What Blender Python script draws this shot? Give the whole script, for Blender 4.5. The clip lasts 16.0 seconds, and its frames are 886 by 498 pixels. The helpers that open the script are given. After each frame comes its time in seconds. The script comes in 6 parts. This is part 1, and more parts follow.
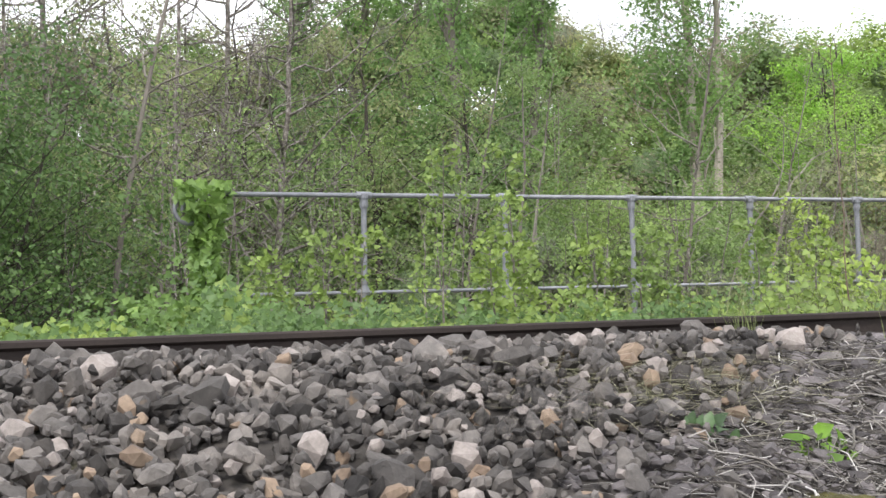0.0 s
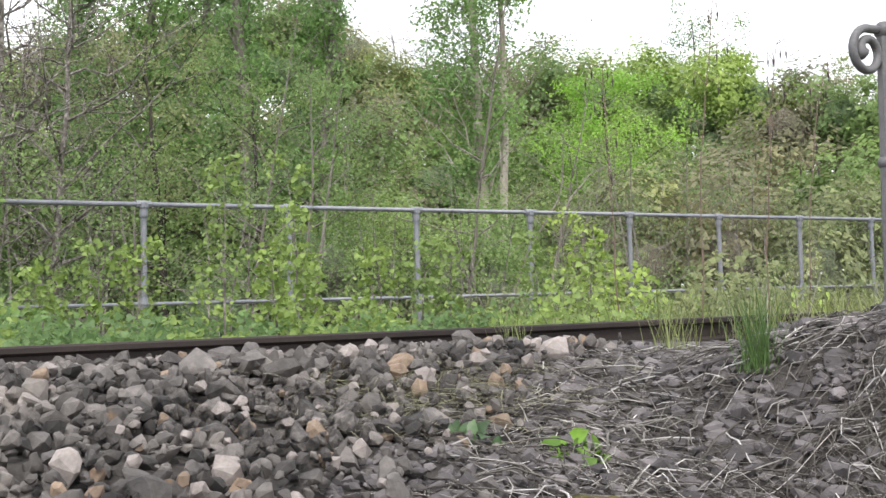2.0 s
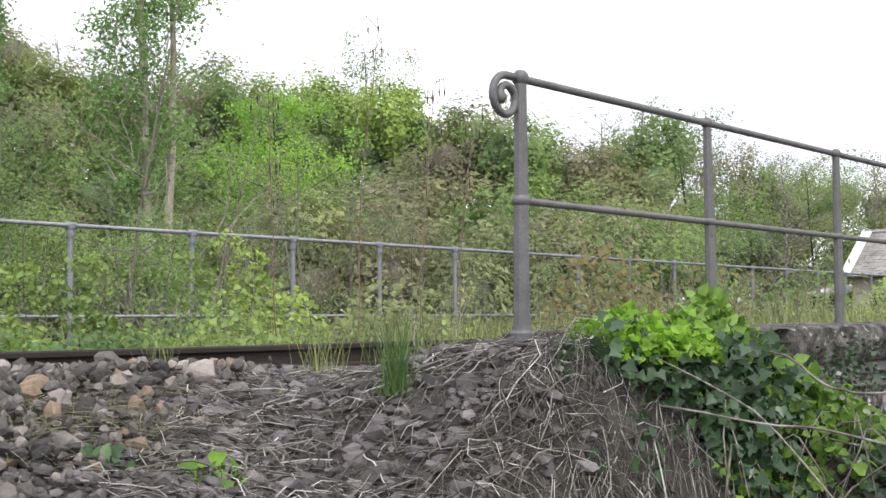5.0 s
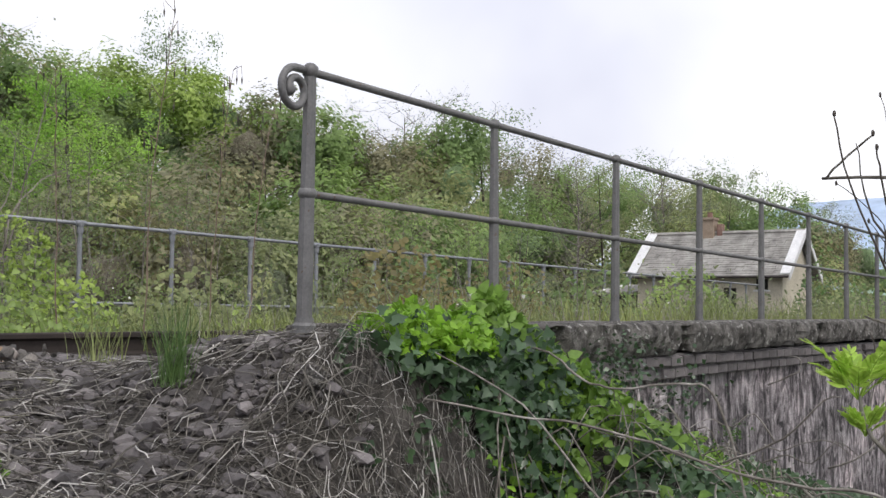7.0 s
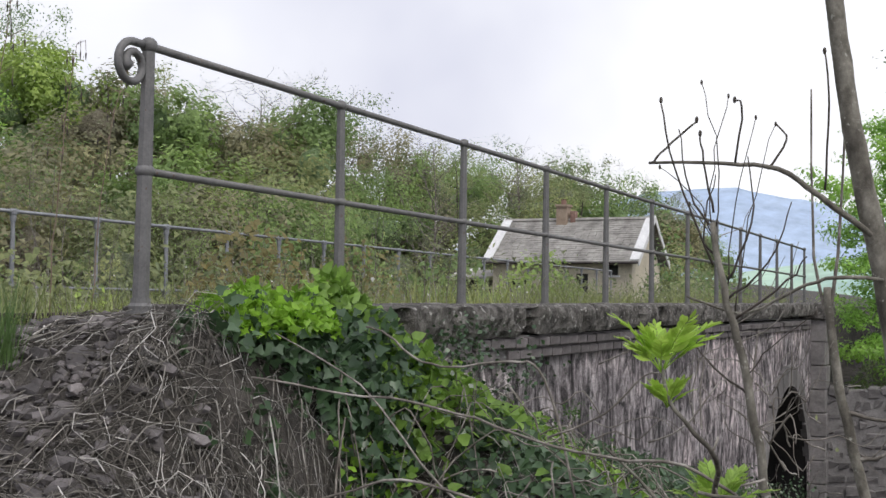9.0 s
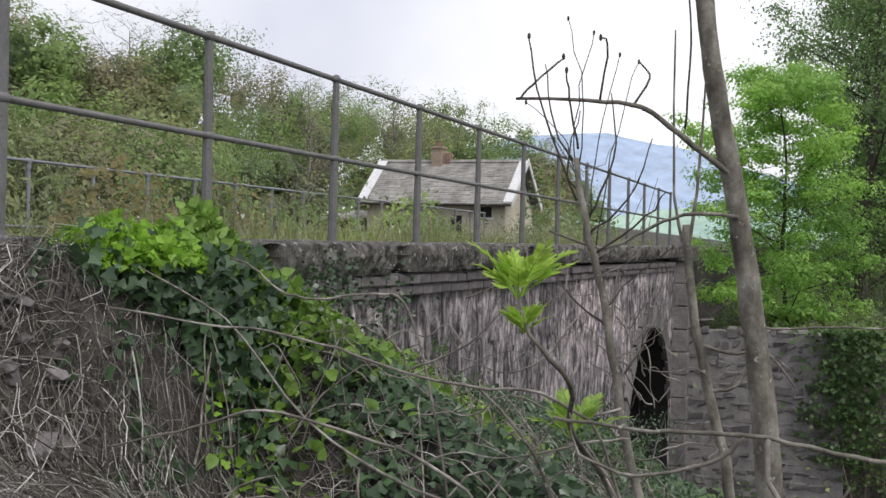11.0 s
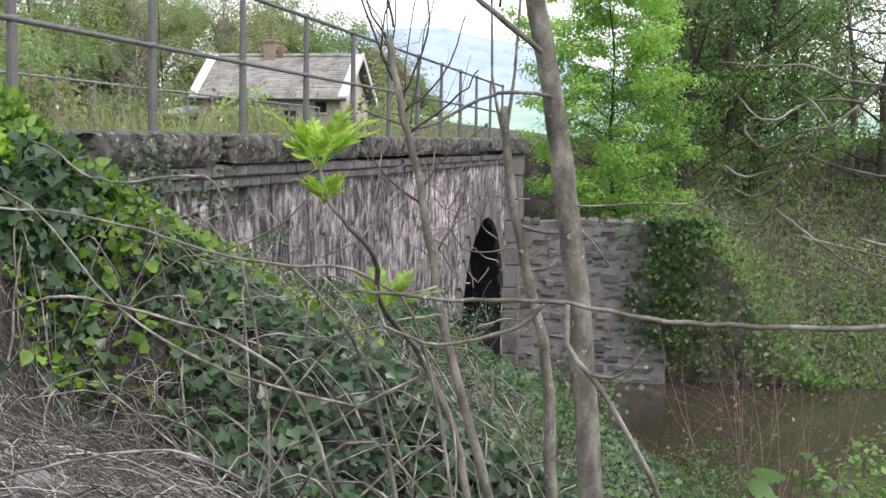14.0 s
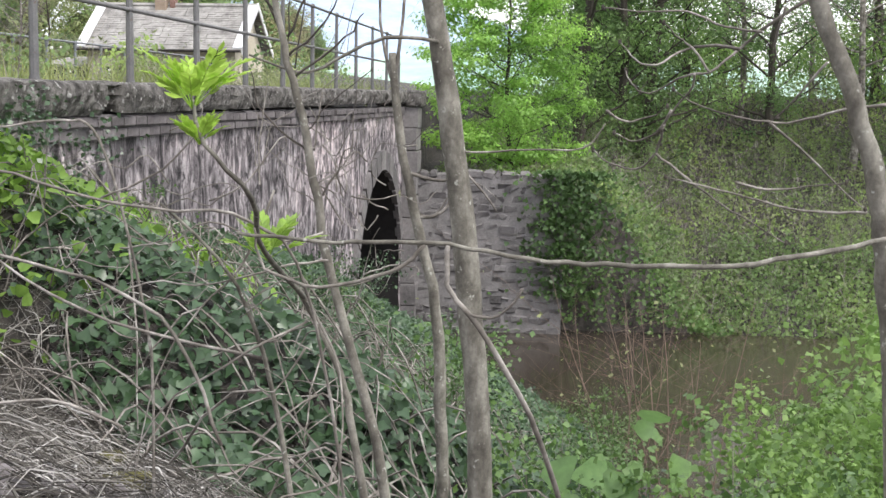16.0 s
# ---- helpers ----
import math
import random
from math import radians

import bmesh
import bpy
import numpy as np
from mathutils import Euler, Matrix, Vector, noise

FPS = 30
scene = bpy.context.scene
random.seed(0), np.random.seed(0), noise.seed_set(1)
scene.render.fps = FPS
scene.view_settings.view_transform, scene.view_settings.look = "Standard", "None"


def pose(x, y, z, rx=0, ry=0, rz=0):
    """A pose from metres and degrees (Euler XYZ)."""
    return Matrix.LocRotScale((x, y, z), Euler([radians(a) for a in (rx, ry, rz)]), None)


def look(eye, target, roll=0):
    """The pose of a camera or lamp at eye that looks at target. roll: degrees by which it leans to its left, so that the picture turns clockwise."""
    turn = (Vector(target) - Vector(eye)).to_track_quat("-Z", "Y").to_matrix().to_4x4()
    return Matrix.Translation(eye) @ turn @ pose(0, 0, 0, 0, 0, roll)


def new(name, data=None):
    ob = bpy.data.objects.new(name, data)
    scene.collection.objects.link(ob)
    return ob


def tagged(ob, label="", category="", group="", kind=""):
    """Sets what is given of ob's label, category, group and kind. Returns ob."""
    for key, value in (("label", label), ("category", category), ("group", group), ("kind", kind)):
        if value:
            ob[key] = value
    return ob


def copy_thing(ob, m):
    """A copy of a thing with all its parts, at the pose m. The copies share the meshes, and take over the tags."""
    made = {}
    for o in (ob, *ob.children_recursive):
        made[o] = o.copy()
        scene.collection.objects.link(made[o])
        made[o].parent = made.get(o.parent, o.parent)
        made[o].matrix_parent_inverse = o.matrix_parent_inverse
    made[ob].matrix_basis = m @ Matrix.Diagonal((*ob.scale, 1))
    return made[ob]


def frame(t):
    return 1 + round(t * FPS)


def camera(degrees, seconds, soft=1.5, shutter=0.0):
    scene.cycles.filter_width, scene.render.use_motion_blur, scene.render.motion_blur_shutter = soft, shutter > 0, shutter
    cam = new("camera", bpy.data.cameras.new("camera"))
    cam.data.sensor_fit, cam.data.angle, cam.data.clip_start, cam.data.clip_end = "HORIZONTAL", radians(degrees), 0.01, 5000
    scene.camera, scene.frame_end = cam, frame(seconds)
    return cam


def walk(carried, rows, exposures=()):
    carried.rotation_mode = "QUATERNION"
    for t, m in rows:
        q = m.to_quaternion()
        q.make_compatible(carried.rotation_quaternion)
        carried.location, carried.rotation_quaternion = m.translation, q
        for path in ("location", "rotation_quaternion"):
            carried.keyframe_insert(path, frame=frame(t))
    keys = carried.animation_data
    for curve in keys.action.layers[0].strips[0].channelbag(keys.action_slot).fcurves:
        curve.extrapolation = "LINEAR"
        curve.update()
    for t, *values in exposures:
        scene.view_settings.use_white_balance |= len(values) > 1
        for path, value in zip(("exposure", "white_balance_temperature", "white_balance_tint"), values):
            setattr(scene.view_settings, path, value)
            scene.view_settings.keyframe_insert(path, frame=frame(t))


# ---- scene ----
cam = camera(41.8, 16.0)
PATH = [
    (0, (-3.771, -2.735, 0.049), (-3.032, -0.879, 0.134), -1.4),
    (0.5, (-3.749, -2.741, 0.047), (-2.938, -0.915, 0.13), -1.6),
    (1, (-3.734, -2.754, 0.047), (-2.845, -0.964, 0.133), -1.8),
    (1.5, (-3.719, -2.761, 0.046), (-2.753, -1.012, 0.133), -1.5),
    (2, (-3.703, -2.785, 0.047), (-2.647, -1.089, 0.142), -1.6),
    (2.5, (-3.697, -2.812, 0.048), (-2.576, -1.158, 0.144), -1.8),
    (3, (-3.691, -2.824, 0.052), (-2.502, -1.22, 0.167), -1.0),
    (3.5, (-3.683, -2.826, 0.05), (-2.427, -1.274, 0.164), -0.8),
    (4, (-3.686, -2.84, 0.048), (-2.351, -1.356, 0.172), -0.6),
    (4.5, (-3.682, -2.854, 0.045), (-2.296, -1.416, 0.161), -0.5),
    (5, (-3.67, -2.866, 0.044), (-2.183, -1.535, 0.17), -0.4),
    (5.2, (-3.675, -2.884, 0.049), (-2.155, -1.59, 0.18), -0.2),
    (7.3, (-3.644, -2.947, 0.047), (-1.931, -1.921, 0.161), 0.9),
    (7.5, (-3.63, -2.953, 0.044), (-1.904, -1.95, 0.16), 1.0),
    (8, (-3.627, -2.967, 0.04), (-1.871, -2.017, 0.152), 1.0),
    (8.5, (-3.629, -2.986, 0.036), (-1.847, -2.083, 0.144), 0.7),
    (9, (-3.627, -3.002, 0.033), (-1.817, -2.156, 0.124), 0.9),
    (9.2, (-3.633, -3.001, 0.033), (-1.811, -2.181, 0.119), 0.8),
    (11.3, (-3.609, -3.026, 0.005), (-1.708, -2.403, -0.015), 1.5),
    (11.5, (-3.606, -3.028, 0.002), (-1.701, -2.42, -0.028), 1.5),
    (12, (-3.592, -3.038, -0.007), (-1.675, -2.474, -0.074), 1.2),
    (12.5, (-3.587, -3.049, -0.015), (-1.66, -2.522, -0.109), 0.9),
    (13, (-3.577, -3.055, -0.021), (-1.637, -2.586, -0.149), 0.8),
    (13.5, (-3.574, -3.068, -0.026), (-1.624, -2.648, -0.176), 0.7),
    (14, (-3.571, -3.074, -0.033), (-1.614, -2.703, -0.211), 0.9),
    (14.5, (-3.566, -3.078, -0.039), (-1.601, -2.766, -0.243), 1.6),
    (15, (-3.564, -3.088, -0.044), (-1.593, -2.833, -0.273), 1.4),
    (15.5, (-3.566, -3.097, -0.05), (-1.593, -2.873, -0.295), 1.4),
    (16, (-3.564, -3.107, -0.054), (-1.59, -2.91, -0.308), 1.1),
]
walk(cam, [(t, look(eye, target, roll)) for t, eye, target, roll in PATH],
     exposures=((0, 0.45), (3.5, 0.45), (5.0, 0.26), (7.5, -0.28), (9.0, -0.33), (11.5, -0.3), (14.0, 0.27), (16.0, 0.55)))

import functools
import itertools

# ---- world and sun: a bright overcast spring day ----
world = bpy.data.worlds.new("overcast_sky")
scene.world = world
world.use_nodes = True
wn, wl = world.node_tree.nodes, world.node_tree.links
wn.clear()
sky = wn.new("ShaderNodeTexSky")
sky.sky_type, sky.sun_disc = "NISHITA", False
sky.sun_elevation, sky.sun_rotation = radians(55), radians(200)
sky.air_density, sky.dust_density = 1.2, 3.0
sky_bg = wn.new("ShaderNodeBackground")
sky_bg.inputs["Strength"].default_value = 0.10
cloud_bg = wn.new("ShaderNodeBackground")
cloud_bg.inputs["Strength"].default_value = 1.5
cloud_coord = wn.new("ShaderNodeTexCoord")
cloud_noise = wn.new("ShaderNodeTexNoise")
cloud_noise.inputs["Scale"].default_value, cloud_noise.inputs["Detail"].default_value = 1.6, 5
cloud_ramp = wn.new("ShaderNodeValToRGB")
cloud_ramp.color_ramp.elements[0].position, cloud_ramp.color_ramp.elements[1].position = 0.35, 0.6
cloud_ramp.color_ramp.elements[0].color = (0.63, 0.64, 0.76, 1)
cloud_ramp.color_ramp.elements[1].color = (1.0, 1.0, 1.04, 1)
sky_mix = wn.new("ShaderNodeMixShader")
sky_mix.inputs[0].default_value = 0.88
sky_out = wn.new("ShaderNodeOutputWorld")
wl.new(cloud_coord.outputs["Generated"], cloud_noise.inputs["Vector"])
wl.new(cloud_noise.outputs["Fac"], cloud_ramp.inputs[0])
wl.new(cloud_ramp.outputs[0], cloud_bg.inputs[0])
wl.new(sky.outputs[0], sky_bg.inputs[0])
wl.new(sky_bg.outputs[0], sky_mix.inputs[1])
wl.new(cloud_bg.outputs[0], sky_mix.inputs[2])
wl.new(sky_mix.outputs[0], sky_out.inputs[0])

sun_data = bpy.data.lights.new("sun", "SUN")
sun_data.energy, sun_data.angle, sun_data.color = 1.8, radians(14), (1.0, 0.96, 0.9)
sun_lamp = new("sun", sun_data)
sun_lamp.matrix_world = look((-20, -30, 50), (0, 0, 0))


# ---- materials ----
def ramp_node(nt, stops):
    r = nt.nodes.new("ShaderNodeValToRGB")
    e = r.color_ramp.elements
    while len(e) < len(stops):
        e.new(0.5)
    for el, (p, c) in zip(e, stops):
        el.position, el.color = p, (*c, 1)
    return r


def noise_node(nt, scale, detail=4, rough=0.6, stretch=None, coord="Object"):
    tc = nt.nodes.new("ShaderNodeTexCoord")
    n = nt.nodes.new("ShaderNodeTexNoise")
    n.inputs["Scale"].default_value, n.inputs["Detail"].default_value, n.inputs["Roughness"].default_value = scale, detail, rough
    src = tc.outputs[coord]
    if stretch:
        m = nt.nodes.new("ShaderNodeMapping")
        m.inputs["Scale"].default_value = stretch
        nt.links.new(src, m.inputs[0])
        src = m.outputs[0]
    nt.links.new(src, n.inputs["Vector"])
    return n


def mix_colour(nt, a, b, fac, mode="MIX"):
    m = nt.nodes.new("ShaderNodeMix")
    m.data_type, m.blend_type = "RGBA", mode
    for sock, v in ((m.inputs[0], fac), (m.inputs[6], a), (m.inputs[7], b)):
        if hasattr(v, "links"):
            nt.links.new(v, sock)
        elif isinstance(v, (int, float)):
            sock.default_value = v
        else:
            sock.default_value = (*v, 1)
    return m.outputs[2]


def surface(name, stops, scale=6, rough=0.85, metal=0.0, bump=0.3, bump_scale=40, stretch=None, speck=None, coord="Object", bump_dist=0.01, vary=0.0):
    """Two scales of noise: a broad one through a colour ramp, a fine one for grain and relief."""
    m = bpy.data.materials.new(name)
    m.use_nodes = True
    nt = m.node_tree
    b = nt.nodes["Principled BSDF"]
    n1 = noise_node(nt, scale, 5, 0.62, stretch, coord)
    r = ramp_node(nt, stops)
    nt.links.new(n1.outputs["Fac"], r.inputs[0])
    n2 = noise_node(nt, bump_scale, 6, 0.7, None, coord)
    grain = ramp_node(nt, [(0.3, (0.6, 0.6, 0.6)), (0.7, (1.25, 1.25, 1.25))])
    nt.links.new(n2.outputs["Fac"], grain.inputs[0])
    col = mix_colour(nt, r.outputs[0], grain.outputs[0], 0.6, "MULTIPLY")
    if speck:
        s_scale, s_lo, s_col = speck
        n3 = noise_node(nt, s_scale, 3, 0.6, None, coord)
        sr = ramp_node(nt, [(s_lo, (0, 0, 0)), (s_lo + 0.06, (1, 1, 1))])
        nt.links.new(n3.outputs["Fac"], sr.inputs[0])
        col = mix_colour(nt, col, s_col, sr.outputs[0])
    if vary:
        oi = nt.nodes.new("ShaderNodeObjectInfo")
        vr = ramp_node(nt, [(0, (1 - vary,) * 3), (1, (1 + vary,) * 3)])
        nt.links.new(oi.outputs["Random"], vr.inputs[0])
        col = mix_colour(nt, col, vr.outputs[0], 1.0, "MULTIPLY")
    nt.links.new(col, b.inputs["Base Color"])
    b.inputs["Roughness"].default_value, b.inputs["Metallic"].default_value = rough, metal
    if bump:
        bp = nt.nodes.new("ShaderNodeBump")
        bp.inputs["Strength"].default_value, bp.inputs["Distance"].default_value = bump, bump_dist
        nt.links.new(n2.outputs["Fac"], bp.inputs["Height"])
        nt.links.new(bp.outputs[0], b.inputs["Normal"])
    return m


def leaf_material(name, dark, light, rough=0.55, trans=0.35):
    m = bpy.data.materials.new(name)
    m.use_nodes = True
    nt = m.node_tree
    b = nt.nodes["Principled BSDF"]
    g = nt.nodes.new("ShaderNodeNewGeometry")
    oi = nt.nodes.new("ShaderNodeObjectInfo")
    r = ramp_node(nt, [(0.0, tuple(0.65 * d + 0.35 * c for d, c in zip(dark, light))), (0.8, light), (1.0, tuple(min(1, c * 1.18) for c in light))])
    nt.links.new(g.outputs["Random Per Island"], r.inputs[0])
    vr = ramp_node(nt, [(0, (0.78, 0.8, 0.85)), (1, (1.2, 1.15, 1.0))])
    nt.links.new(oi.outputs["Random"], vr.inputs[0])
    col = mix_colour(nt, r.outputs[0], vr.outputs[0], 1.0, "MULTIPLY")
    n = noise_node(nt, 25, 3)
    nr = ramp_node(nt, [(0.3, (0.8, 0.8, 0.8)), (0.7, (1.15, 1.15, 1.1))])
    nt.links.new(n.outputs["Fac"], nr.inputs[0])
    col = mix_colour(nt, col, nr.outputs[0], 1.0, "MULTIPLY")
    clump = noise_node(nt, 0.4, 4)
    cr = ramp_node(nt, [(0.36, (0.70, 0.74, 0.74)), (0.5, (0.98, 0.98, 0.96)), (0.64, (1.28, 1.24, 1.08))])
    nt.links.new(clump.outputs["Fac"], cr.inputs[0])
    col = mix_colour(nt, col, cr.outputs[0], 1.0, "MULTIPLY")
    nt.links.new(col, b.inputs["Base Color"])
    b.inputs["Roughness"].default_value = rough
    t = nt.nodes.new("ShaderNodeBsdfTranslucent")
    nt.links.new(col, t.inputs[0])
    mx = nt.nodes.new("ShaderNodeMixShader")
    mx.inputs[0].default_value = trans
    nt.links.new(b.outputs[0], mx.inputs[1])
    nt.links.new(t.outputs[0], mx.inputs[2])
    nt.links.new(mx.outputs[0], nt.nodes["Material Output"].inputs[0])
    return m


def stem_material(name, stops, rough=0.85):
    """Dead stems and sticks, each of its own tone, from rotten dark to bleached."""
    m = bpy.data.materials.new(name)
    m.use_nodes = True
    nt = m.node_tree
    b = nt.nodes["Principled BSDF"]
    g = nt.nodes.new("ShaderNodeNewGeometry")
    r = ramp_node(nt, stops)
    nt.links.new(g.outputs["Random Per Island"], r.inputs[0])
    n = noise_node(nt, 30, 4)
    nr_ = ramp_node(nt, [(0.3, (0.65, 0.65, 0.65)), (0.7, (1.2, 1.2, 1.2))])
    nt.links.new(n.outputs["Fac"], nr_.inputs[0])
    nt.links.new(mix_colour(nt, r.outputs[0], nr_.outputs[0], 1.0, "MULTIPLY"), b.inputs["Base Color"])
    b.inputs["Roughness"].default_value = rough
    return m


def render_material():
    """Old lime render: pale rosy patches broken by short dark runs and flaked spots."""
    m = surface("streaked_lime_render", [(0.38, (0.035, 0.031, 0.033)), (0.45, (0.16, 0.145, 0.15)), (0.52, (0.42, 0.38, 0.385)), (0.61, (0.82, 0.77, 0.77))], 1.0, 0.92, 0, 1.0, 22, stretch=(6.4, 5, 3.4), speck=(8.0, 0.62, (0.07, 0.064, 0.066)), bump_dist=0.05)
    nt = m.node_tree
    b = nt.nodes["Principled BSDF"]
    for n in nt.nodes:
        if n.bl_idname == "ShaderNodeTexNoise" and n.inputs["Scale"].default_value == 1.0:
            n.inputs["Distortion"].default_value, n.inputs["Detail"].default_value, n.inputs["Roughness"].default_value = 1.1, 9, 0.72
    col = b.inputs["Base Color"].links[0].from_socket
    broad = noise_node(nt, 0.5, 5, 0.65, (1.0, 1.0, 1.3))
    br = ramp_node(nt, [(0.36, (0.42, 0.42, 0.43)), (0.5, (0.88, 0.86, 0.87)), (0.64, (1.5, 1.42, 1.41))])
    nt.links.new(broad.outputs["Fac"], br.inputs[0])
    col = mix_colour(nt, col, br.outputs[0], 1.0, "MULTIPLY")
    drip = noise_node(nt, 1.0, 4, 0.6, (11, 6, 0.9))
    dr = ramp_node(nt, [(0.40, (0.35, 0.34, 0.35)), (0.52, (1, 1, 1))])
    nt.links.new(drip.outputs["Fac"], dr.inputs[0])
    nt.links.new(mix_colour(nt, col, dr.outputs[0], 0.45, "MULTIPLY"), b.inputs["Base Color"])
    return m


M_RENDER = render_material()
M_IRON = surface("painted_iron", [(0.3, (0.125, 0.123, 0.122)), (0.6, (0.18, 0.178, 0.176)), (0.8, (0.13, 0.115, 0.105))], 9, 0.55, 0.15, 0.25, 90, speck=(35, 0.66, (0.12, 0.07, 0.045)), bump_dist=0.002)
M_PIPE = surface("weathered_galvanised_pipe", [(0.3, (0.20, 0.21, 0.23)), (0.7, (0.33, 0.34, 0.36))], 7, 0.5, 0.3, 0.2, 80, speck=(9, 0.64, (0.10, 0.09, 0.08)), bump_dist=0.002)
M_RAIL = surface("rusted_rail_steel", [(0.3, (0.028, 0.022, 0.020)), (0.7, (0.055, 0.042, 0.036))], 5, 0.8, 0.2, 0.3, 60, stretch=(0.3, 1, 1), bump_dist=0.003)
M_SOIL = surface("stony_soil", [(0.3, (0.028, 0.025, 0.022)), (0.52, (0.065, 0.058, 0.051)), (0.7, (0.12, 0.108, 0.096))], 5, 0.95, 0, 0.8, 28, speck=(3.0, 0.66, (0.075, 0.072, 0.042)), bump_dist=0.03)
M_COPING = surface("lichened_coping_stone", [(0.34, (0.03, 0.027, 0.023)), (0.48, (0.11, 0.102, 0.092)), (0.66, (0.26, 0.245, 0.225))], 8, 0.95, 0, 1.0, 45, speck=(22, 0.61, (0.46, 0.45, 0.42)), bump_dist=0.03)
M_BRICK = surface("grey_brick", [(0.3, (0.10, 0.088, 0.088)), (0.7, (0.21, 0.19, 0.19))], 5, 0.9, 0, 0.5, 50, vary=0.3, bump_dist=0.008)
M_MORTAR = surface("dark_mortar", [(0.3, (0.085, 0.08, 0.08)), (0.7, (0.19, 0.178, 0.176))], 6, 0.95, 0, 0.5, 40)
M_PALEMORTAR = surface("pale_lime_mortar", [(0.3, (0.18, 0.17, 0.165)), (0.7, (0.33, 0.315, 0.305))], 3, 0.95, 0, 0.6, 25)
M_RUBBLE = surface("rubble_stone", [(0.3, (0.10, 0.094, 0.093)), (0.7, (0.25, 0.235, 0.228))], 2.2, 0.92, 0, 0.7, 14, bump_dist=0.03, vary=0.28)
# near black: the shade under the arch is put into the colour
M_TUNNEL = surface("shade_dark_vault", [(0.3, (0.012, 0.011, 0.011)), (0.7, (0.03, 0.028, 0.027))], 2, 0.95, 0, 0.4, 12)
M_BALLAST = surface("ballast_stone", [(0.3, (0.055, 0.051, 0.048)), (0.5, (0.125, 0.115, 0.105)), (0.72, (0.24, 0.215, 0.19))], 3.2, 0.9, 0, 0.8, 45, speck=(7, 0.68, (0.25, 0.17, 0.10)), coord="Object", bump_dist=0.012, vary=0.6)
M_BARK = surface("smooth_grey_bark", [(0.32, (0.065, 0.058, 0.046)), (0.48, (0.15, 0.138, 0.112)), (0.66, (0.30, 0.285, 0.24))], 15, 0.85, 0, 0.7, 90, stretch=(1, 1, 0.6), speck=(45, 0.64, (0.40, 0.40, 0.35)), bump_dist=0.004)
M_TWIG = surface("dry_twig_bark", [(0.3, (0.07, 0.06, 0.05)), (0.5, (0.19, 0.17, 0.145)), (0.66, (0.44, 0.41, 0.37))], 11, 0.85, 0, 0.4, 90, bump_dist=0.003)
M_DARKBARK = surface("dark_bark", [(0.3, (0.045, 0.038, 0.032)), (0.7, (0.10, 0.085, 0.07))], 4, 0.9, 0, 0.5, 20)
M_GREYBARK = surface("pale_bark", [(0.3, (0.15, 0.13, 0.11)), (0.7, (0.33, 0.30, 0.26))], 2, 0.9, 0, 0.5, 14, stretch=(1, 1, 0.5))
M_PALEBARK = surface("pale_poplar_bark", [(0.3, (0.30, 0.26, 0.21)), (0.55, (0.50, 0.45, 0.38)), (0.75, (0.62, 0.58, 0.50))], 2, 0.9, 0, 0.5, 9, stretch=(1, 1, 0.5))
M_STRAW = surface("dry_stalk", [(0.3, (0.13, 0.115, 0.10)), (0.5, (0.27, 0.24, 0.21)), (0.7, (0.50, 0.465, 0.42))], 2.5, 0.9, 0, 0, 30)
M_STEMS = stem_material("dead_stems", [(0.0, (0.04, 0.036, 0.030)), (0.5, (0.115, 0.104, 0.088)), (0.8, (0.29, 0.272, 0.24)), (1.0, (0.68, 0.66, 0.62))])
M_MOSS = surface("moss", [(0.3, (0.045, 0.04, 0.012)), (0.7, (0.13, 0.12, 0.03))], 12, 0.95, 0, 0.8, 70, bump_dist=0.01)
M_SLATE = surface("weathered_roof_tile", [(0.3, (0.22, 0.21, 0.195)), (0.5, (0.36, 0.345, 0.32)), (0.75, (0.50, 0.485, 0.45))], 1.6, 0.9, 0, 0.4, 9, vary=0.14)
M_PLASTER = surface("cream_plaster", [(0.3, (0.52, 0.47, 0.36)), (0.7, (0.70, 0.64, 0.51))], 0.8, 0.9, 0, 0.2, 10)
M_WHITE = surface("white_paint", [(0.3, (0.68, 0.68, 0.68)), (0.7, (0.82, 0.82, 0.82))], 3, 0.6, 0, 0.1, 20)
M_DARKWOOD = surface("dark_joinery", [(0.3, (0.035, 0.03, 0.028)), (0.7, (0.07, 0.06, 0.055))], 4, 0.7, 0, 0.2, 30)
M_CHIMNEY = surface("chimney_render", [(0.3, (0.30, 0.22, 0.16)), (0.7, (0.44, 0.36, 0.28))], 2, 0.9, 0, 0.3, 12)
M_REDPOT = surface("red_clay", [(0.3, (0.19, 0.10, 0.08)), (0.7, (0.34, 0.22, 0.18))], 5, 0.85, 0, 0.2, 30)
# far hills: the haze of distance is mixed into these base colours
M_HILL = surface("mountain_haze_tint", [(0.35, (0.36, 0.46, 0.62)), (0.65, (0.42, 0.52, 0.66))], 0.004, 1.0, 0, 0, 0.02, coord="Object")
M_VALLEY = surface("meadow_haze_tint", [(0.35, (0.30, 0.44, 0.40)), (0.6, (0.42, 0.58, 0.46))], 0.012, 1.0, 0, 0, 0.03, coord="Object")
M_WATER = surface("murky_water", [(0.3, (0.045, 0.036, 0.026)), (0.7, (0.062, 0.050, 0.038))], 0.6, 0.08, 0, 0.06, 5, bump_dist=0.02)
M_GLASS = surface("dark_window_glass", [(0.3, (0.03, 0.03, 0.035)), (0.7, (0.05, 0.05, 0.055))], 2, 0.1, 0, 0, 5)
M_PETAL = surface("white_petal", [(0.3, (0.75, 0.75, 0.72)), (0.7, (0.85, 0.85, 0.82))], 20, 0.7, 0, 0, 30)
L_IVY = leaf_material("ivy_leaf", (0.018, 0.042, 0.022), (0.070, 0.130, 0.064), 0.36, 0.12)
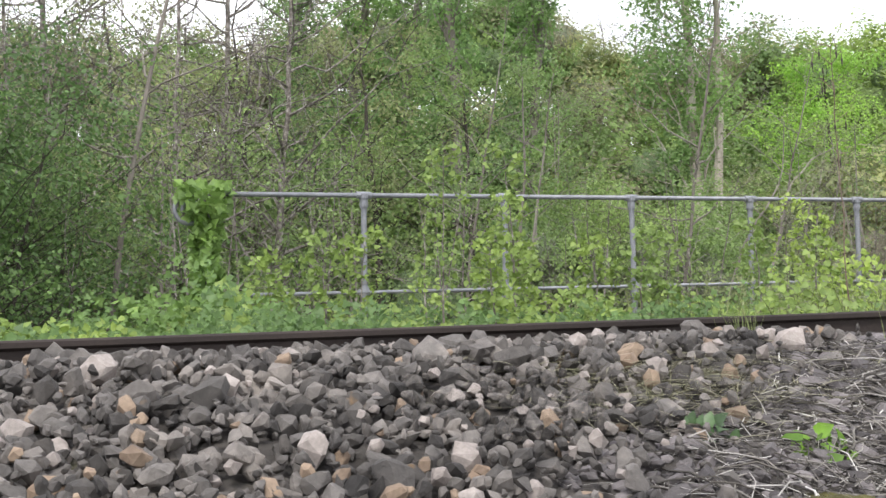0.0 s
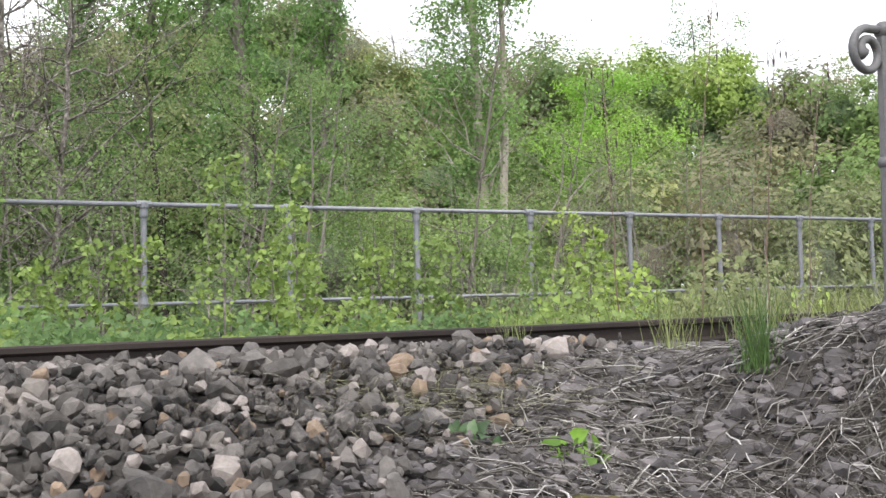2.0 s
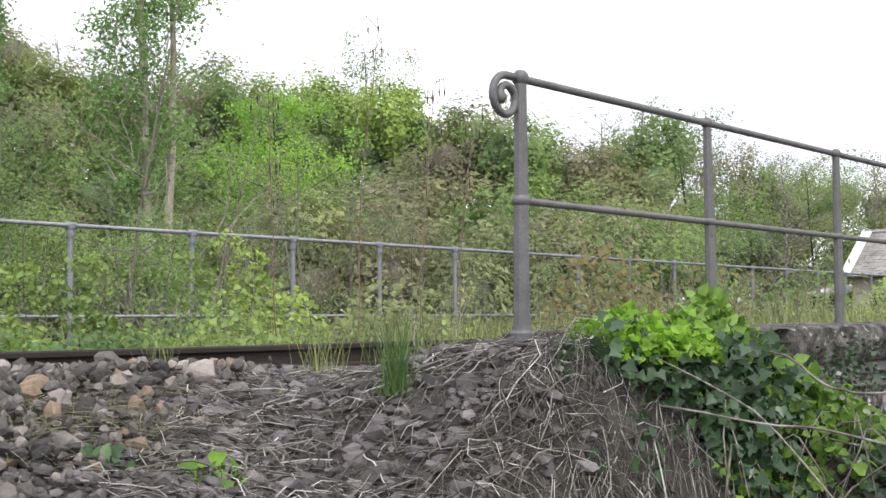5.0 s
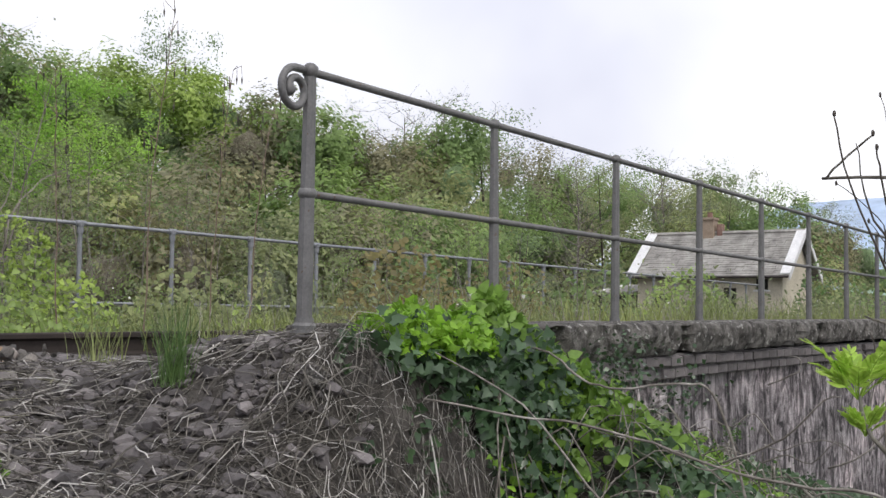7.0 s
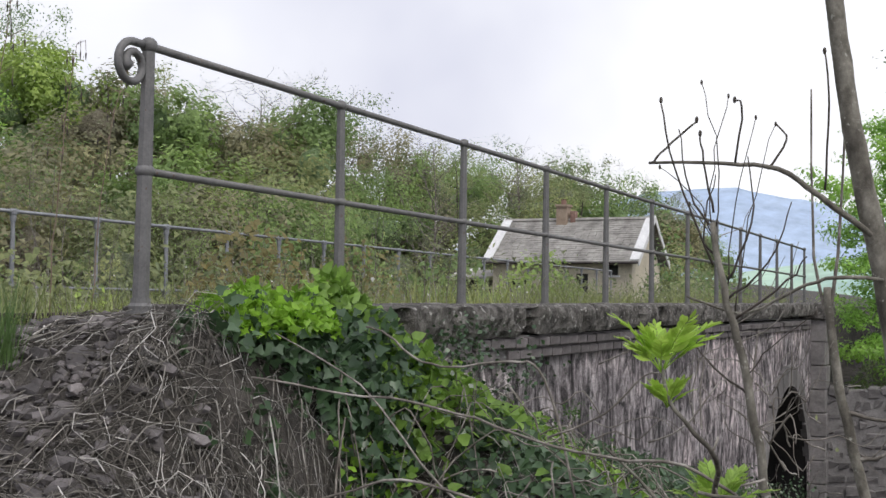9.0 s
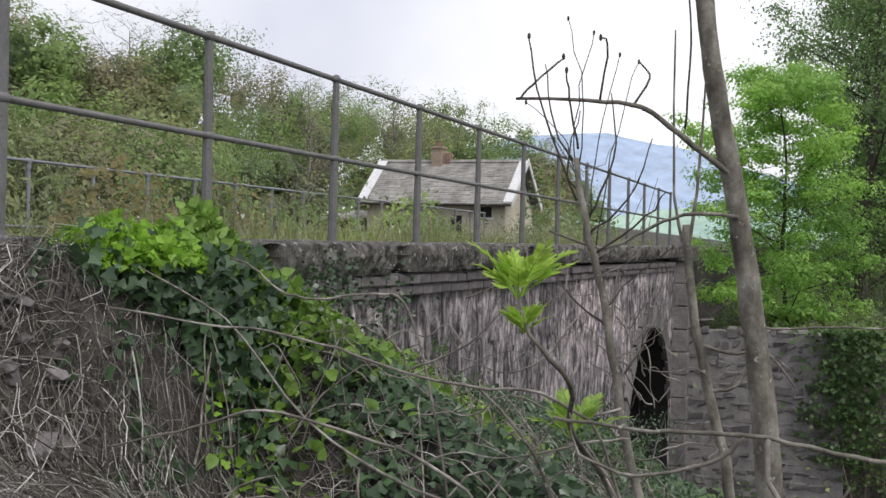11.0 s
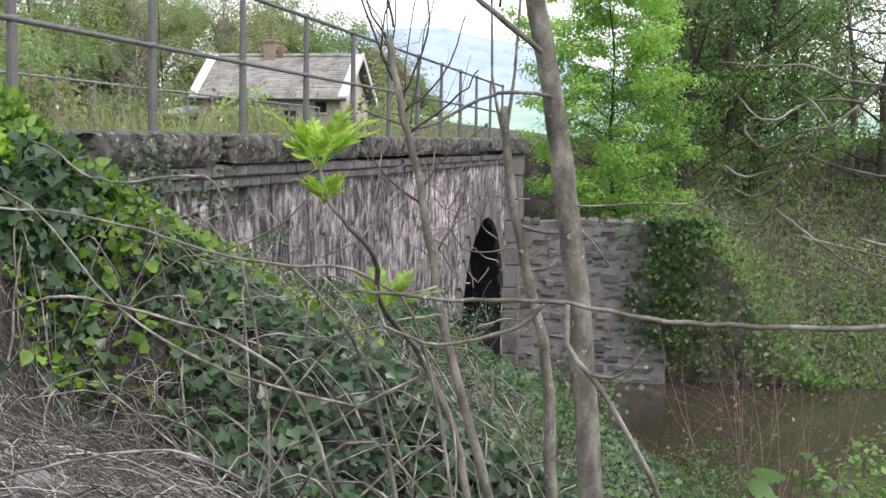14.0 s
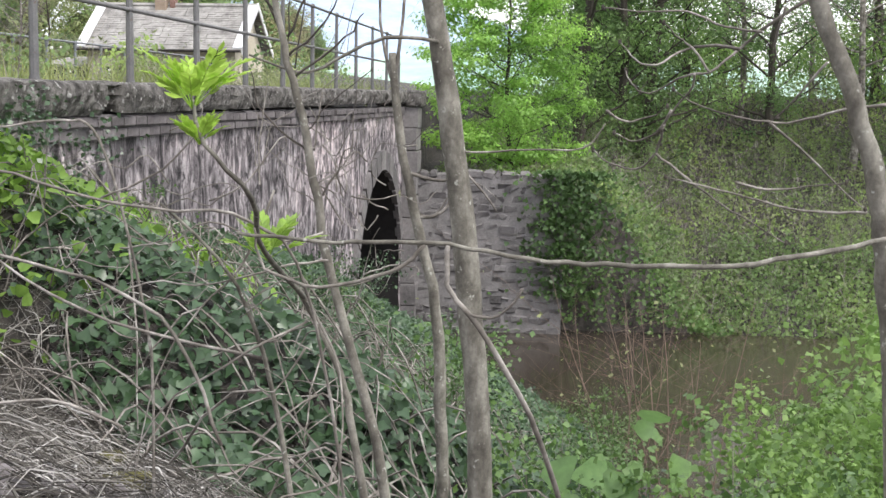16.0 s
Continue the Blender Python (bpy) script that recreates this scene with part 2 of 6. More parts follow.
L_BANK = leaf_material("river_bank_leaf", (0.06, 0.12, 0.04), (0.13, 0.23, 0.075), 0.45, 0.3)
M_REDTWIG = surface("reddish_twig", [(0.3, (0.13, 0.09, 0.068)), (0.7, (0.27, 0.20, 0.155))], 6, 0.85, 0, 0.2, 40)
L_LIME = leaf_material("fresh_creeper_leaf", (0.06, 0.14, 0.015), (0.23, 0.43, 0.055), 0.5, 0.4)
L_MAPLE = leaf_material("young_maple_leaf", (0.17, 0.27, 0.05), (0.36, 0.49, 0.14), 0.5, 0.4)
L_ASH = leaf_material("ash_sprout_leaf", (0.22, 0.36, 0.05), (0.42, 0.62, 0.13), 0.5, 0.5)
L_HAZEL = leaf_material("spring_woodland_leaf", (0.15, 0.24, 0.085), (0.31, 0.44, 0.175), 0.6, 0.5)
L_DULL = leaf_material("muted_bud_leaf", (0.18, 0.215, 0.11), (0.34, 0.39, 0.215), 0.65, 0.45)
L_BROWN = leaf_material("brownish_bud_haze", (0.19, 0.19, 0.12), (0.345, 0.34, 0.235), 0.65, 0.45)
L_BRIGHT = leaf_material("bright_beech_leaf", (0.20, 0.38, 0.06), (0.40, 0.66, 0.15), 0.5, 0.5)
# crown fill: leaf tones set darker, shade inside the crown put into the colour
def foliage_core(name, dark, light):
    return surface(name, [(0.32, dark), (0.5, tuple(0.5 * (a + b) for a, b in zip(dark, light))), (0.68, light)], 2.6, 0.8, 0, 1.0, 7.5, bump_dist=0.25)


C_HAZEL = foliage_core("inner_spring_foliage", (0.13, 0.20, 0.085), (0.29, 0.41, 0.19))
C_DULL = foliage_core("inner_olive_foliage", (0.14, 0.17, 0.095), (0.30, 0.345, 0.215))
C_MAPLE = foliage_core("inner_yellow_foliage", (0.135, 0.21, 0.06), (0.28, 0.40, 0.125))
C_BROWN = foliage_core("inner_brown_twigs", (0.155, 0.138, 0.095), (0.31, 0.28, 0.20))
L_BEECH = leaf_material("beech_leaf", (0.23, 0.43, 0.075), (0.44, 0.72, 0.18), 0.5, 0.5)
L_POPLAR = leaf_material("poplar_leaf", (0.13, 0.24, 0.08), (0.265, 0.43, 0.17), 0.5, 0.5)
L_DARK = leaf_material("dark_ivy_crown", (0.07, 0.125, 0.05), (0.17, 0.28, 0.11), 0.45, 0.3)
L_RUST = leaf_material("russet_shrub_leaf", (0.15, 0.13, 0.05), (0.28, 0.24, 0.095), 0.6, 0.35)
L_TRAIL = leaf_material("trailing_creeper_leaf", (0.10, 0.20, 0.03), (0.31, 0.50, 0.11), 0.5, 0.45)
L_HAW = leaf_material("hawthorn_leaf", (0.09, 0.17, 0.05), (0.20, 0.33, 0.105), 0.5, 0.4)
L_GRASS = leaf_material("grass_blade", (0.13, 0.17, 0.055), (0.30, 0.35, 0.15), 0.6, 0.35)
L_REED = leaf_material("green_rush", (0.08, 0.16, 0.045), (0.17, 0.28, 0.09), 0.6, 0.3)


# ---- mesh helpers ----
class Geo:
    """Collects vertices and faces for one mesh."""

    def __init__(self):
        self.v, self.f = [], []

    def add(self, verts, faces):
        k = len(self.v)
        self.v.extend(tuple(p) for p in verts)
        self.f.extend(tuple(i + k for i in q) for q in faces)
        return self

    def box(self, x0, y0, z0, x1, y1, z1, cut=0.0, jit=0.0, rng=None):
        c = cut
        pts = []
        for z, i in ((z0, c), (z0 + c, 0), (z1 - c, 0), (z1, c)) if c else ((z0, 0), (z1, 0)):
            pts += [(x0 + i, y0 + i, z), (x1 - i, y0 + i, z), (x1 - i, y1 - i, z), (x0 + i, y1 - i, z)]
        if jit:
            pts = [tuple(a + rng.uniform(-jit, jit) for a in p) for p in pts]
        n = len(pts) // 4
        fs = [(3, 2, 1, 0), tuple(range(4 * n - 4, 4 * n))]
        for r in range(n - 1):
            for s in range(4):
                a, b = 4 * r + s, 4 * r + (s + 1) % 4
                fs.append((a, b, b + 4, a + 4))
        return self.add(pts, fs)

    def tube(self, path, radii, sides=6):
        """A tube along a list of points; radii one number or one each."""
        path = [Vector(p) for p in path]
        if isinstance(radii, (int, float)):
            radii = [radii] * len(path)
        vs, fs = [], []
        side = None
        for i, p in enumerate(path):
            d = (path[min(i + 1, len(path) - 1)] - path[max(i - 1, 0)])
            d = d.normalized() if d.length > 1e-9 else Vector((0, 0, 1))
            if side is None:
                side = d.cross(Vector((0, 0, 1)) if abs(d.z) < 0.9 else Vector((1, 0, 0))).normalized()
            else:
                side = (side - d * side.dot(d))
                side = side.normalized() if side.length > 1e-6 else d.orthogonal().normalized()
            up = d.cross(side)
            for s in range(sides):
                a = 2 * math.pi * s / sides
                vs.append(p + (side * math.cos(a) + up * math.sin(a)) * radii[i])
        n = len(path)
        for i in range(n - 1):
            for s in range(sides):
                a, b = i * sides + s, i * sides + (s + 1) % sides
                fs.append((a, b, b + sides, a + sides))
        fs.append(tuple(range(sides))[::-1])
        fs.append(tuple(range((n - 1) * sides, n * sides)))
        return self.add(vs, fs)

    def lathe(self, base, profile, sides=12):
        """A turned solid on a vertical axis: profile of (radius, height)."""
        return self.tube_rings([(Vector(base) + Vector((0, 0, h)), r) for r, h in profile], sides)

    def tube_rings(self, rings, sides):
        vs, fs = [], []
        for c, r in rings:
            for s in range(sides):
                a = 2 * math.pi * (s + 0.5) / sides
                vs.append((c.x + r * math.cos(a), c.y + r * math.sin(a), c.z))
        for i in range(len(rings) - 1):
            for s in range(sides):
                a, b = i * sides + s, i * sides + (s + 1) % sides
                fs.append((a, b, b + sides, a + sides))
        fs.append(tuple(range(sides))[::-1])
        fs.append(tuple(range((len(rings) - 1) * sides, len(rings) * sides)))
        return self.add(vs, fs)

    def ball(self, c, r, rings=5, sides=8, flat=1.0):
        prof = [(max(1e-4, r * math.sin(math.pi * i / rings)), -flat * r * math.cos(math.pi * i / rings)) for i in range(rings + 1)]
        return self.lathe(c, prof, sides)

    def mesh(self, name, mat, smooth=False):
        me = bpy.data.meshes.new(name)
        me.from_pydata(self.v, [], self.f)
        me.materials.append(mat)
        if smooth:
            me.polygons.foreach_set("use_smooth", [True] * len(me.polygons))
        return me


def child(name, me, parent, label=""):
    ob = new(name, me)
    ob.parent = parent
    return tagged(ob, label)


def part(name, geo, mat, parent, label="", smooth=False):
    return child(name, geo.mesh(name, mat, smooth), parent, label)


def thing(name, label, category, group="", kind="", at=None):
    ob = new(name)
    ob.empty_display_size = 0.2
    if at is not None:
        ob.matrix_basis = at
    return tagged(ob, label, category, group, kind)


def solid(name, geo, mat, label, category, group="", kind="", smooth=False):
    return tagged(new(name, geo.mesh(name, mat, smooth)), label, category, group, kind)


def wobble(points, rng, amount, sub=3):
    """A smoothed, slightly crooked line through the points."""
    pts = [Vector(p) for p in points]
    out = []
    for i in range(len(pts) - 1):
        p0, p1, p2, p3 = pts[max(i - 1, 0)], pts[i], pts[i + 1], pts[min(i + 2, len(pts) - 1)]
        for k in range(sub):
            t = k / sub
            q = 0.5 * ((2 * p1) + (p2 - p0) * t + (2 * p0 - 5 * p1 + 4 * p2 - p3) * t * t + (3 * p1 - p0 - 3 * p2 + p3) * t ** 3)
            out.append(q + Vector([rng.uniform(-amount, amount) for _ in range(3)]) * (0 if (i == 0 and k == 0) else 1))
    return out + [pts[-1]]


LEAF_DIAMOND = (np.array([(0, 0, 0), (0.42, 0.5, 0.12), (0, 1, 0), (-0.42, 0.5, 0.12)]), [(0, 1, 2, 3)])
LEAF_TRI = (np.array([(0.36, 0, 0.05), (0, 1, 0), (-0.36, 0.1, 0.05)]), [(0, 1, 2)])
LEAF_IVY = (np.array([(0, 0.08, 0), (0.3, -0.05, 0.04), (0.52, 0.28, 0.02), (0.26, 0.52, 0.06), (0, 1, -0.05), (-0.26, 0.52, 0.06), (-0.52, 0.28, 0.02), (-0.3, -0.05, 0.04)]), [(0, 1, 2, 3, 4), (0, 4, 5, 6, 7)])
LEAF_LONG = (np.array([(0, 0, 0), (0.13, 0.25, 0.03), (0.15, 0.55, 0.05), (0, 1, -0.04), (-0.15, 0.55, 0.05), (-0.13, 0.25, 0.03)]), [(0, 1, 2, 3), (0, 3, 4, 5)])
LEAF_BROAD = (np.array([(0, 0, 0), (0.34, 0.02, 0.06), (0.42, 0.35, 0.08), (0.2, 0.75, 0.05), (0, 1, -0.06), (-0.2, 0.75, 0.05), (-0.42, 0.35, 0.08), (-0.34, 0.02, 0.06)]), [(0, 1, 2, 3, 4), (0, 4, 5, 6, 7)])


def leaf_mesh(name, pts, sizes, mat, rng, shape=LEAF_DIAMOND, flat=0.5, facing=None):
    """Many single leaves in one mesh: pts (N,3), sizes (N,); flat 1: level leaves, 0: any way. facing: a direction the upper sides turn to."""
    tv, tf = shape
    pts = np.asarray(pts, dtype=float).reshape(-1, 3)
    n = len(pts)
    sizes = np.broadcast_to(np.asarray(sizes, dtype=float), (n,))
    nor = rng.normal(size=(n, 3))
    nor /= np.linalg.norm(nor, axis=1)[:, None] + 1e-9
    aim = np.asarray(facing if facing is not None else (0, 0, 1.0), dtype=float)
    nor = nor * (1 - flat) + aim * flat
    nor /= np.linalg.norm(nor, axis=1)[:, None] + 1e-9
    d = rng.normal(size=(n, 3))
    d -= nor * np.sum(d * nor, axis=1)[:, None]
    d /= np.linalg.norm(d, axis=1)[:, None] + 1e-9
    e = np.cross(d, nor)
    V = (pts[:, None, :] + sizes[:, None, None] * (tv[None, :, 0:1] * e[:, None, :] + tv[None, :, 1:2] * d[:, None, :] + tv[None, :, 2:3] * nor[:, None, :])).reshape(-1, 3)
    k = len(tv)
    sizes_f = [len(q) for q in tf]
    loop = np.concatenate([np.array(q) for q in tf])
    loops = (np.arange(n)[:, None] * k + loop[None, :]).ravel()
    starts_one = np.concatenate([[0], np.cumsum(sizes_f)[:-1]])
    starts = (np.arange(n)[:, None] * len(loop) + starts_one[None, :]).ravel()
    me = bpy.data.meshes.new(name)
    me.vertices.add(len(V))
    me.vertices.foreach_set("co", V.ravel())
    me.loops.add(len(loops))
    me.loops.foreach_set("vertex_index", loops.astype(np.int32))
    me.polygons.add(len(starts))
    me.polygons.foreach_set("loop_start", starts.astype(np.int32))
    me.update(calc_edges=True)
    me.validate()
    me.materials.append(mat)
    return me


def blade_mesh(name, roots, lengths, mat, rng, width=0.004, lean=0.5, droop=0.6, segs=3, direction=None, rise=1.0):
    """Narrow tapering blades or stalks that bend over."""
    roots = np.asarray(roots, dtype=float)
    n = len(roots)
    ang = rng.uniform(0, 2 * math.pi, n)
    h = np.stack([np.cos(ang), np.sin(ang), np.zeros(n)], 1)
    if direction is not None:
        h = h * 0.7 + np.array(direction)
        h /= np.linalg.norm(h, axis=1)[:, None] + 1e-9
    side = np.stack([-h[:, 1], h[:, 0], np.zeros(n)], 1)
    side = side + rng.normal(size=(n, 3)) * 0.3
    ln = np.broadcast_to(np.asarray(lengths, dtype=float), (n,))
    le = rng.uniform(0.2, 1.0, n) * lean
    dr = rng.uniform(0.3, 1.0, n) * droop
    rows = []
    for s in range(segs + 1):
        t = s / segs
        c = roots + h * (ln * (le * t + dr * t * t * 0.6))[:, None] + np.array([0, 0, 1.0]) * (ln * rise * (t * (1 - 0.35 * le) - dr * t * t * 0.75) - ln * (1 - rise) * 0.25 * t)[:, None]
        w = width * (1 - 0.75 * t)
        rows += [c - side * w / 2, c + side * w / 2]
    V = np.stack(rows, 1).reshape(-1, 3)
    k = 2 * (segs + 1)
    quad = np.array([(2 * s, 2 * s + 1, 2 * s + 3, 2 * s + 2) for s in range(segs)])
    F = (np.arange(n)[:, None, None] * k + quad[None]).reshape(-1, 4)
    me = bpy.data.meshes.new(name)
    me.from_pydata(V.tolist(), [], F.tolist())
    me.materials.append(mat)
    return me


def smooth01(a, b, x):
    t = min(1.0, max(0.0, (x - a) / (b - a)))
    return t * t * (3 - 2 * t)


# ---- lie of the land ----
WATER_Z = -4.45
COPING_END = 18.0


def wall_foot(x):
    """Height of the overgrown bank where it meets the bridge wall."""
    return -0.16 - 0.52 * smooth01(1.1, 2.4, x) - 0.19 * max(0.0, x - 2.4) - 0.12 * max(0.0, x - 9.0)


def ground_z(x, y):
    """Height of the ground: ballast shoulder and bank, the ravine with the river, the wooded hillside."""
    deck = -0.06 - 0.165 * smooth01(0.1, 1.0, y)
    bank = -0.225 + 0.02 * smooth01(2.2, 1.5, y) if y > 1.25 else -0.205 - 0.275 * (1.25 - y)
    w = smooth01(-0.95, -0.05, x)
    if y > 9.0:
        base = -0.22 - 1.6 * smooth01(9.0, 13.0, y) + 9.0 * smooth01(18, 60, y) + 6 * smooth01(70, 220, y)
        base -= 0.6 * smooth01(20, 45, x) * smooth01(9, 12, y)
    elif y >= 0.0:
        base = bank * (1 - w) + deck * w
    elif x > COPING_END + 0.85:
        rise = WATER_Z - 0.3 + 0.40 * (x - COPING_END - 0.8)
        shelf = -1.95 + 0.09 * (x - COPING_END)
        k = smooth01(-6.2, -3.6, y)
        base = min(max(rise, rise * (1 - k) + shelf * k), 0.2 + 0.35 * noise.noise(Vector((x * 0.15, y * 0.2, 5))))
    else:
        s = smooth01(0.0, -0.9, y)
        fall = 0.31 * max(0.0, x + 0.9) * (s + (1 - s) * smooth01(0.8, 1.8, x))
        hold = 1.0 if y > -0.26 else math.exp(-((y + 0.26) / 0.27) ** 2)
        base = bank - fall + w * (-0.06 - bank + fall) * hold * (1 - smooth01(1.0, 2.2, x))
        if x > 0.6:
            ledge = wall_foot(x) - 0.58 * max(0.0, -y - 0.3)
            base = base + (max(base, ledge) - base) * smooth01(0.6, 1.4, x)
        bed = WATER_Z - 0.5
        base = max(base, bed) if x < 12.5 else bed
    n = noise.noise(Vector((x * 0.9, y * 0.9, 0.3))) * 0.05 + noise.noise(Vector((x * 4, y * 4, 2))) * 0.018
    return base + n * (0.4 if 1.2 < y < 9 else 1.0)


def steps(*spans):
    out = []
    for a, b, d in spans:
        k = max(1, round((b - a) / d))
        out += [a + (b - a) * i / k for i in range(k)]
    return out + [spans[-1][1]]


def build_ground():
    xs = steps((-420, -60, 30), (-60, -12, 3), (-12, -5, 0.4), (-5, 4, 0.1), (4, 20, 0.3), (20, 45, 0.8), (45, 120, 5), (120, 600, 40))
    ys = steps((-420, -60, 30), (-60, -14, 2.5), (-14, -5, 0.4), (-5, 2.4, 0.09), (2.4, 14, 0.4), (14, 60, 2), (60, 420, 20))
    vs = [(x, y, ground_z(x, y)) for y in ys for x in xs]
    fs, w = [], len(xs)
    for j in range(len(ys) - 1):
        for i in range(w - 1):
            if 12.2 < xs[i] < 18.6 and ys[j] > -0.35 and ys[j] < 0.25:
                continue
            if xs[i] > 12.2 and xs[i] < 18.6 and -0.1 < ys[j + 1] < 0.3:
                continue
            a = j * w + i
            fs.append((a, a + 1, a + w + 1, a + w))
    g = Geo()
    g.v, g.f = vs, fs
    ob = new("ground", g.mesh("ground", M_SOIL, True))
    return tagged(ob, "brown stony soil of the railway bank, ravine and woodland floor", "ground", kind="structure")


ground = build_ground()


def build_water():
    g = Geo()
    n = 40
    xs = [6.5 + 12.5 * i / n for i in range(n + 1)]
    ys = [-40 + 49 * j / 60 for j in range(61)]
    g.v = [(x, y, WATER_Z) for y in ys for x in xs]
    g.f = [(j * (n + 1) + i, j * (n + 1) + i + 1, (j + 1) * (n + 1) + i + 1, (j + 1) * (n + 1) + i) for j in range(60) for i in range(n)]
    tagged(new("water", g.mesh("water", M_WATER, True)), "still muddy brown stream under the bridge", "water", kind="structure")


build_water()


# ---- bridge: parapet wall, vault, pilaster, wing wall ----
ARCH_X, ARCH_R, ARCH_SPRING, ARCH_RISE = 15.3, 2.45, -3.5, 2.3


def arch_z(x):
    d = (x - ARCH_X) / ARCH_R
    return ARCH_SPRING + ARCH_RISE * math.sqrt(max(0.0, 1 - d * d))


def build_bridge():
    wall = thing("wall_bridge", "rendered bridge side wall, pale render streaked dark and flaking", "wall", kind="structure")
    face, back, top, bottom = -0.16, 0.36, -0.34, -5.2
    g = Geo()
    xs = steps((0.1, ARCH_X - ARCH_R, 0.4), (ARCH_X - ARCH_R, ARCH_X + ARCH_R, 0.16), (ARCH_X + ARCH_R, COPING_END, 0.1))
    for y, flip in ((face, False), (back, True)):
        for a, b in zip(xs, xs[1:]):
            mid = (a + b) / 2
            inside = abs(mid - ARCH_X) < ARCH_R
            la, lb = (arch_z(a), arch_z(b)) if inside else (bottom, bottom)
            zs = 6
            pts = [(a, y, la + (top - la) * k / zs) for k in range(zs + 1)] + [(b, y, lb + (top - lb) * k / zs) for k in range(zs + 1)]
            pts = [(p[0], p[1] + (0.03 * noise.noise(Vector((p[0] * 1.3, 0, p[2] * 1.3))) if y == face else 0), p[2]) for p in pts]
            fs = [(k, k + zs + 1, k + zs + 2, k + 1) for k in range(zs)]
            if flip:
                fs = [q[::-1] for q in fs]
            g.add(pts, fs)
    g.add([(0.1, face, bottom), (0.1, back, bottom), (0.1, back, top), (0.1, face, top)], [(0, 3, 2, 1)])
    part("rendered_face", g, M_RENDER, wall)
    # vault under the line; its near-black colour holds the shade inside
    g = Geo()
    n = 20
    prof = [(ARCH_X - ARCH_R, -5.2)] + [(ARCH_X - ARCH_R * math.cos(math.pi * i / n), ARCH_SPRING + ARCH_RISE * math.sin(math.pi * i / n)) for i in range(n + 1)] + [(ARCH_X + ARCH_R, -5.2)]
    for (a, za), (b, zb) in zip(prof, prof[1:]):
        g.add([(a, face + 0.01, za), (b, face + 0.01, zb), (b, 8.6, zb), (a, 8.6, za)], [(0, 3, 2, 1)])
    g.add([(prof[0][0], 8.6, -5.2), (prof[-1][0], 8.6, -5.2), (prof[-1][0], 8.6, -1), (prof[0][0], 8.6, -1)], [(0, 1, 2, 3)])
    part("vault", g, M_TUNNEL, wall, "stone vault coloured near black for the shade inside")
    # ring of voussoirs round the opening
    rng = random.Random(4)
    for i in range(17):
        a0, a1 = math.pi * (i + 0.06) / 17, math.pi * (i + 0.94) / 17
        g = Geo()
        pts = []
        for y in (face - 0.05 - rng.uniform(0, 0.02), face + 0.05):
            for a, r in ((a0, 0), (a1, 0), (a1, 0.32), (a0, 0.32)):
                pts.append((ARCH_X - (ARCH_R + r) * math.cos(a), y, ARCH_SPRING + (ARCH_RISE + r) * math.sin(a)))
        if pts[2][0] > COPING_END or pts[3][0] > COPING_END:
            continue
        g.add(pts, [(0, 3, 2, 1), (4, 5, 6, 7), (0, 1, 5, 4), (1, 2, 6, 5), (2, 3, 7, 6), (3, 0, 4, 7)])
        part("voussoir", g, M_RUBBLE, wall)
    # string course: two rows of grey brick
    bm = Geo().box(0, 0, 0, 0.205, 0.24, 0.068, 0.008)
    bme = bm.mesh("brick", M_BRICK)
    g = Geo().box(0.1, -0.19, -0.345, COPING_END, 0.3, -0.185)
    part("bed", g, M_MORTAR, wall)
    rng = random.Random(7)
    for row, (z, proud) in enumerate(((-0.265, 0.225), (-0.343, 0.205))):
        x = 1.1 - 0.1 * row
        while x < COPING_END - 0.3:
            if rng.random() > 0.05:
                b = child("brick", bme, wall)
                b.location = (x, -proud + rng.uniform(-0.006, 0.006), z + rng.uniform(-0.003, 0.003))
            x += 0.216
    # coping blocks: rough worn fronts, cracked, a few bites out of the lower edge
    x = 0.25
    rng = random.Random(11)
    section = [(-0.245, -0.20), (-0.268, -0.16), (-0.275, -0.12), (-0.278, -0.08), (-0.275, -0.04), (-0.262, -0.012), (-0.235, 0.0), (-0.15, 0.006), (-0.05, 0.008), (0.30, 0.0), (0.32, -0.18)]
    m = len(section)
    while x < COPING_END + 0.2:
        w = rng.uniform(0.8, 1.35)
        x1 = min(x + w, COPING_END + 0.35)
        rise = 0.006 * max(0, x)
        g = Geo()
        nx = max(4, int((x1 - x) / (0.035 if x < 7 else 0.07)))
        vs, fs = [], []
        for i in range(nx + 1):
            f = i / nx
            xx = x + 0.004 + (x1 - x - 0.008) * f
            end = max(0.0, 1 - 18 * min(f, 1 - f))
            for k, (yy, zz) in enumerate(section):
                rough = 0.028 * noise.noise(Vector((xx * 5, zz * 9 + yy * 3, 1.0))) + 0.026 * noise.noise(Vector((xx * 13, zz * 24, 6.0)))
                bite = max(0.0, noise.noise(Vector((xx * 2.6, 5.0, 0))) - 0.22) * (0.5 if k < 3 else 0.3 if k < 5 else 0.0)
                front = k < 8
                vs.append((xx + (0.012 * noise.noise(Vector((zz * 20, x * 3, 0))) if 0 < i < nx else 0.014 * noise.noise(Vector((zz * 17, x, 2)))),
                           yy + (rough if front else 0) + bite + (0.018 * end if front else 0),
                           zz + 0.010 * noise.noise(Vector((xx * 7, yy * 9, 4))) + rise + (0.25 * bite if k < 3 else 0) - 0.010 * end * (k > 4)))
        for i in range(nx):
            for k in range(m):
                a, b = i * m + k, i * m + (k + 1) % m
                fs.append((a, a + m, b + m, b))
        fs += [tuple(range(m)), tuple(range(nx * m, nx * m + m))[::-1]]
        g.add(vs, fs)
        part("coping_stone", g, M_COPING, wall)
        x = x1
    # pilaster that ends the wall
    g = Geo()
    rng = random.Random(3)
    z = -5.2
    k = 0
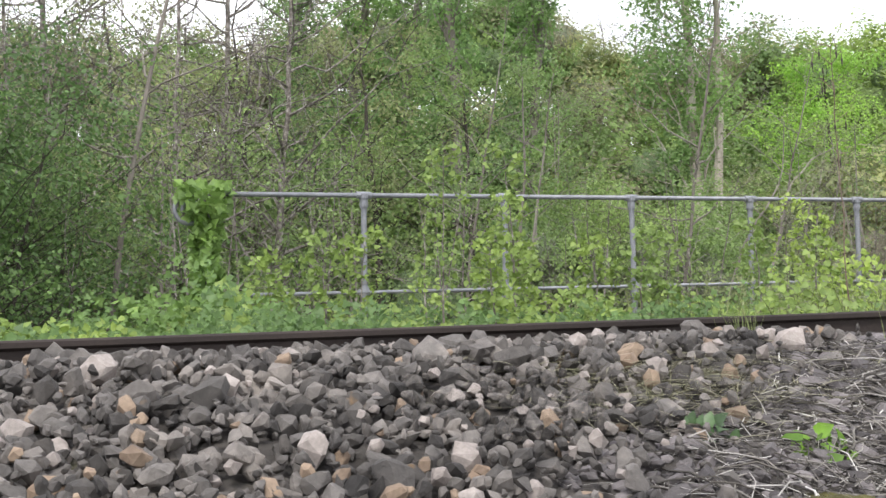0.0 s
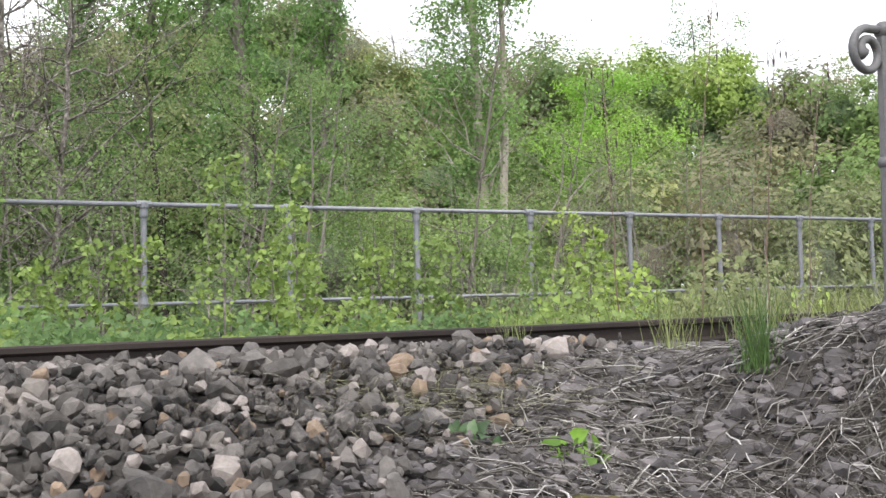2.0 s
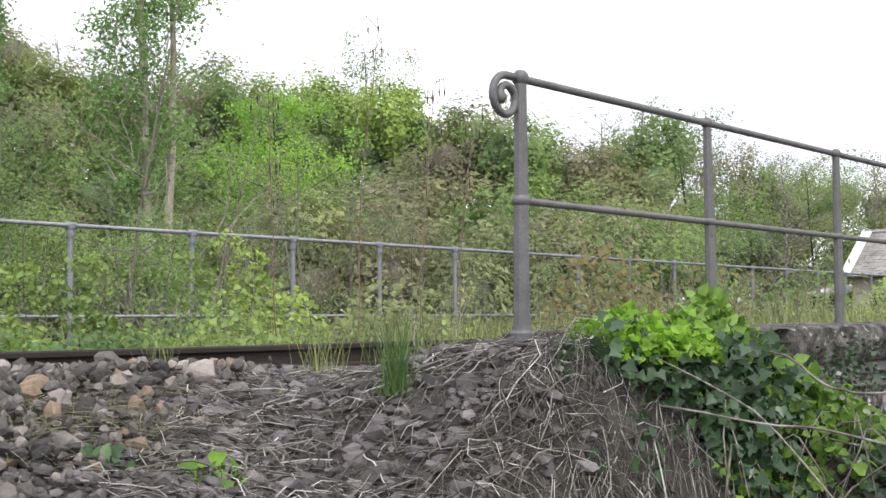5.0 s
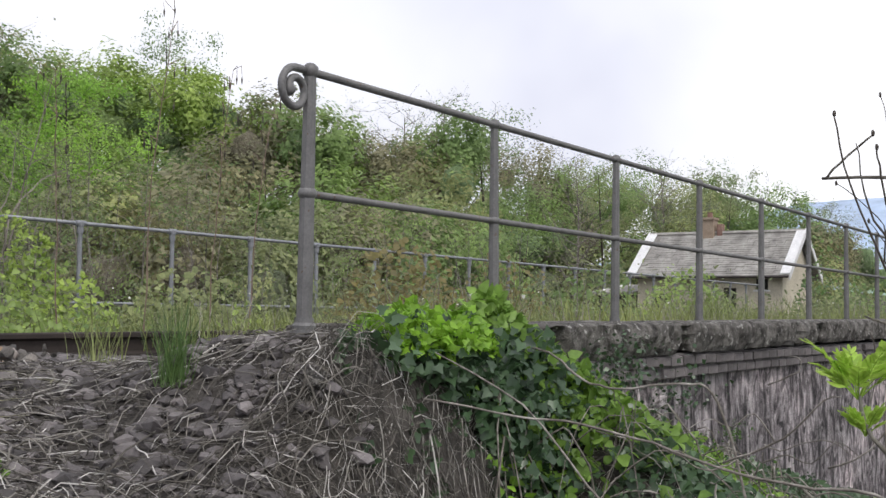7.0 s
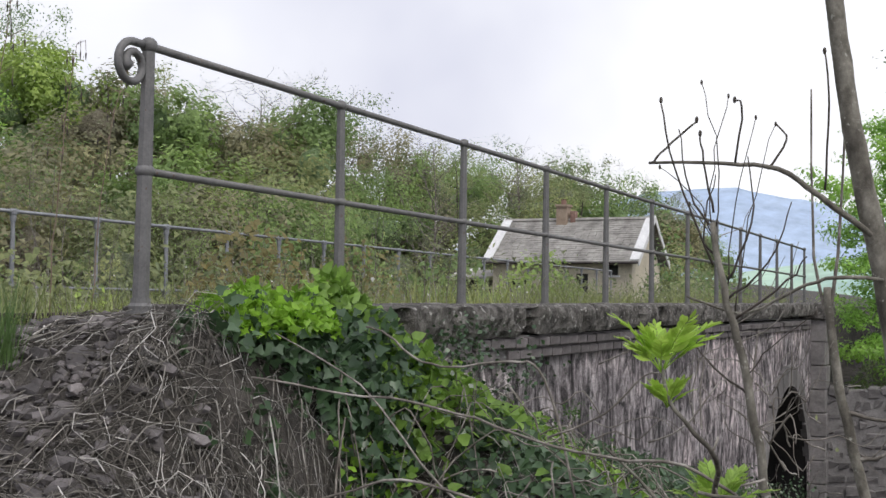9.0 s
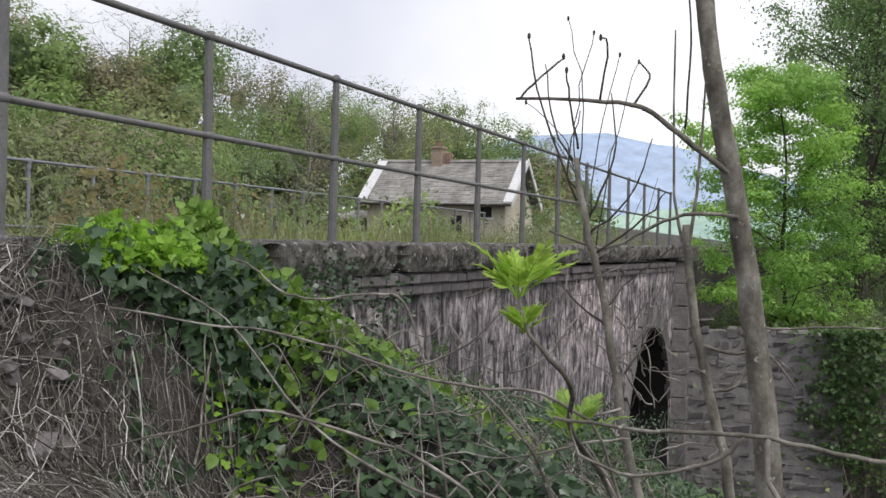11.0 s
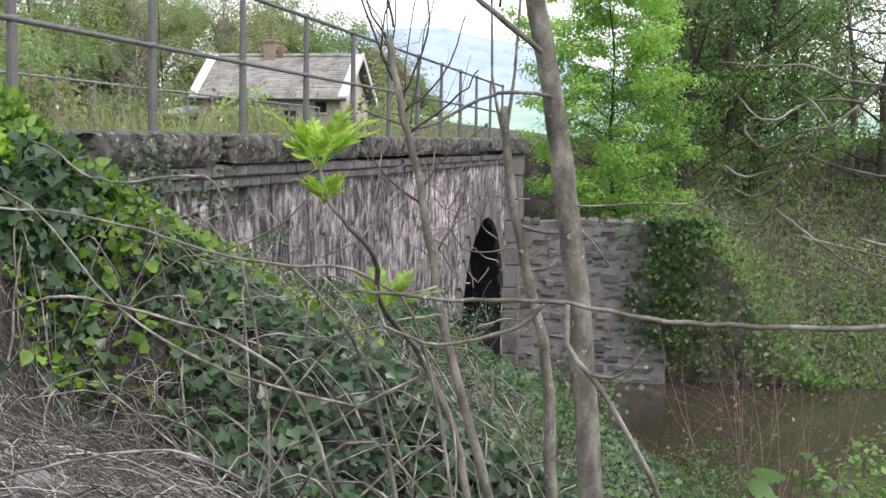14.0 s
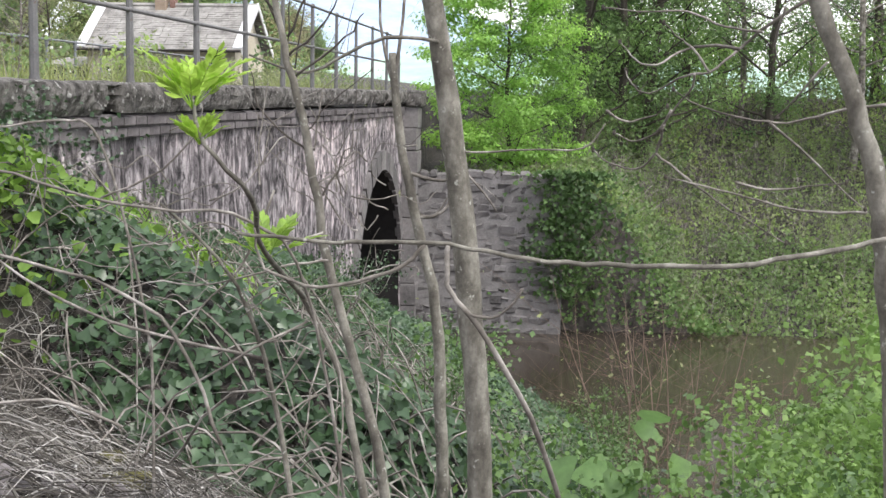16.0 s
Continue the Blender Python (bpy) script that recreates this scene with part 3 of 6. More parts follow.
    while z < -0.2:
        h = min(0.42, -0.19 - z)
        g.box(COPING_END, -0.42 - 0.02 * (k % 2), z + 0.006, COPING_END + 0.6, 0.3, z + h - 0.006, 0.015, 0.006, rng)
        z += h
        k += 1
    part("pilaster", g, M_RUBBLE, wall)
    g = Geo().box(COPING_END - 0.05, -0.5, -0.18, COPING_END + 0.7, 0.36, 0.13, 0.03, 0.01, rng)
    part("pier_cap", g, M_COPING, wall)
    return wall


wall_bridge = build_bridge()


def build_wing_wall():
    """Retaining wall of rough rubble on the far bank of the stream."""
    wing = thing("wall_wing", "rough grey rubble retaining wall above the stream", "wall", kind="structure")
    x = COPING_END + 0.42
    g = Geo().box(x - 0.052, -3.2, -5.3, x + 0.6, -0.42, -1.45)
    part("core", g, M_PALEMORTAR, wing)
    rng = random.Random(21)
    z = -5.0
    while z < -1.42:
        h = rng.uniform(0.15, 0.24)
        y = -3.22 + rng.uniform(0, 0.1)
        while y < -0.45:
            w = rng.uniform(0.13, 0.34)
            s = Geo()
            y1 = min(y + w, -0.42)
            lift = rng.uniform(-0.045, 0.045)
            s.box(x - 0.052 - rng.uniform(-0.004, 0.02), y + 0.012, z + lift + 0.010, x + 0.2, y1 - 0.012, z + h + lift * rng.uniform(-0.6, 0.9) - 0.010, 0.04, 0.03, rng)
            part("stone", s, M_RUBBLE, wing)
            y += w
        z += h
    return wing


wall_wing = build_wing_wall()


# ---- railings ----
POST_GAP = 1.54


def build_near_railing():
    rail_thing = thing("iron_railing", "grey painted wrought iron railing with scrolled end on stone coping", "railing")
    height, mid = 1.05, 0.53
    n_posts = 13
    g = Geo().tube([(0.0, 0, height - 0.022), (POST_GAP * (n_posts - 1) + 0.1, 0, height - 0.022 + 0.07)], 0.0165, 10)
    part("top_rail", g, M_IRON, rail_thing, smooth=True)
    g = Geo().tube([(0.0, 0, mid), (POST_GAP * (n_posts - 1) + 0.1, 0, mid + 0.07)], 0.0155, 10)
    part("middle_rail", g, M_IRON, rail_thing, smooth=True)
    # scroll that ends the top rail
    pts = []
    for i in range(40):
        t = i / 39
        a = math.pi / 2 + t * 2.75 * math.pi
        r = 0.088 * (1 - 0.66 * t ** 1.15)
        pts.append((-0.088 + r * math.cos(a), 0, height - 0.022 - 0.088 + r * math.sin(a)))
    g = Geo().tube([(0.02, 0, height - 0.022)] + pts, [0.0165] * 34 + [0.018, 0.021, 0.025, 0.029, 0.030, 0.027, 0.016], 10)
    part("scroll", g, M_IRON, rail_thing, smooth=True)
    rng = random.Random(2)
    for k in range(n_posts):
        dz = 0.006 * k * POST_GAP * 0.7
        w0, w1 = (0.034, 0.026) if k == 0 else (0.028, 0.021)
        post = Geo()
        rings = [(w0, 0.0), (w0 * 0.97, 0.3), (w1, height - 0.035)]
        post.tube_rings([(Vector((0, 0, h)), w) for w, h in rings], 8)
        p = part("post", post, M_IRON, rail_thing)
        p.location = (k * POST_GAP, 0, dz)
        p.rotation_euler = (rng.uniform(-0.004, 0.004), rng.uniform(-0.005, 0.005), 0)
        part("eye_boss", Geo().ball((0, 0, height - 0.022), 0.036 if k == 0 else 0.031, 6, 10), M_IRON, p, smooth=True)
        part("rail_boss", Geo().ball((0, 0, mid), w0 + 0.006, 6, 10, 0.8), M_IRON, p, smooth=True)
        part("foot_collar", Geo().lathe((0, 0, -0.02), [(w0 + 0.012, 0), (w0 + 0.014, 0.018), (w0 + 0.006, 0.03), (w0 + 0.004, 0.05)], 12), M_IRON, p)
        if k:
            part("base_pad", Geo().lathe((0, 0, -0.05), [(0.07, 0), (0.075, 0.03), (0.055, 0.05), (0.04, 0.055)], 10), M_COPING, p, "mortar pad")
        else:
            part("base_pad", Geo().lathe((0, 0, -0.12), [(0.055, 0), (0.055, 0.1)], 10), M_IRON, p, "iron socket")
    return rail_thing


build_near_railing()


def build_far_railing():
    y, top, low, x0 = 8.24, 1.09, 0.125, -1.79
    n_posts = 24
    rail_thing = thing("pipe_railing", "weathered grey pipe railing with tee fittings across the track", "railing")
    x1 = x0 + POST_GAP * (n_posts - 1)
    part("top_rail", Geo().tube([(x0, y, top), (x1, y, top + 0.05)], 0.024, 8), M_PIPE, rail_thing, smooth=True)
    part("lower_rail", Geo().tube([(x0, y, low), (x1, y, low + 0.05)], 0.019, 8), M_PIPE, rail_thing, smooth=True)
    pts = []
    for i in range(26):
        t = i / 25
        a = math.pi / 2 + t * 2.6 * math.pi
        r = 0.16 * (1 - 0.6 * t)
        pts.append((x0 - 0.16 + r * math.cos(a), y, top - 0.16 + r * math.sin(a)))
    part("scroll", Geo().tube([(x0, y, top)] + pts, 0.022, 8), M_PIPE, rail_thing, smooth=True)
    rng = random.Random(5)
    for k in range(n_posts):
        p = part("post", Geo().lathe((0, 0, -0.30), [(0.03, 0), (0.03, 1.33)], 10), M_PIPE, rail_thing)
        p.location = (x0 + k * POST_GAP, y, 0.002 * k)
        p.rotation_euler = (rng.uniform(-0.01, 0.01), rng.uniform(-0.012, 0.012), 0)
        part("tee_fitting", Geo().lathe((0, 0, top - 0.13), [(0.037, 0), (0.042, 0.02), (0.042, 0.08), (0.05, 0.1), (0.05, 0.145), (0.03, 0.165)], 10).tube([(-0.075, 0, top), (0.075, 0, top)], 0.036, 8), M_PIPE, p)
        part("lower_fitting", Geo().lathe((0, 0, low - 0.12), [(0.045, 0), (0.045, 0.1), (0.05, 0.12), (0.038, 0.18)], 10).tube([(-0.06, 0, low), (0.06, 0, low)], 0.03, 8), M_PIPE, p)


build_far_railing()


# ---- track ----
def build_rail():
    """Flat-bottom rail, half sunk in the ballast: head, web and foot."""
    y, top = 2.3, -0.08
    rail_thing = thing("railway_rail", "dark rusty steel rail half sunk in ballast", "rail")
    xs = [-60 + 2.5 * i for i in range(49)]
    for name, half in (("rail_head", [(0.026, 0), (0.034, -0.008), (0.034, -0.030), (0.009, -0.044)]), ("rail_web", [(0.008, -0.0445), (0.0075, -0.08), (0.009, -0.112)]), ("rail_foot", [(0.010, -0.1125), (0.058, -0.128), (0.060, -0.14)])):
        prof = half + [(-a, z) for a, z in half[::-1]]
        m = len(prof)
        vs = [(x, y + a, top + z + 0.0035 * max(0, x)) for x in xs for a, z in prof]
        fs = [(i * m + k, i * m + (k + 1) % m, (i + 1) * m + (k + 1) % m, (i + 1) * m + k) for i in range(len(xs) - 1) for k in range(m)]
        part(name, Geo().add(vs, fs), M_RAIL, rail_thing)


build_rail()


# ---- trees and shrubs ----
def branch_skeleton(rng, height, crown_r, crown_lo, n_limbs, lean=0.08, columnar=False, stems=1, r0=0.12, limb_r=0.35, sub=3, droop=0.0):
    """Trunk and limb tubes, and the points round which leaves gather."""
    wood, tips = Geo(), []
    for s in range(stems):
        a = rng.uniform(0, 2 * math.pi)
        spread = 0 if stems == 1 else crown_r * rng.uniform(0.25, 0.7)
        hgt = height * (1 if stems == 1 else rng.uniform(0.65, 1.0))
        top = Vector((math.cos(a) * spread + rng.uniform(-lean, lean) * hgt, math.sin(a) * spread + rng.uniform(-lean, lean) * hgt, hgt))
        foot = Vector((math.cos(a) * spread * 0.15, math.sin(a) * spread * 0.15, -0.5))
        mid1 = foot.lerp(top, 0.35) + Vector((rng.uniform(-1, 1), rng.uniform(-1, 1), 0)) * hgt * 0.025
        mid2 = foot.lerp(top, 0.7) + Vector((rng.uniform(-1, 1), rng.uniform(-1, 1), 0)) * hgt * 0.03
        line = wobble([foot, mid1, mid2, top], rng, hgt * 0.004, 4)
        rs = [r0 * (1 - 0.88 * i / (len(line) - 1)) for i in range(len(line))]
        wood.tube(line, rs, 7 if stems == 1 else 4)
        for k in range(n_limbs):
            f = crown_lo + (0.97 - crown_lo) * ((k + rng.random()) / n_limbs)
            i = min(len(line) - 2, int(f * (len(line) - 1)))
            p = line[i].lerp(line[i + 1], f * (len(line) - 1) - i)
            az = k * 2.4 + rng.uniform(-0.5, 0.5)
            shape = (1 - 0.55 * (f - crown_lo) / (1 - crown_lo)) if columnar else math.sin(math.pi * (0.18 + 0.74 * (f - crown_lo) / (1.001 - crown_lo))) ** 0.8
            ln = crown_r * shape * rng.uniform(0.65, 1.12)
            up = rng.uniform(1.3, 2.2) if columnar else rng.uniform(0.15, 0.75)
            d = Vector((math.cos(az), math.sin(az), up)).normalized()
            q1 = p + d * ln * 0.5 + Vector((0, 0, rng.uniform(-0.05, 0.1) * ln))
            q2 = p + d * ln + Vector((rng.uniform(-0.12, 0.12), rng.uniform(-0.12, 0.12), 0.12 - droop)) * ln
            limb = wobble([p, q1, q2], rng, ln * 0.03, 3 if stems == 1 else 2)
            lr = rs[i] * limb_r
            wood.tube(limb, [lr * (1 - 0.8 * j / (len(limb) - 1)) for j in range(len(limb))], 4 if stems == 1 else 3)
            tips.append(q2)
            for _ in range(sub):
                j = rng.randint(1, len(limb) - 1)
                b = limb[j]
                e = b + (d * 0.5 + Vector((rng.uniform(-1, 1), rng.uniform(-1, 1), rng.uniform(-0.3, 0.8)))).normalized() * ln * rng.uniform(0.25, 0.5)
                m = b.lerp(e, 0.5) + Vector((rng.uniform(-1, 1), rng.uniform(-1, 1), rng.uniform(-1, 1))) * ln * 0.05
                wood.tube([b, m, e] if stems == 1 else [b, e], [lr * 0.4, lr * 0.28, lr * 0.12] if stems == 1 else [lr * 0.4, lr * 0.12], 3)
                tips += [e, m]
    return wood, tips


def make_tree(name, label, category, seed, height, crown_r, crown_lo, n_limbs, leaves, size, leaf, bark, spread=0.16, flat=0.5, group="", shape=LEAF_DIAMOND, tier=0.7, **kw):
    rng = random.Random(seed)
    wood, tips = branch_skeleton(rng, height, crown_r, crown_lo, n_limbs, **kw)
    tree = thing(name, label, category, group)
    part("trunk", wood, bark, tree)
    if leaves:
        nr = np.random.default_rng(seed)
        T = np.array([tuple(t) for t in tips])
        weight = nr.random(len(T)) ** 1.2 + 0.1
        pick = nr.choice(len(T), leaves, p=weight / weight.sum())
        sp = crown_r * spread * (0.7 + 0.9 * nr.random(len(T)))[pick]
        off = nr.normal(size=(leaves, 3))
        off /= np.linalg.norm(off, axis=1)[:, None]
        pts = T[pick] + off * (sp * nr.random(leaves) ** 0.45)[:, None] * np.array([1, 1, tier])
        me = leaf_mesh("crown", pts, size * nr.uniform(0.6, 1.3, leaves), leaf, nr, shape, flat, off + np.array([0, 0, 0.6]))
        child("crown", me, tree)
    return tree


def settle(ob, x, y, turn=0.0, size=1.0, tall=None, dz=0.0):
    ob.matrix_basis = Matrix.LocRotScale((x, y, ground_z(x, y) + dz), Euler((0, 0, turn)), (size, size, tall or size))
    return ob


def plant_copy(proto, x, y, rng, lo=0.8, hi=1.2, dz=0.0):
    s = rng.uniform(lo, hi)
    c = copy_thing(proto, Matrix.Identity(4))
    return settle(c, x, y, rng.uniform(0, 6.28), s, s * rng.uniform(0.9, 1.12), dz)


def plant_rows(protos, spots, rng, lo=0.8, hi=1.2):
    used = set()
    for i, (x, y, k) in enumerate(spots):
        p = protos[k]
        if k not in used:
            used.add(k)
            s = rng.uniform(lo, hi)
            settle(p, x, y, rng.uniform(0, 6.28), s, s)
        else:
            plant_copy(p, x, y, rng, lo, hi)


rng = random.Random(77)
# thicket just beyond the far railing
thicket = [
    make_tree("shrub", "leggy thicket shrub with sparse spring leaves beyond the railing", "shrub", 31, 3.3, 1.1, 0.15, 10, 1300, 0.042, L_HAZEL, M_TWIG, 0.17, group="thicket shrubs", stems=4, r0=0.018, sub=3, limb_r=0.5),
    make_tree("shrub", "brownish thicket shrub barely in bud beyond the railing", "shrub", 32, 3.0, 1.2, 0.12, 12, 1300, 0.04, L_DULL, M_TWIG, 0.18, group="thicket shrubs", stems=5, r0=0.016, sub=4, limb_r=0.5),
    make_tree("shrub", "fresh green thicket shrub beyond the railing", "shrub", 33, 2.4, 1.0, 0.1, 10, 1300, 0.042, L_HAZEL, M_TWIG, 0.18, group="thicket shrubs", stems=4, r0=0.016, sub=3, limb_r=0.5),
]
spots = []
for row, y in enumerate((9.9, 12.0)):
    x = -6.0 + 0.5 * row
    while x < 20:
        spots.append((x + rng.uniform(-0.3, 0.3), y + rng.uniform(-0.4, 0.4), rng.choice((0, 1, 0, 2, 0))))
        x += 1.5 + 0.03 * max(0, x)
plant_rows(thicket, spots, rng, 0.7, 1.1)

# slender pale saplings that lean through the thicket
slender = [
    make_tree("sapling", "slender bare pale sapling leaning through the thicket", "tree", 41, 6.5, 1.9, 0.2, 16, 500, 0.045, L_DULL, M_GREYBARK, 0.12, group="slender saplings", stems=1, r0=0.04, sub=5, lean=0.26, limb_r=0.55),
    make_tree("sapling", "slender young tree with thin foliage in the thicket", "tree", 42, 7.5, 1.6, 0.25, 16, 2400, 0.048, L_HAZEL, M_GREYBARK, 0.15, group="slender saplings", stems=2, r0=0.045, sub=3, lean=0.1, limb_r=0.45),
]
spots = [(x + rng.uniform(-0.5, 0.5), 10.2 + rng.uniform(0, 5.5), i % 2) for i, x in enumerate((-5, -3.6, -2.2, -0.8, 0.4, 1.3, 2.3, 3.4, 4.6, 5.3, 8.8, 10.6, 12.6))]
plant_rows(slender, spots, rng, 0.75, 1.05)


def pale_fork(x, y, z, lines):
    """A bare pale shrub whose few forked stems stand out against the wood."""
    fork = thing("bare_sapling", "bare whitish forked sapling against the wood", "tree", "forked saplings")
    for i, line in enumerate(lines):
        q = random.Random(900 + i)
        path = wobble(line, q, 0.02, 4)
        part("stem", Geo().tube(path, [0.022 * (1 - 0.72 * k / (len(path) - 1)) for k in range(len(path))], 5), M_GREYBARK, fork)
    fork.matrix_basis = pose(x, y, z)


pale_fork(5.9, 10.2, -0.9, [
    [(-0.7, 0, 0), (-0.45, 0, 0.9), (0.0, 0.1, 1.75), (0.5, 0.1, 2.4), (0.55, 0, 3.25)],
    [(-0.1, 0, 0), (0.35, 0, 1.55), (0.65, 0.1, 2.3), (1.15, 0.2, 2.75), (1.6, 0.2, 2.95)],
    [(0.9, 0.3, 0), (1.15, 0.3, 0.9), (1.0, 0.2, 1.7), (1.25, 0.3, 2.4)],
    [(-0.2, 0.2, 0), (-0.9, 0.3, 1.2), (-1.2, 0.2, 2.0)]])

# woodland
woods = [
    make_tree("broadleaf_tree", "broad woodland tree in fresh green leaf", "tree", 51, 10.0, 3.0, 0.08, 26, 9000, 0.10, L_HAZEL, M_DARKBARK, 0.17, group="woodland trees", r0=0.15, shape=LEAF_TRI),
    make_tree("broadleaf_tree", "muted woodland tree with opening buds", "tree", 52, 9.0, 3.2, 0.06, 26, 8500, 0.09, L_DULL, M_DARKBARK, 0.16, group="woodland trees", r0=0.14, sub=4, shape=LEAF_TRI),
    make_tree("broadleaf_tree", "woodland tree with dense yellow-green leaf", "tree", 53, 9.5, 2.8, 0.06, 26, 9000, 0.10, L_MAPLE, M_DARKBARK, 0.17, group="woodland trees", r0=0.14, shape=LEAF_TRI),
    make_tree("bare_tree", "bare grey woodland tree with fine twigs", "tree", 54, 9.5, 3.2, 0.15, 34, 1200, 0.05, L_DULL, M_TWIG, 0.08, group="woodland trees", r0=0.11, sub=10, limb_r=0.5),
    make_tree("poplar_tree", "tall columnar poplar with pale trunk in leaf", "tree", 55, 14.5, 1.5, 0.12, 50, 11000, 0.12, L_POPLAR, M_GREYBARK, 0.24, group="woodland trees", r0=0.2, columnar=True, sub=3, shape=LEAF_TRI),
]
mid_spots = [(-5.2, 14.6, 3), (-3.2, 15.2, 3), (-1.4, 14.6, 3), (0.6, 15.6, 3), (-6.5, 18.5, 1), (-4.0, 19.0, 0), (-1.5, 18.4, 1), (0.8, 18.8, 0), (3.0, 17.4, 1), (4.6, 17.0, 0), (10.2, 15.6, 1), (12.6, 16.4, 3), (16.4, 17.0, 1), (22.4, 18.6, 3), (12.6, 20.4, 0)]
for x, y, k in mid_spots:
    s = rng.uniform(0.62, 0.8) if x < 5 else rng.uniform(0.40, 0.50)
    if woods[k].matrix_basis.translation.length < 0.1:
        settle(woods[k], x, y, rng.uniform(0, 6.28), s, s)
    else:
        plant_copy(woods[k], x, y, rng, s, s + 0.02)
settle(woods[2], 16.5, 27.0, 0.3, 0.6)
# bare grey crowns that rise over the hawthorn
for x, y, s in ((-2.4, 17.0, 1.0), (0.2, 17.6, 0.95), (-5.0, 17.5, 1.0)):
    plant_copy(woods[3], x, y, rng, s, s + 0.02)
lime = make_tree("lime_tree", "rounded tree in very bright lime-green leaf", "tree", 58, 10.5, 3.4, 0.05, 28, 15000, 0.12, L_BRIGHT, M_DARKBARK, 0.18, group="woodland trees", r0=0.16, shape=LEAF_TRI)
settle(lime, 14.6, 18.6, 0.4, 0.66)
plant_copy(lime, 28.0, 31.0, rng, 0.55, 0.6)

# the poplar with two bare pale stems
tall = make_tree("poplar_tree", "tall poplar with two bare pale stems and leafy side shoots", "tree", 57, 12.0, 2.1, 0.3, 40, 17000, 0.095, L_POPLAR, M_PALEBARK, 0.19, group="woodland trees", r0=0.17, columnar=True, sub=5, lean=0.005, limb_r=0.24, shape=LEAF_TRI)
q = random.Random(571)
line = wobble([(0.05, -0.1, -0.5), (0.12, -0.12, 3.0), (0.34, -0.1, 6.0), (0.3, -0.1, 9.0), (0.5, 0, 11.5)], q, 0.02, 4)
part("second_stem", Geo().tube(line, [0.12 * (1 - 0.8 * k / (len(line) - 1)) for k in range(len(line))], 7), M_PALEBARK, tall)
settle(tall, 9.9, 17.0, 0.4, 1.0)
for x, y, s in ((7.0, 12.6, 0.9), (8.4, 13.4, 1.0), (7.9, 14.6, 1.15), (9.4, 14.8, 1.1), (6.6, 14.0, 1.1), (10.6, 15.4, 1.1)):
    plant_copy(thicket[0] if x < 8 else thicket[2], x, y, rng, s, s + 0.1)
# the poplars that stand over the wood
for px, py, s in ((2.9, 20.4, 0.86), (4.5, 21.4, 0.92), (5.4, 20.0, 0.9), (6.6, 22.0, 0.95), (8.3, 22.4, 0.9), (7.2, 20.8, 0.85)):
    plant_copy(woods[4], px, py, rng, s, s + 0.05)
settle(woods[4], 3.7, 22.4, 1.0, 0.95)
# trees that stand free along the far edge of the wood
far = [
    make_tree("broadleaf_tree", "distant olive-green tree on the hillside", "tree", 62, 10.5, 3.6, 0.04, 24, 6500, 0.11, L_DULL, M_DARKBARK, 0.18, group="hillside trees", r0=0.14, sub=3, shape=LEAF_TRI),
    make_tree("broadleaf_tree", "distant green tree on the hillside", "tree", 63, 11.5, 3.4, 0.04, 24, 6500, 0.11, L_HAZEL, M_DARKBARK, 0.18, group="hillside trees", r0=0.14, sub=3, shape=LEAF_TRI),
    make_tree("bare_tree", "distant bare tree with a haze of twigs", "tree", 64, 11.0, 3.6, 0.15, 34, 1500, 0.06, L_DULL, M_TWIG, 0.07, group="hillside trees", r0=0.15, sub=10, limb_r=0.5),
]
TREE_LINE = ((-8, 13.0), (10, 13.2), (13.6, 12.4), (15.5, 15.5), (27, 15.2), (28.6, 12.6), (33, 13.0), (39, 12.4), (43, 12.2), (45.5, 11.8), (48, 10.4), (51, 10.0), (54, 9.1), (58, 9.9), (62, 8.3), (65, 7.4), (70, 7.2), (73, 6.5), (75, 5.6), (77, 4.8), (80, 3.0))


def tree_line(az):
    """How high the wood stands over the track, as a slope, by compass bearing."""
    return math.tan(math.radians(np.interp(az, [a for a, _ in TREE_LINE], [e for _, e in TREE_LINE])))


spots = []
for az, d, k in ((29.4, 46, 2), (31.2, 47, 2), (44.6, 44, 1), (50.6, 42, 0), (52.5, 43, 2), (56.2, 42, 2), (58.2, 43, 2), (60.2, 44, 1), (64.3, 58, 2), (66.0, 62, 0), (68.4, 64, 2), (71.4, 66, 0), (73.5, 70, 2), (75.2, 74, 2), (76.4, 80, 0)):
    a = math.radians(az)
    x, y = -3.65 + d * math.sin(a), -2.95 + d * math.cos(a)
    if k not in [s[2] for s in spots]:
        tree = far[k]
    else:
        tree = copy_thing(far[k], Matrix.Identity(4))
    spots.append((x, y, k))
    top = d * tree_line(az) * rng.uniform(0.98, 1.05)
    size = rng.uniform(0.62, 0.8)
    settle(tree, x, y, rng.uniform(0, 6.28), size, max(0.5, (top - ground_z(x, y)) / 10.8))


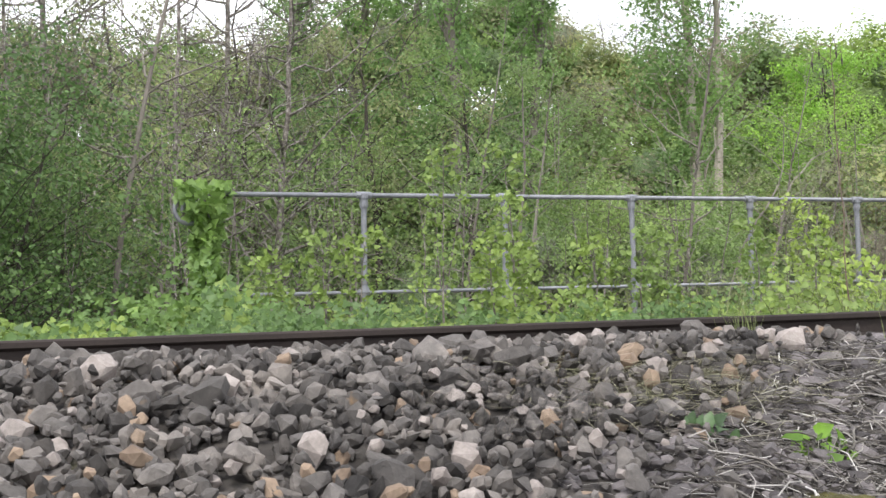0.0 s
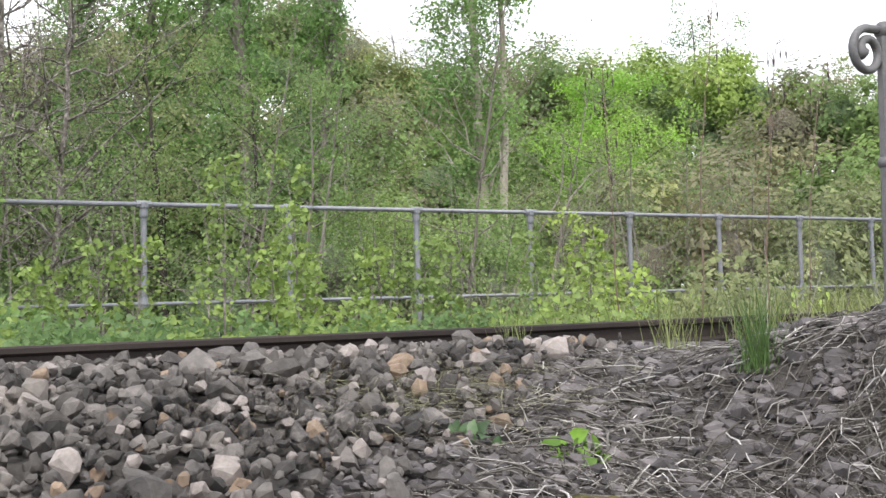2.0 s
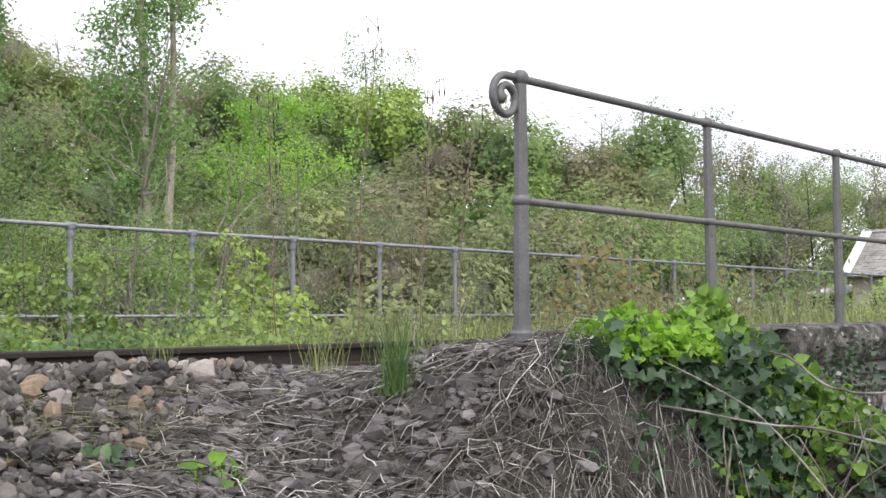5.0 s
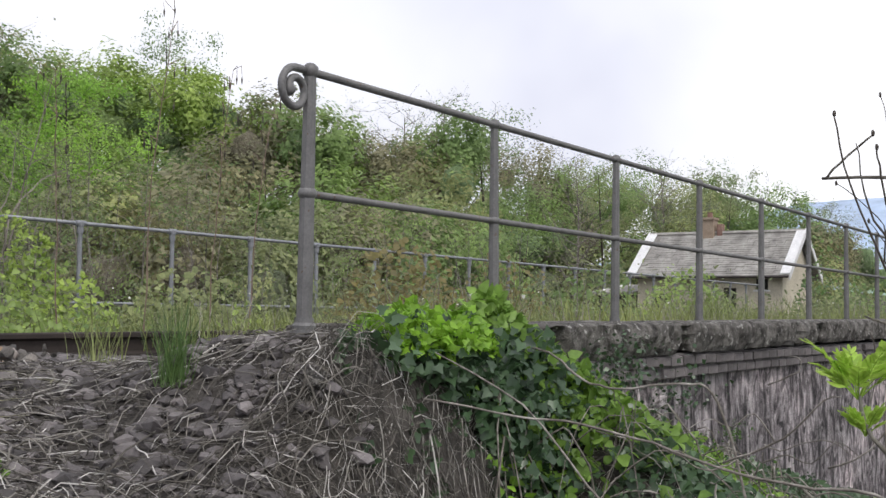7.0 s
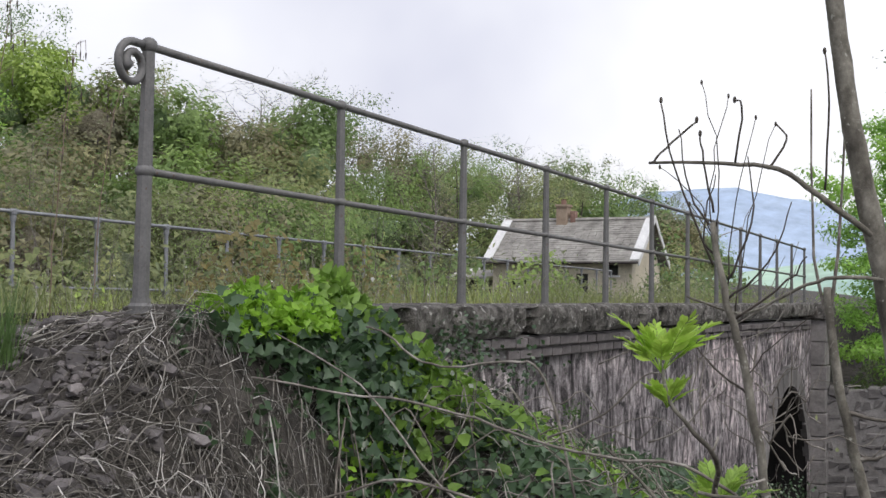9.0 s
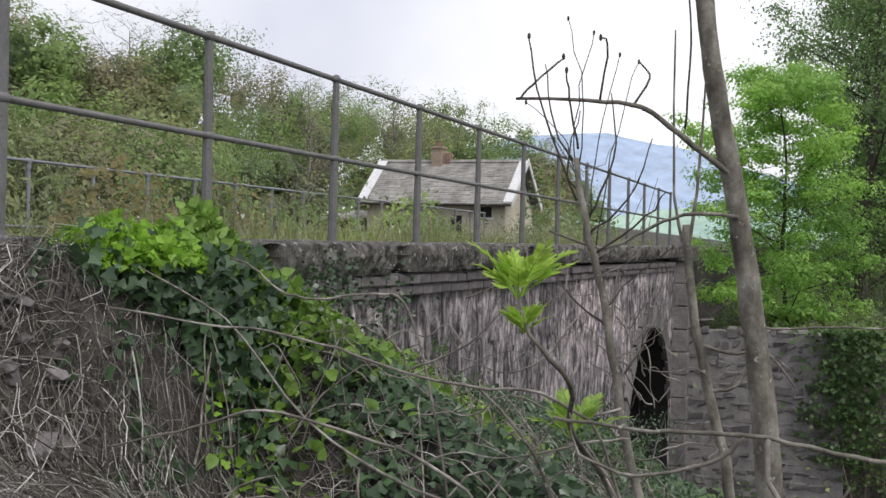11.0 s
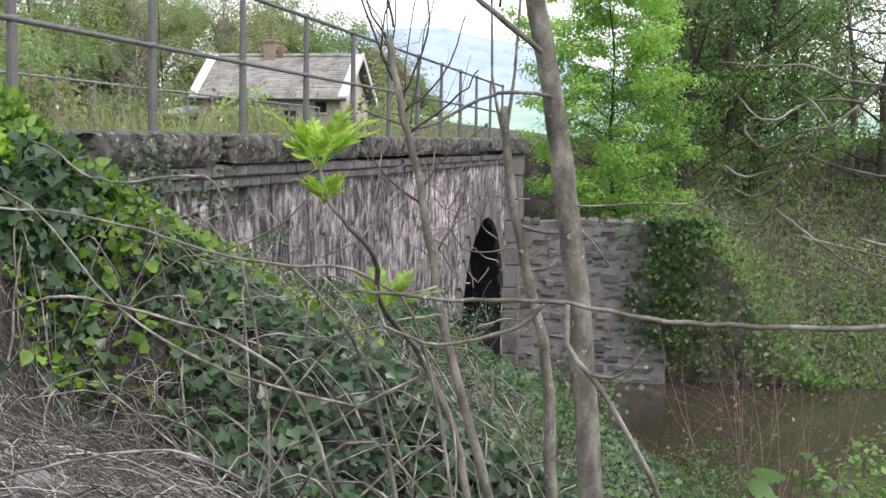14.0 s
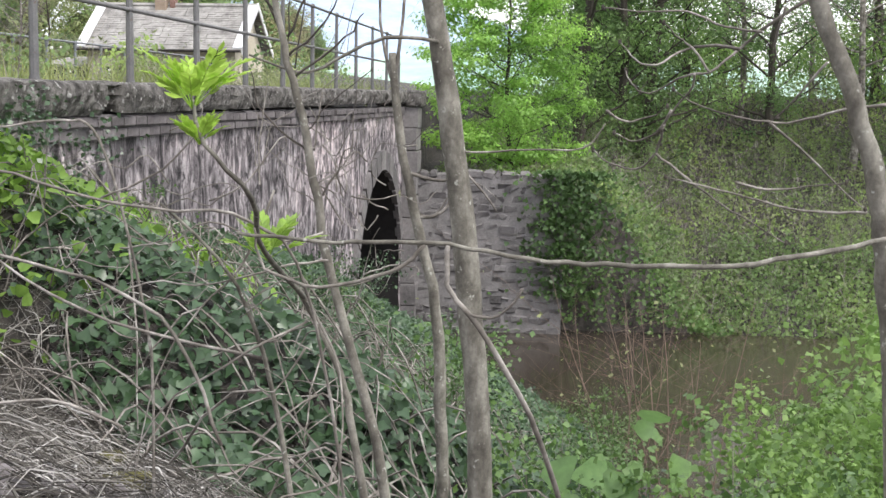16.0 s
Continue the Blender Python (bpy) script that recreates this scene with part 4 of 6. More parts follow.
def woods_mass(name, label, leaf, crowns, per, size, seed, core=None):
    """Closed canopy of far woods: lobed crowns, too many to count, each of leafy tufts around solid lumps, dense and
    darker.
    """
    q = np.random.default_rng(seed)
    P, N = [], []
    g = Geo()
    for x, y, z, rad, hgt in crowns:
        n = 9
        lobes = q.normal(size=(n, 3))
        lobes /= np.linalg.norm(lobes, axis=1)[:, None]
        lobes[:, 2] = np.abs(lobes[:, 2]) * 1.2 - 0.45
        lobes *= np.array([rad, rad, hgt]) * q.uniform(0.35, 0.68, n)[:, None]
        big = q.uniform(0.34, 0.52, n)
        tufts = q.normal(size=(n, 16, 3))
        tufts /= np.linalg.norm(tufts, axis=2)[:, :, None]
        reach = q.uniform(0.72, 1.12, (n, 16))
        k, t = q.integers(0, n, per), q.integers(0, 16, per)
        d = tufts[k, t]
        p = lobes[k] + d * (big[k] * reach[k, t])[:, None] * rad + np.clip(q.normal(size=(per, 3)), -1.8, 1.8) * 0.085 * rad + np.array([x, y, z])
        P.append(p)
        N.append(d + np.array([0, 0, 0.5]))
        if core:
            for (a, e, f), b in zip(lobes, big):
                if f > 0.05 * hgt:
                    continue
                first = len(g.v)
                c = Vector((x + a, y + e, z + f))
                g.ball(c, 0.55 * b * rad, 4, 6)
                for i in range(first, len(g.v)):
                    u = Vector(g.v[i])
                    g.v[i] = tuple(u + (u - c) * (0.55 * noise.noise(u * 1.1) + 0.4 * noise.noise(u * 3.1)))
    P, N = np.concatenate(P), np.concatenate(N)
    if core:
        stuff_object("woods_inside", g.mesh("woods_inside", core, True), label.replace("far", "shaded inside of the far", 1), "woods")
    return stuff_object(name, leaf_mesh(name, P, size * q.uniform(0.6, 1.35, len(P)), leaf, q, LEAF_TRI, 0.72, N), label, "woods")


def stuff_object(name, me, label, category):
    return tagged(new(name, me), label, category, kind="stuff")


q = random.Random(404)
lots = {0: [], 1: [], 2: [], 3: [], 4: []}
for k in range(22):                               # lower wood between the railing and the hillside
    x, y = q.uniform(12, 46), q.uniform(21, 31)
    if x < 34 or y > 26:
        lots[q.choice((0, 1, 1))].append((x, y, ground_z(x, y) + 1.4, q.uniform(1.8, 2.6), q.uniform(1.6, 2.4)))
for k in range(26):
    x, y = q.uniform(-9, 8), q.uniform(17, 26)
    lots[q.choice((0, 1, 0))].append((x, y, ground_z(x, y) + 2.4, q.uniform(2.0, 2.8), q.uniform(2.4, 4.0)))
# the wooded slope that closes the view: tree tops fall away along the line
for near, reach, share, count in ((26, 31, 0.40, 38), (30, 36, 0.66, 48), (38, 46, 0.97, 74)):
    for k in range(count):
        az = -6 + 86 * (k + q.random()) / count
        d = q.uniform(near, reach) * (1.0 if az < 60 else 1.8)
        if az > 61:
            d = max(d, 63 + 7 * q.random())
        x, y = -3.65 + d * math.sin(math.radians(az)), -2.95 + d * math.cos(math.radians(az))
        if y < 12:
            continue
        top = d * tree_line(az) * share * q.uniform(0.88, 1.03)
        rad = q.uniform(2.0, 3.0) * (1.35 if az > 61 else 1.0)
        h = max(1.5, min(rad * 1.35, 0.6 * (top - ground_z(x, y))))
        patch = noise.noise(Vector((az * 0.16, share * 6, 3)))
        kind = 2 if share > 0.6 and (38.5 < az < 42 or patch > 0.34) else 3 if patch < -0.12 else q.choice((0, 1))
        if share > 0.9 and 42 < az < 47:
            kind = 4
        lots[kind].append((x, y, top - h * 0.47, rad, h))
        if top - 2.2 * h > ground_z(x, y):
            lots[q.choice((0, 1, 3))].append((x, y - 1.0, top - 2.0 * h, rad, h))
woods_mass("far_woods", "far wooded slope in brownish bud", L_BROWN, lots[3], 3900, 0.15, 7, C_BROWN)
woods_mass("far_woods", "far wooded hillside in mixed fresh green", L_HAZEL, lots[0], 3900, 0.155, 1, C_HAZEL)
woods_mass("far_woods", "far wooded hillside in olive bud", L_DULL, lots[1], 3900, 0.155, 2, C_DULL)
woods_mass("far_woods", "far wooded hillside in yellow-green leaf", L_MAPLE, lots[2], 3800, 0.155, 3, C_MAPLE)
woods_mass("far_woods", "far treetops in pale fresh green", L_MAPLE, lots[4], 3800, 0.155, 5, C_HAZEL)
woods_mass("thicket_mass", "dense young growth beyond the railing in fresh green", L_HAZEL, [(6.4, 12.6, 0.5, 1.5, 1.7), (7.6, 13.2, 0.3, 1.4, 1.7), (8.4, 14.6, 1.0, 1.4, 1.9), (5.6, 14.0, 0.9, 1.5, 2.0)], 5000, 0.07, 8, C_DULL)
lots = []
for k in range(36):
    x = q.uniform(27, 48)
    y = q.uniform(-24, -3.5)
    if y < -3.4 + 0.1 * (x - 27):
        lots.append((x, y, ground_z(x, y) + 1.8, q.uniform(1.6, 2.4), q.uniform(1.8, 3.4)))
woods_mass("bank_woods", "dense dark green wood on the far bank", L_HAW, lots, 1000, 0.11, 4)

# hawthorn bush at the end of the far railing
haw = make_tree("hawthorn_bush", "dense dark green hawthorn bush beside the ivy-clad post", "bush", 71, 3.0, 1.7, 0.1, 16, 15000, 0.05, L_HAW, M_DARKBARK, 0.19, stems=7, r0=0.03, sub=3, limb_r=0.5)
settle(haw, -3.7, 9.6)
haw2 = copy_thing(haw, Matrix.Identity(4))
settle(haw2, -5.6, 10.2, 2.0, 1.05)
haw3 = copy_thing(haw, Matrix.Identity(4))
settle(haw3, -3.9, 12.0, 4.0, 1.25)


# ---- house beyond the bridge ----
def build_house():
    house = thing("house", "small cream railway house with a weathered tiled roof", "house")
    x0, x1, y0, y1, eave, ridge, base = 44.5, 49.2, 10.6, 17.0, 1.95, 3.85, -1.6
    xm = 46.85
    g = Geo()
    t = 0.3
    wins = [(11.2, 1.28, 0.52, 0.46), (12.55, 0.0, 0.55, 1.35), (15.4, -0.2, 0.9, 1.3)]
    cuts = sorted({y0, y1, *[w[0] for w in wins], *[w[0] + w[2] for w in wins]})
    for a, b in zip(cuts, cuts[1:]):
        hole = [w for w in wins if abs(w[0] - a) < 1e-6]
        if hole:
            _, z, _, h = hole[0]
            g.box(x0, a, base, x0 + t, b, z)
            g.box(x0, a, z + h, x0 + t, b, eave)
        else:
            g.box(x0, a, base, x0 + t, b, eave)
    g.box(x1 - t, y0, base, x1, y1, eave)
    for y in (y0, y1 - t):
        g.add([(x0 + t, y, base), (x1 - t, y, base), (x1 - t, y, eave), (xm, y, ridge - 0.12), (x0 + t, y, eave), (x0 + t, y + t, base), (x1 - t, y + t, base), (x1 - t, y + t, eave), (xm, y + t, ridge - 0.12), (x0 + t, y + t, eave)],
              [(0, 1, 2, 3, 4), (9, 8, 7, 6, 5), (4, 3, 8, 9), (3, 2, 7, 8), (0, 4, 9, 5), (1, 6, 7, 2)])
    part("wall", g, M_PLASTER, house)
    for y, z, w, h in wins:
        win = part("window", Geo().box(x0 + 0.08, y, z, x0 + 0.12, y + w, z + 0.06).box(x0 + 0.08, y, z + h - 0.06, x0 + 0.12, y + w, z + h).box(x0 + 0.08, y, z + 0.06, x0 + 0.12, y + 0.06, z + h - 0.06).box(x0 + 0.08, y + w - 0.06, z + 0.06, x0 + 0.12, y + w, z + h - 0.06), M_DARKWOOD, house)
        part("pane", Geo().box(x0 + 0.14, y, z, x0 + 0.16, y + w, z + h), M_GLASS, win)
        part("sill", Geo().box(x0 - 0.06, y - 0.08, z - 0.08, x0 + 0.07, y + w + 0.08, z - 0.003), M_WHITE, win)
    over = 0.35
    roof = thing("roof", "", "")
    roof.parent = house
    for sgn, xe in ((-1, x0 - 0.3), (1, x1 + 0.3)):
        ze = eave - 0.1
        n = 20
        rows = Geo()
        for i in range(n):
            f0, f1 = i / n, (i + 1.2) / n
            a = Vector((xe + (xm - xe) * f0, 0, ze + (ridge - ze) * f0 + 0.018))
            b = Vector((xe + (xm - xe) * min(1, f1), 0, ze + (ridge - ze) * min(1, f1)))
            rr = random.Random(i)
            ys = y0 - over
            while ys < y1 + over:
                w = 0.34
                j = rr.uniform(-0.012, 0.012)
                e = min(ys + w, y1 + over)
                rows.add([(a.x, ys + 0.01, a.z + j), (a.x, e, a.z + j), (b.x, e, b.z + j), (b.x, ys + 0.01, b.z + j), (a.x, ys + 0.01, a.z - 0.06), (a.x, e, a.z - 0.06)],
                         [(0, 1, 2, 3) if sgn < 0 else (3, 2, 1, 0), (0, 4, 5, 1)])
                ys += w
        part("tile_slope", rows, M_SLATE, roof)
    part("ridge_cap", Geo().tube([(xm, y0 - over, ridge + 0.02), (xm, y1 + over, ridge + 0.02)], 0.11, 6), M_SLATE, roof)
    for y in (y0 - over - 0.05, y1 + over + 0.01):
        for xe in (x0 - 0.3, x1 + 0.3):
            g = Geo()
            a, b = Vector((xe, y, eave - 0.12)), Vector((xm, y, ridge + 0.03))
            g.add([(a.x, y, a.z - 0.16), (b.x, y, b.z - 0.16), (b.x, y, b.z + 0.14), (a.x, y, a.z + 0.14), (a.x, y + 0.05, a.z - 0.16), (b.x, y + 0.05, b.z - 0.16), (b.x, y + 0.05, b.z + 0.14), (a.x, y + 0.05, a.z + 0.14)],
                  [(0, 1, 2, 3), (7, 6, 5, 4), (3, 2, 6, 7), (0, 4, 5, 1), (0, 3, 7, 4), (1, 5, 6, 2)])
            part("bargeboard", g, M_WHITE, roof, "white bargeboard")
    for y in (y0 - over - 0.03, y1 + over - 0.37):
        for xe in (x0 - 0.3, x1 + 0.3):
            za, zb = eave - 0.1 + 0.06, ridge + 0.06
            g = Geo().add([(xe, y, za), (xm, y, zb), (xm, y + 0.4, zb), (xe, y + 0.4, za), (xe, y, za + 0.06), (xm, y, zb + 0.06), (xm, y + 0.4, zb + 0.06), (xe, y + 0.4, za + 0.06)],
                          [(0, 1, 2, 3), (7, 6, 5, 4), (0, 4, 5, 1), (2, 6, 7, 3), (0, 3, 7, 4), (1, 5, 6, 2)])
            part("verge_slab", g, M_WHITE, roof, "white verge slab")
    part("gutter", Geo().tube([(x0 - 0.36, y0 - over, eave - 0.14), (x0 - 0.36, y1 + over, eave - 0.14)], 0.06, 6), M_DARKWOOD, house)
    ch = part("chimney", Geo().box(xm - 0.3, 14.25, ridge - 0.5, xm + 0.3, 14.75, ridge + 0.62).box(xm - 0.36, 14.2, ridge + 0.62, xm + 0.36, 14.8, ridge + 0.72), M_CHIMNEY, house)
    part("chimney_pot", Geo().lathe((xm, 14.5, ridge + 0.72), [(0.13, 0), (0.11, 0.22), (0.13, 0.25)], 8), M_REDPOT, ch)
    ch2 = part("brick_stack", Geo().box(xm - 0.15, 13.9, ridge - 0.3, xm + 0.2, 14.13, ridge + 0.42), M_REDPOT, house, "small red brick stack")
    # low lean-to beside the gable
    lean = thing("lean_to", "low dark lean-to shed against the house gable", "shed")
    part("shed_wall", Geo().box(45.2, 17.5, -1.6, 48.5, 19.2, 1.05), M_DARKWOOD, lean)
    part("shed_roof", Geo().add([(44.9, 17.4, 1.1), (44.9, 19.5, 1.1), (48.7, 19.5, 1.55), (48.7, 17.4, 1.55), (44.9, 17.4, 1.18), (44.9, 19.5, 1.18), (48.7, 19.5, 1.63), (48.7, 17.4, 1.63)], [(0, 1, 2, 3), (7, 6, 5, 4), (0, 4, 5, 1), (1, 5, 6, 2), (2, 6, 7, 3), (3, 7, 4, 0)]), M_SLATE, lean)


build_house()


def build_hills():
    # no haze in the air here; both hill materials carry it as colour
    for name, mat, dist, hgt, lo, hi, seed, label in (("backdrop_mountain", M_HILL, 2600, 255, -16, 55, 3, "mountain ridge far down the valley, tinted blue for haze"), ("backdrop_valley", M_VALLEY, 900, 42, -16, 60, 9, "green valley slopes and meadows, colour paled for haze")):
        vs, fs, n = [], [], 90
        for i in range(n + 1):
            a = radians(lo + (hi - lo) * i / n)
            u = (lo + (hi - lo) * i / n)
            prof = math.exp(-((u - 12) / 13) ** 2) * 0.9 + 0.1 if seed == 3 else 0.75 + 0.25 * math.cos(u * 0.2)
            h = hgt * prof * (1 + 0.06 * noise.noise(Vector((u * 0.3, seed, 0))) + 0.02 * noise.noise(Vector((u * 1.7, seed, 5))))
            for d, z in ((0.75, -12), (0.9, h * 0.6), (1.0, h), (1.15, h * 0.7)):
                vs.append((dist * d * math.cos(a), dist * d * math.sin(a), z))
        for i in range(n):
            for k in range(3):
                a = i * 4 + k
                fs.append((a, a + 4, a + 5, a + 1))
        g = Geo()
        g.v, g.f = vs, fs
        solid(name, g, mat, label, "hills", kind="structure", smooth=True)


build_hills()


# ---- ballast ----
def stone_mesh(seed, flat=0.7):
    r = random.Random(seed)
    bm = bmesh.new()
    for _ in range(18):
        v = Vector((r.gauss(0, 1), r.gauss(0, 1), r.gauss(0, 1))).normalized()
        bm.verts.new((v.x * r.uniform(0.42, 0.56), v.y * r.uniform(0.34, 0.46), v.z * r.uniform(0.8, 1.0) * flat * 0.45))
    bmesh.ops.convex_hull(bm, input=bm.verts)
    for v in [v for v in bm.verts if not v.link_faces]:
        bm.verts.remove(v)
    me = bpy.data.meshes.new("stone")
    bm.to_mesh(me)
    bm.free()
    me.materials.append(M_BALLAST)
    return me


M_OCHRE = surface("ochre_stone", [(0.3, (0.19, 0.135, 0.095)), (0.7, (0.32, 0.245, 0.175))], 9, 0.9, 0, 0.5, 60, vary=0.25, bump_dist=0.006)
M_PALE = surface("pale_stone", [(0.3, (0.22, 0.19, 0.17)), (0.7, (0.38, 0.34, 0.31))], 9, 0.9, 0, 0.5, 60, vary=0.2, bump_dist=0.006)
M_CHIP = surface("dark_slaty_chip", [(0.3, (0.075, 0.068, 0.068)), (0.7, (0.20, 0.182, 0.178))], 4, 0.85, 0, 0.7, 60, vary=0.55, bump_dist=0.006)


def heap_edge(y):
    return -2.35 + 1.25 * max(0.0, min(y, 2.0))


def build_ballast():
    bed = thing("ballast_bed", "heap of angular grey and tan track ballast", "ballast", kind="structure")
    r = random.Random(8)
    protos = [stone_mesh(100 + i, r.uniform(0.6, 1.0)) for i in range(10)]
    for i, me in enumerate(protos[:10]):
        if i in (3,):
            me.materials[0] = M_OCHRE
        if i in (6,):
            me.materials[0] = M_PALE
    chip = [stone_mesh(200 + i, 0.62) for i in range(6)]
    for me in chip:
        me.materials[0] = M_CHIP
    placed = []
    for _ in range(15500):                                  # the loose heap
        y = r.uniform(-0.6, 2.22)
        x = r.uniform(-6.6, 0.6)
        edge = heap_edge(y) + r.gauss(0, 0.28)
        if x > edge or r.random() > smooth01(-0.6, 0.25, y + 0.2 * noise.noise(Vector((x, y, 0)))) or r.random() > smooth01(-6.8, -4.8, x):
            continue
        s = min(0.17, max(0.035, r.lognormvariate(math.log(0.056), 0.40)))
        layer = r.random()
        z = ground_z(x, y) + 0.002 + layer * 0.075 * (1 if y < 1.8 else 0.3)
        placed.append((x, y, z, s, r.choice((0, 0, 1, 2, 4, 5, 7, 8, 9, 3, 6, 1, 2, 5, 0, 1, 2, 4, 5, 7, 8, 9))))
    for _ in range(13000):                                  # trodden slaty chips beside it
        y, x = r.uniform(-3.0, 2.1), r.uniform(-3.2, 1.2)
        if x < heap_edge(y) - 0.15 and y > 0.1:
            continue
        if y < -0.1 and x > -0.3 + 0.15 * r.random() or r.random() > smooth01(-3.0, -1.4, y) or (x < -2.2 and r.random() > smooth01(-3.2, -2.2, x)):
            continue
        s = min(0.15, max(0.03, r.lognormvariate(math.log(0.058), 0.42)))
        placed.append((x, y, ground_z(x, y) + 0.006, s, 10 + r.randrange(6)))
    placed.sort(key=lambda p: (p[0] + 2.2) ** 2 + (p[1] - 0.75) ** 2)
    meshes = protos + chip
    rest = {}
    for n, (x, y, z, s, k) in enumerate(placed):
        tilt = 0.75 if k < 10 else 0.34
        m = Matrix.LocRotScale((x, y, z), Euler((r.gauss(0, tilt), r.gauss(0, tilt), r.uniform(0, 6.28))), (s, s * r.uniform(0.8, 1.1), s))
        if n < 300:
            ob = child("stone", meshes[k], bed)
            ob.matrix_basis = m
        else:
            rest.setdefault(meshes[k].materials[0].name, []).append((k, m))
    for mat_name, lot in rest.items():
        vs, fs = [], []
        for k, m in lot:
            me, b = meshes[k], len(vs)
            vs += [tuple(m @ v.co) for v in me.vertices]
            fs += [tuple(b + i for i in p.vertices) for p in me.polygons]
        g = Geo()
        g.v, g.f = vs, fs
        ob = new("ballast_stones", g.mesh("ballast_stones", ISLAND[mat_name]))
        tagged(ob, "loose angular ballast stones and chips on the bank", "ballast", kind="stuff")


def island_variant(mat):
    """The same stone, varied piece by piece inside a joined mesh."""
    m = mat.copy()
    nt = m.node_tree
    for n in list(nt.nodes):
        if n.bl_idname == "ShaderNodeObjectInfo":
            g = nt.nodes.new("ShaderNodeNewGeometry")
            target = n.outputs["Random"].links[0].to_socket
            nt.links.new(g.outputs["Random Per Island"], target)
            nt.nodes.remove(n)
    return m


ISLAND = {m.name: island_variant(m) for m in (M_BALLAST, M_OCHRE, M_PALE, M_CHIP)}
build_ballast()


# ---- low growth ----
nr = np.random.default_rng(12)


def on_ground(n, x0, x1, y0, y1, keep, up=(0.0, 0.0)):
    out = []
    while len(out) < n:
        x, y = nr.uniform(x0, x1), nr.uniform(y0, y1)
        if keep(x, y):
            out.append((x, y, ground_z(x, y) + nr.uniform(*up)))
    return np.array(out)


def stuff(name, me, label, category):
    return tagged(new(name, me), label, category, kind="stuff")


def clear_of_heap(x, y):
    return (y > -0.9 or nr.random() < 0.2) and x > heap_edge(y) + nr.normal() * 0.3 and not (y < -0.2 and x > -0.25 + 0.1 * nr.normal())


pts = np.concatenate([on_ground(7500, -3.0, 1.0, -2.9, 1.9, clear_of_heap, (0, 0.03)), on_ground(2500, -8.0, 0.6, -7.0, 0.2, lambda x, y: noise.noise(Vector((x * 0.7, y * 0.7, 4))) > -0.15, (0, 0.02))])
stuff("dry_grass", blade_mesh("dry_grass", pts, nr.uniform(0.05, 0.22, len(pts)), M_STEMS, nr, 0.0030, 1.6, 0.35, 3, (0.1, -0.15, 0), 0.3), "matted dry grass stalks lying on the bank", "dry grass")
g = Geo()
r = random.Random(33)
for _ in range(900):
    x, y = r.uniform(-2.6, 0.3), r.uniform(-2.6, 0.9)
    if x < heap_edge(y) + 0.3:
        continue
    a, ln = r.uniform(0, 6.28), r.uniform(0.08, 0.36)
    e = (x + math.cos(a) * ln, y + math.sin(a) * ln)
    if e[1] < -0.2 and e[0] > 0.6:
        continue
    p0, p2 = Vector((x, y, ground_z(x, y) + 0.015)), Vector((*e, ground_z(*e) + 0.015))
    w = r.uniform(0.0012, 0.0038)
    g.tube(wobble([p0, p0.lerp(p2, 0.5) + Vector((r.gauss(0, 0.03), r.gauss(0, 0.03), r.uniform(0.0, 0.05))), p2], r, 0.006, 3), w, 4)
for _ in range(1100):
    x, y = r.uniform(-1.9, 0.05), r.uniform(-0.5, 1.3)
    a, ln = r.uniform(0, 6.28), r.uniform(0.05, 0.26)
    ex, ey = x + math.cos(a) * ln, y + math.sin(a) * ln
    if x < heap_edge(y) + 0.2 or (ey < -0.25 and ex > -0.2):
        continue
    p0, p2 = Vector((x, y, ground_z(x, y) + 0.025)), Vector((ex, ey, ground_z(ex, ey) + 0.025))
    g.tube([p0, p0.lerp(p2, 0.5) + Vector((r.gauss(0, 0.012), r.gauss(0, 0.012), r.uniform(0, 0.03))), p2], r.uniform(0.001, 0.0028), 3)
stuff("dead_sticks", g.mesh("dead_sticks", M_STEMS), "thin grey dead sticks strewn on the bank", "sticks")
# a withered tuft on the heap
pts = np.stack([nr.normal(-1.5, 0.3, 1100), nr.normal(0.9, 0.2, 1100)], 1)
pts = np.array([(x, y, ground_z(x, y) + 0.03) for x, y in pts])
stuff("withered_tuft", blade_mesh("withered_tuft", pts, nr.uniform(0.1, 0.26, 1100), surface("withered_green", [(0.3, (0.17, 0.17, 0.10)), (0.7, (0.34, 0.32, 0.21))], 4, 0.9, 0, 0, 20), nr, 0.0035, 1.5, 0.85, 4, None, 0.6), "withered grey-green grass tuft on the ballast", "grass tuft")


def tuft(name, label, x, y, n, height, mat, spread, lean, seed):
    r = np.random.default_rng(seed)
    p = np.stack([r.normal(0, spread, n), r.normal(0, spread, n), np.zeros(n)], 1)
    ob = new(name, blade_mesh(name, p, r.uniform(0.5, 1.0, n) * height, mat, r, 0.004, lean, 0.25, 4))
    ob.location = (x, y, ground_z(x, y))
    return tagged(ob, label, "grass tuft")


tuft("rush_tuft", "upright green rush tuft on the bank", -0.43, 0.28, 150, 0.42, L_REED, 0.035, 0.3, 1)
tuft("rush_tuft", "thin pale grass tuft beside the rail", 0.1, 1.3, 60, 0.4, L_GRASS, 0.05, 0.4, 2)
tuft("rush_tuft", "thin pale grass tuft beside the rail", -0.5, 1.75, 40, 0.32, L_GRASS, 0.04, 0.4, 3)


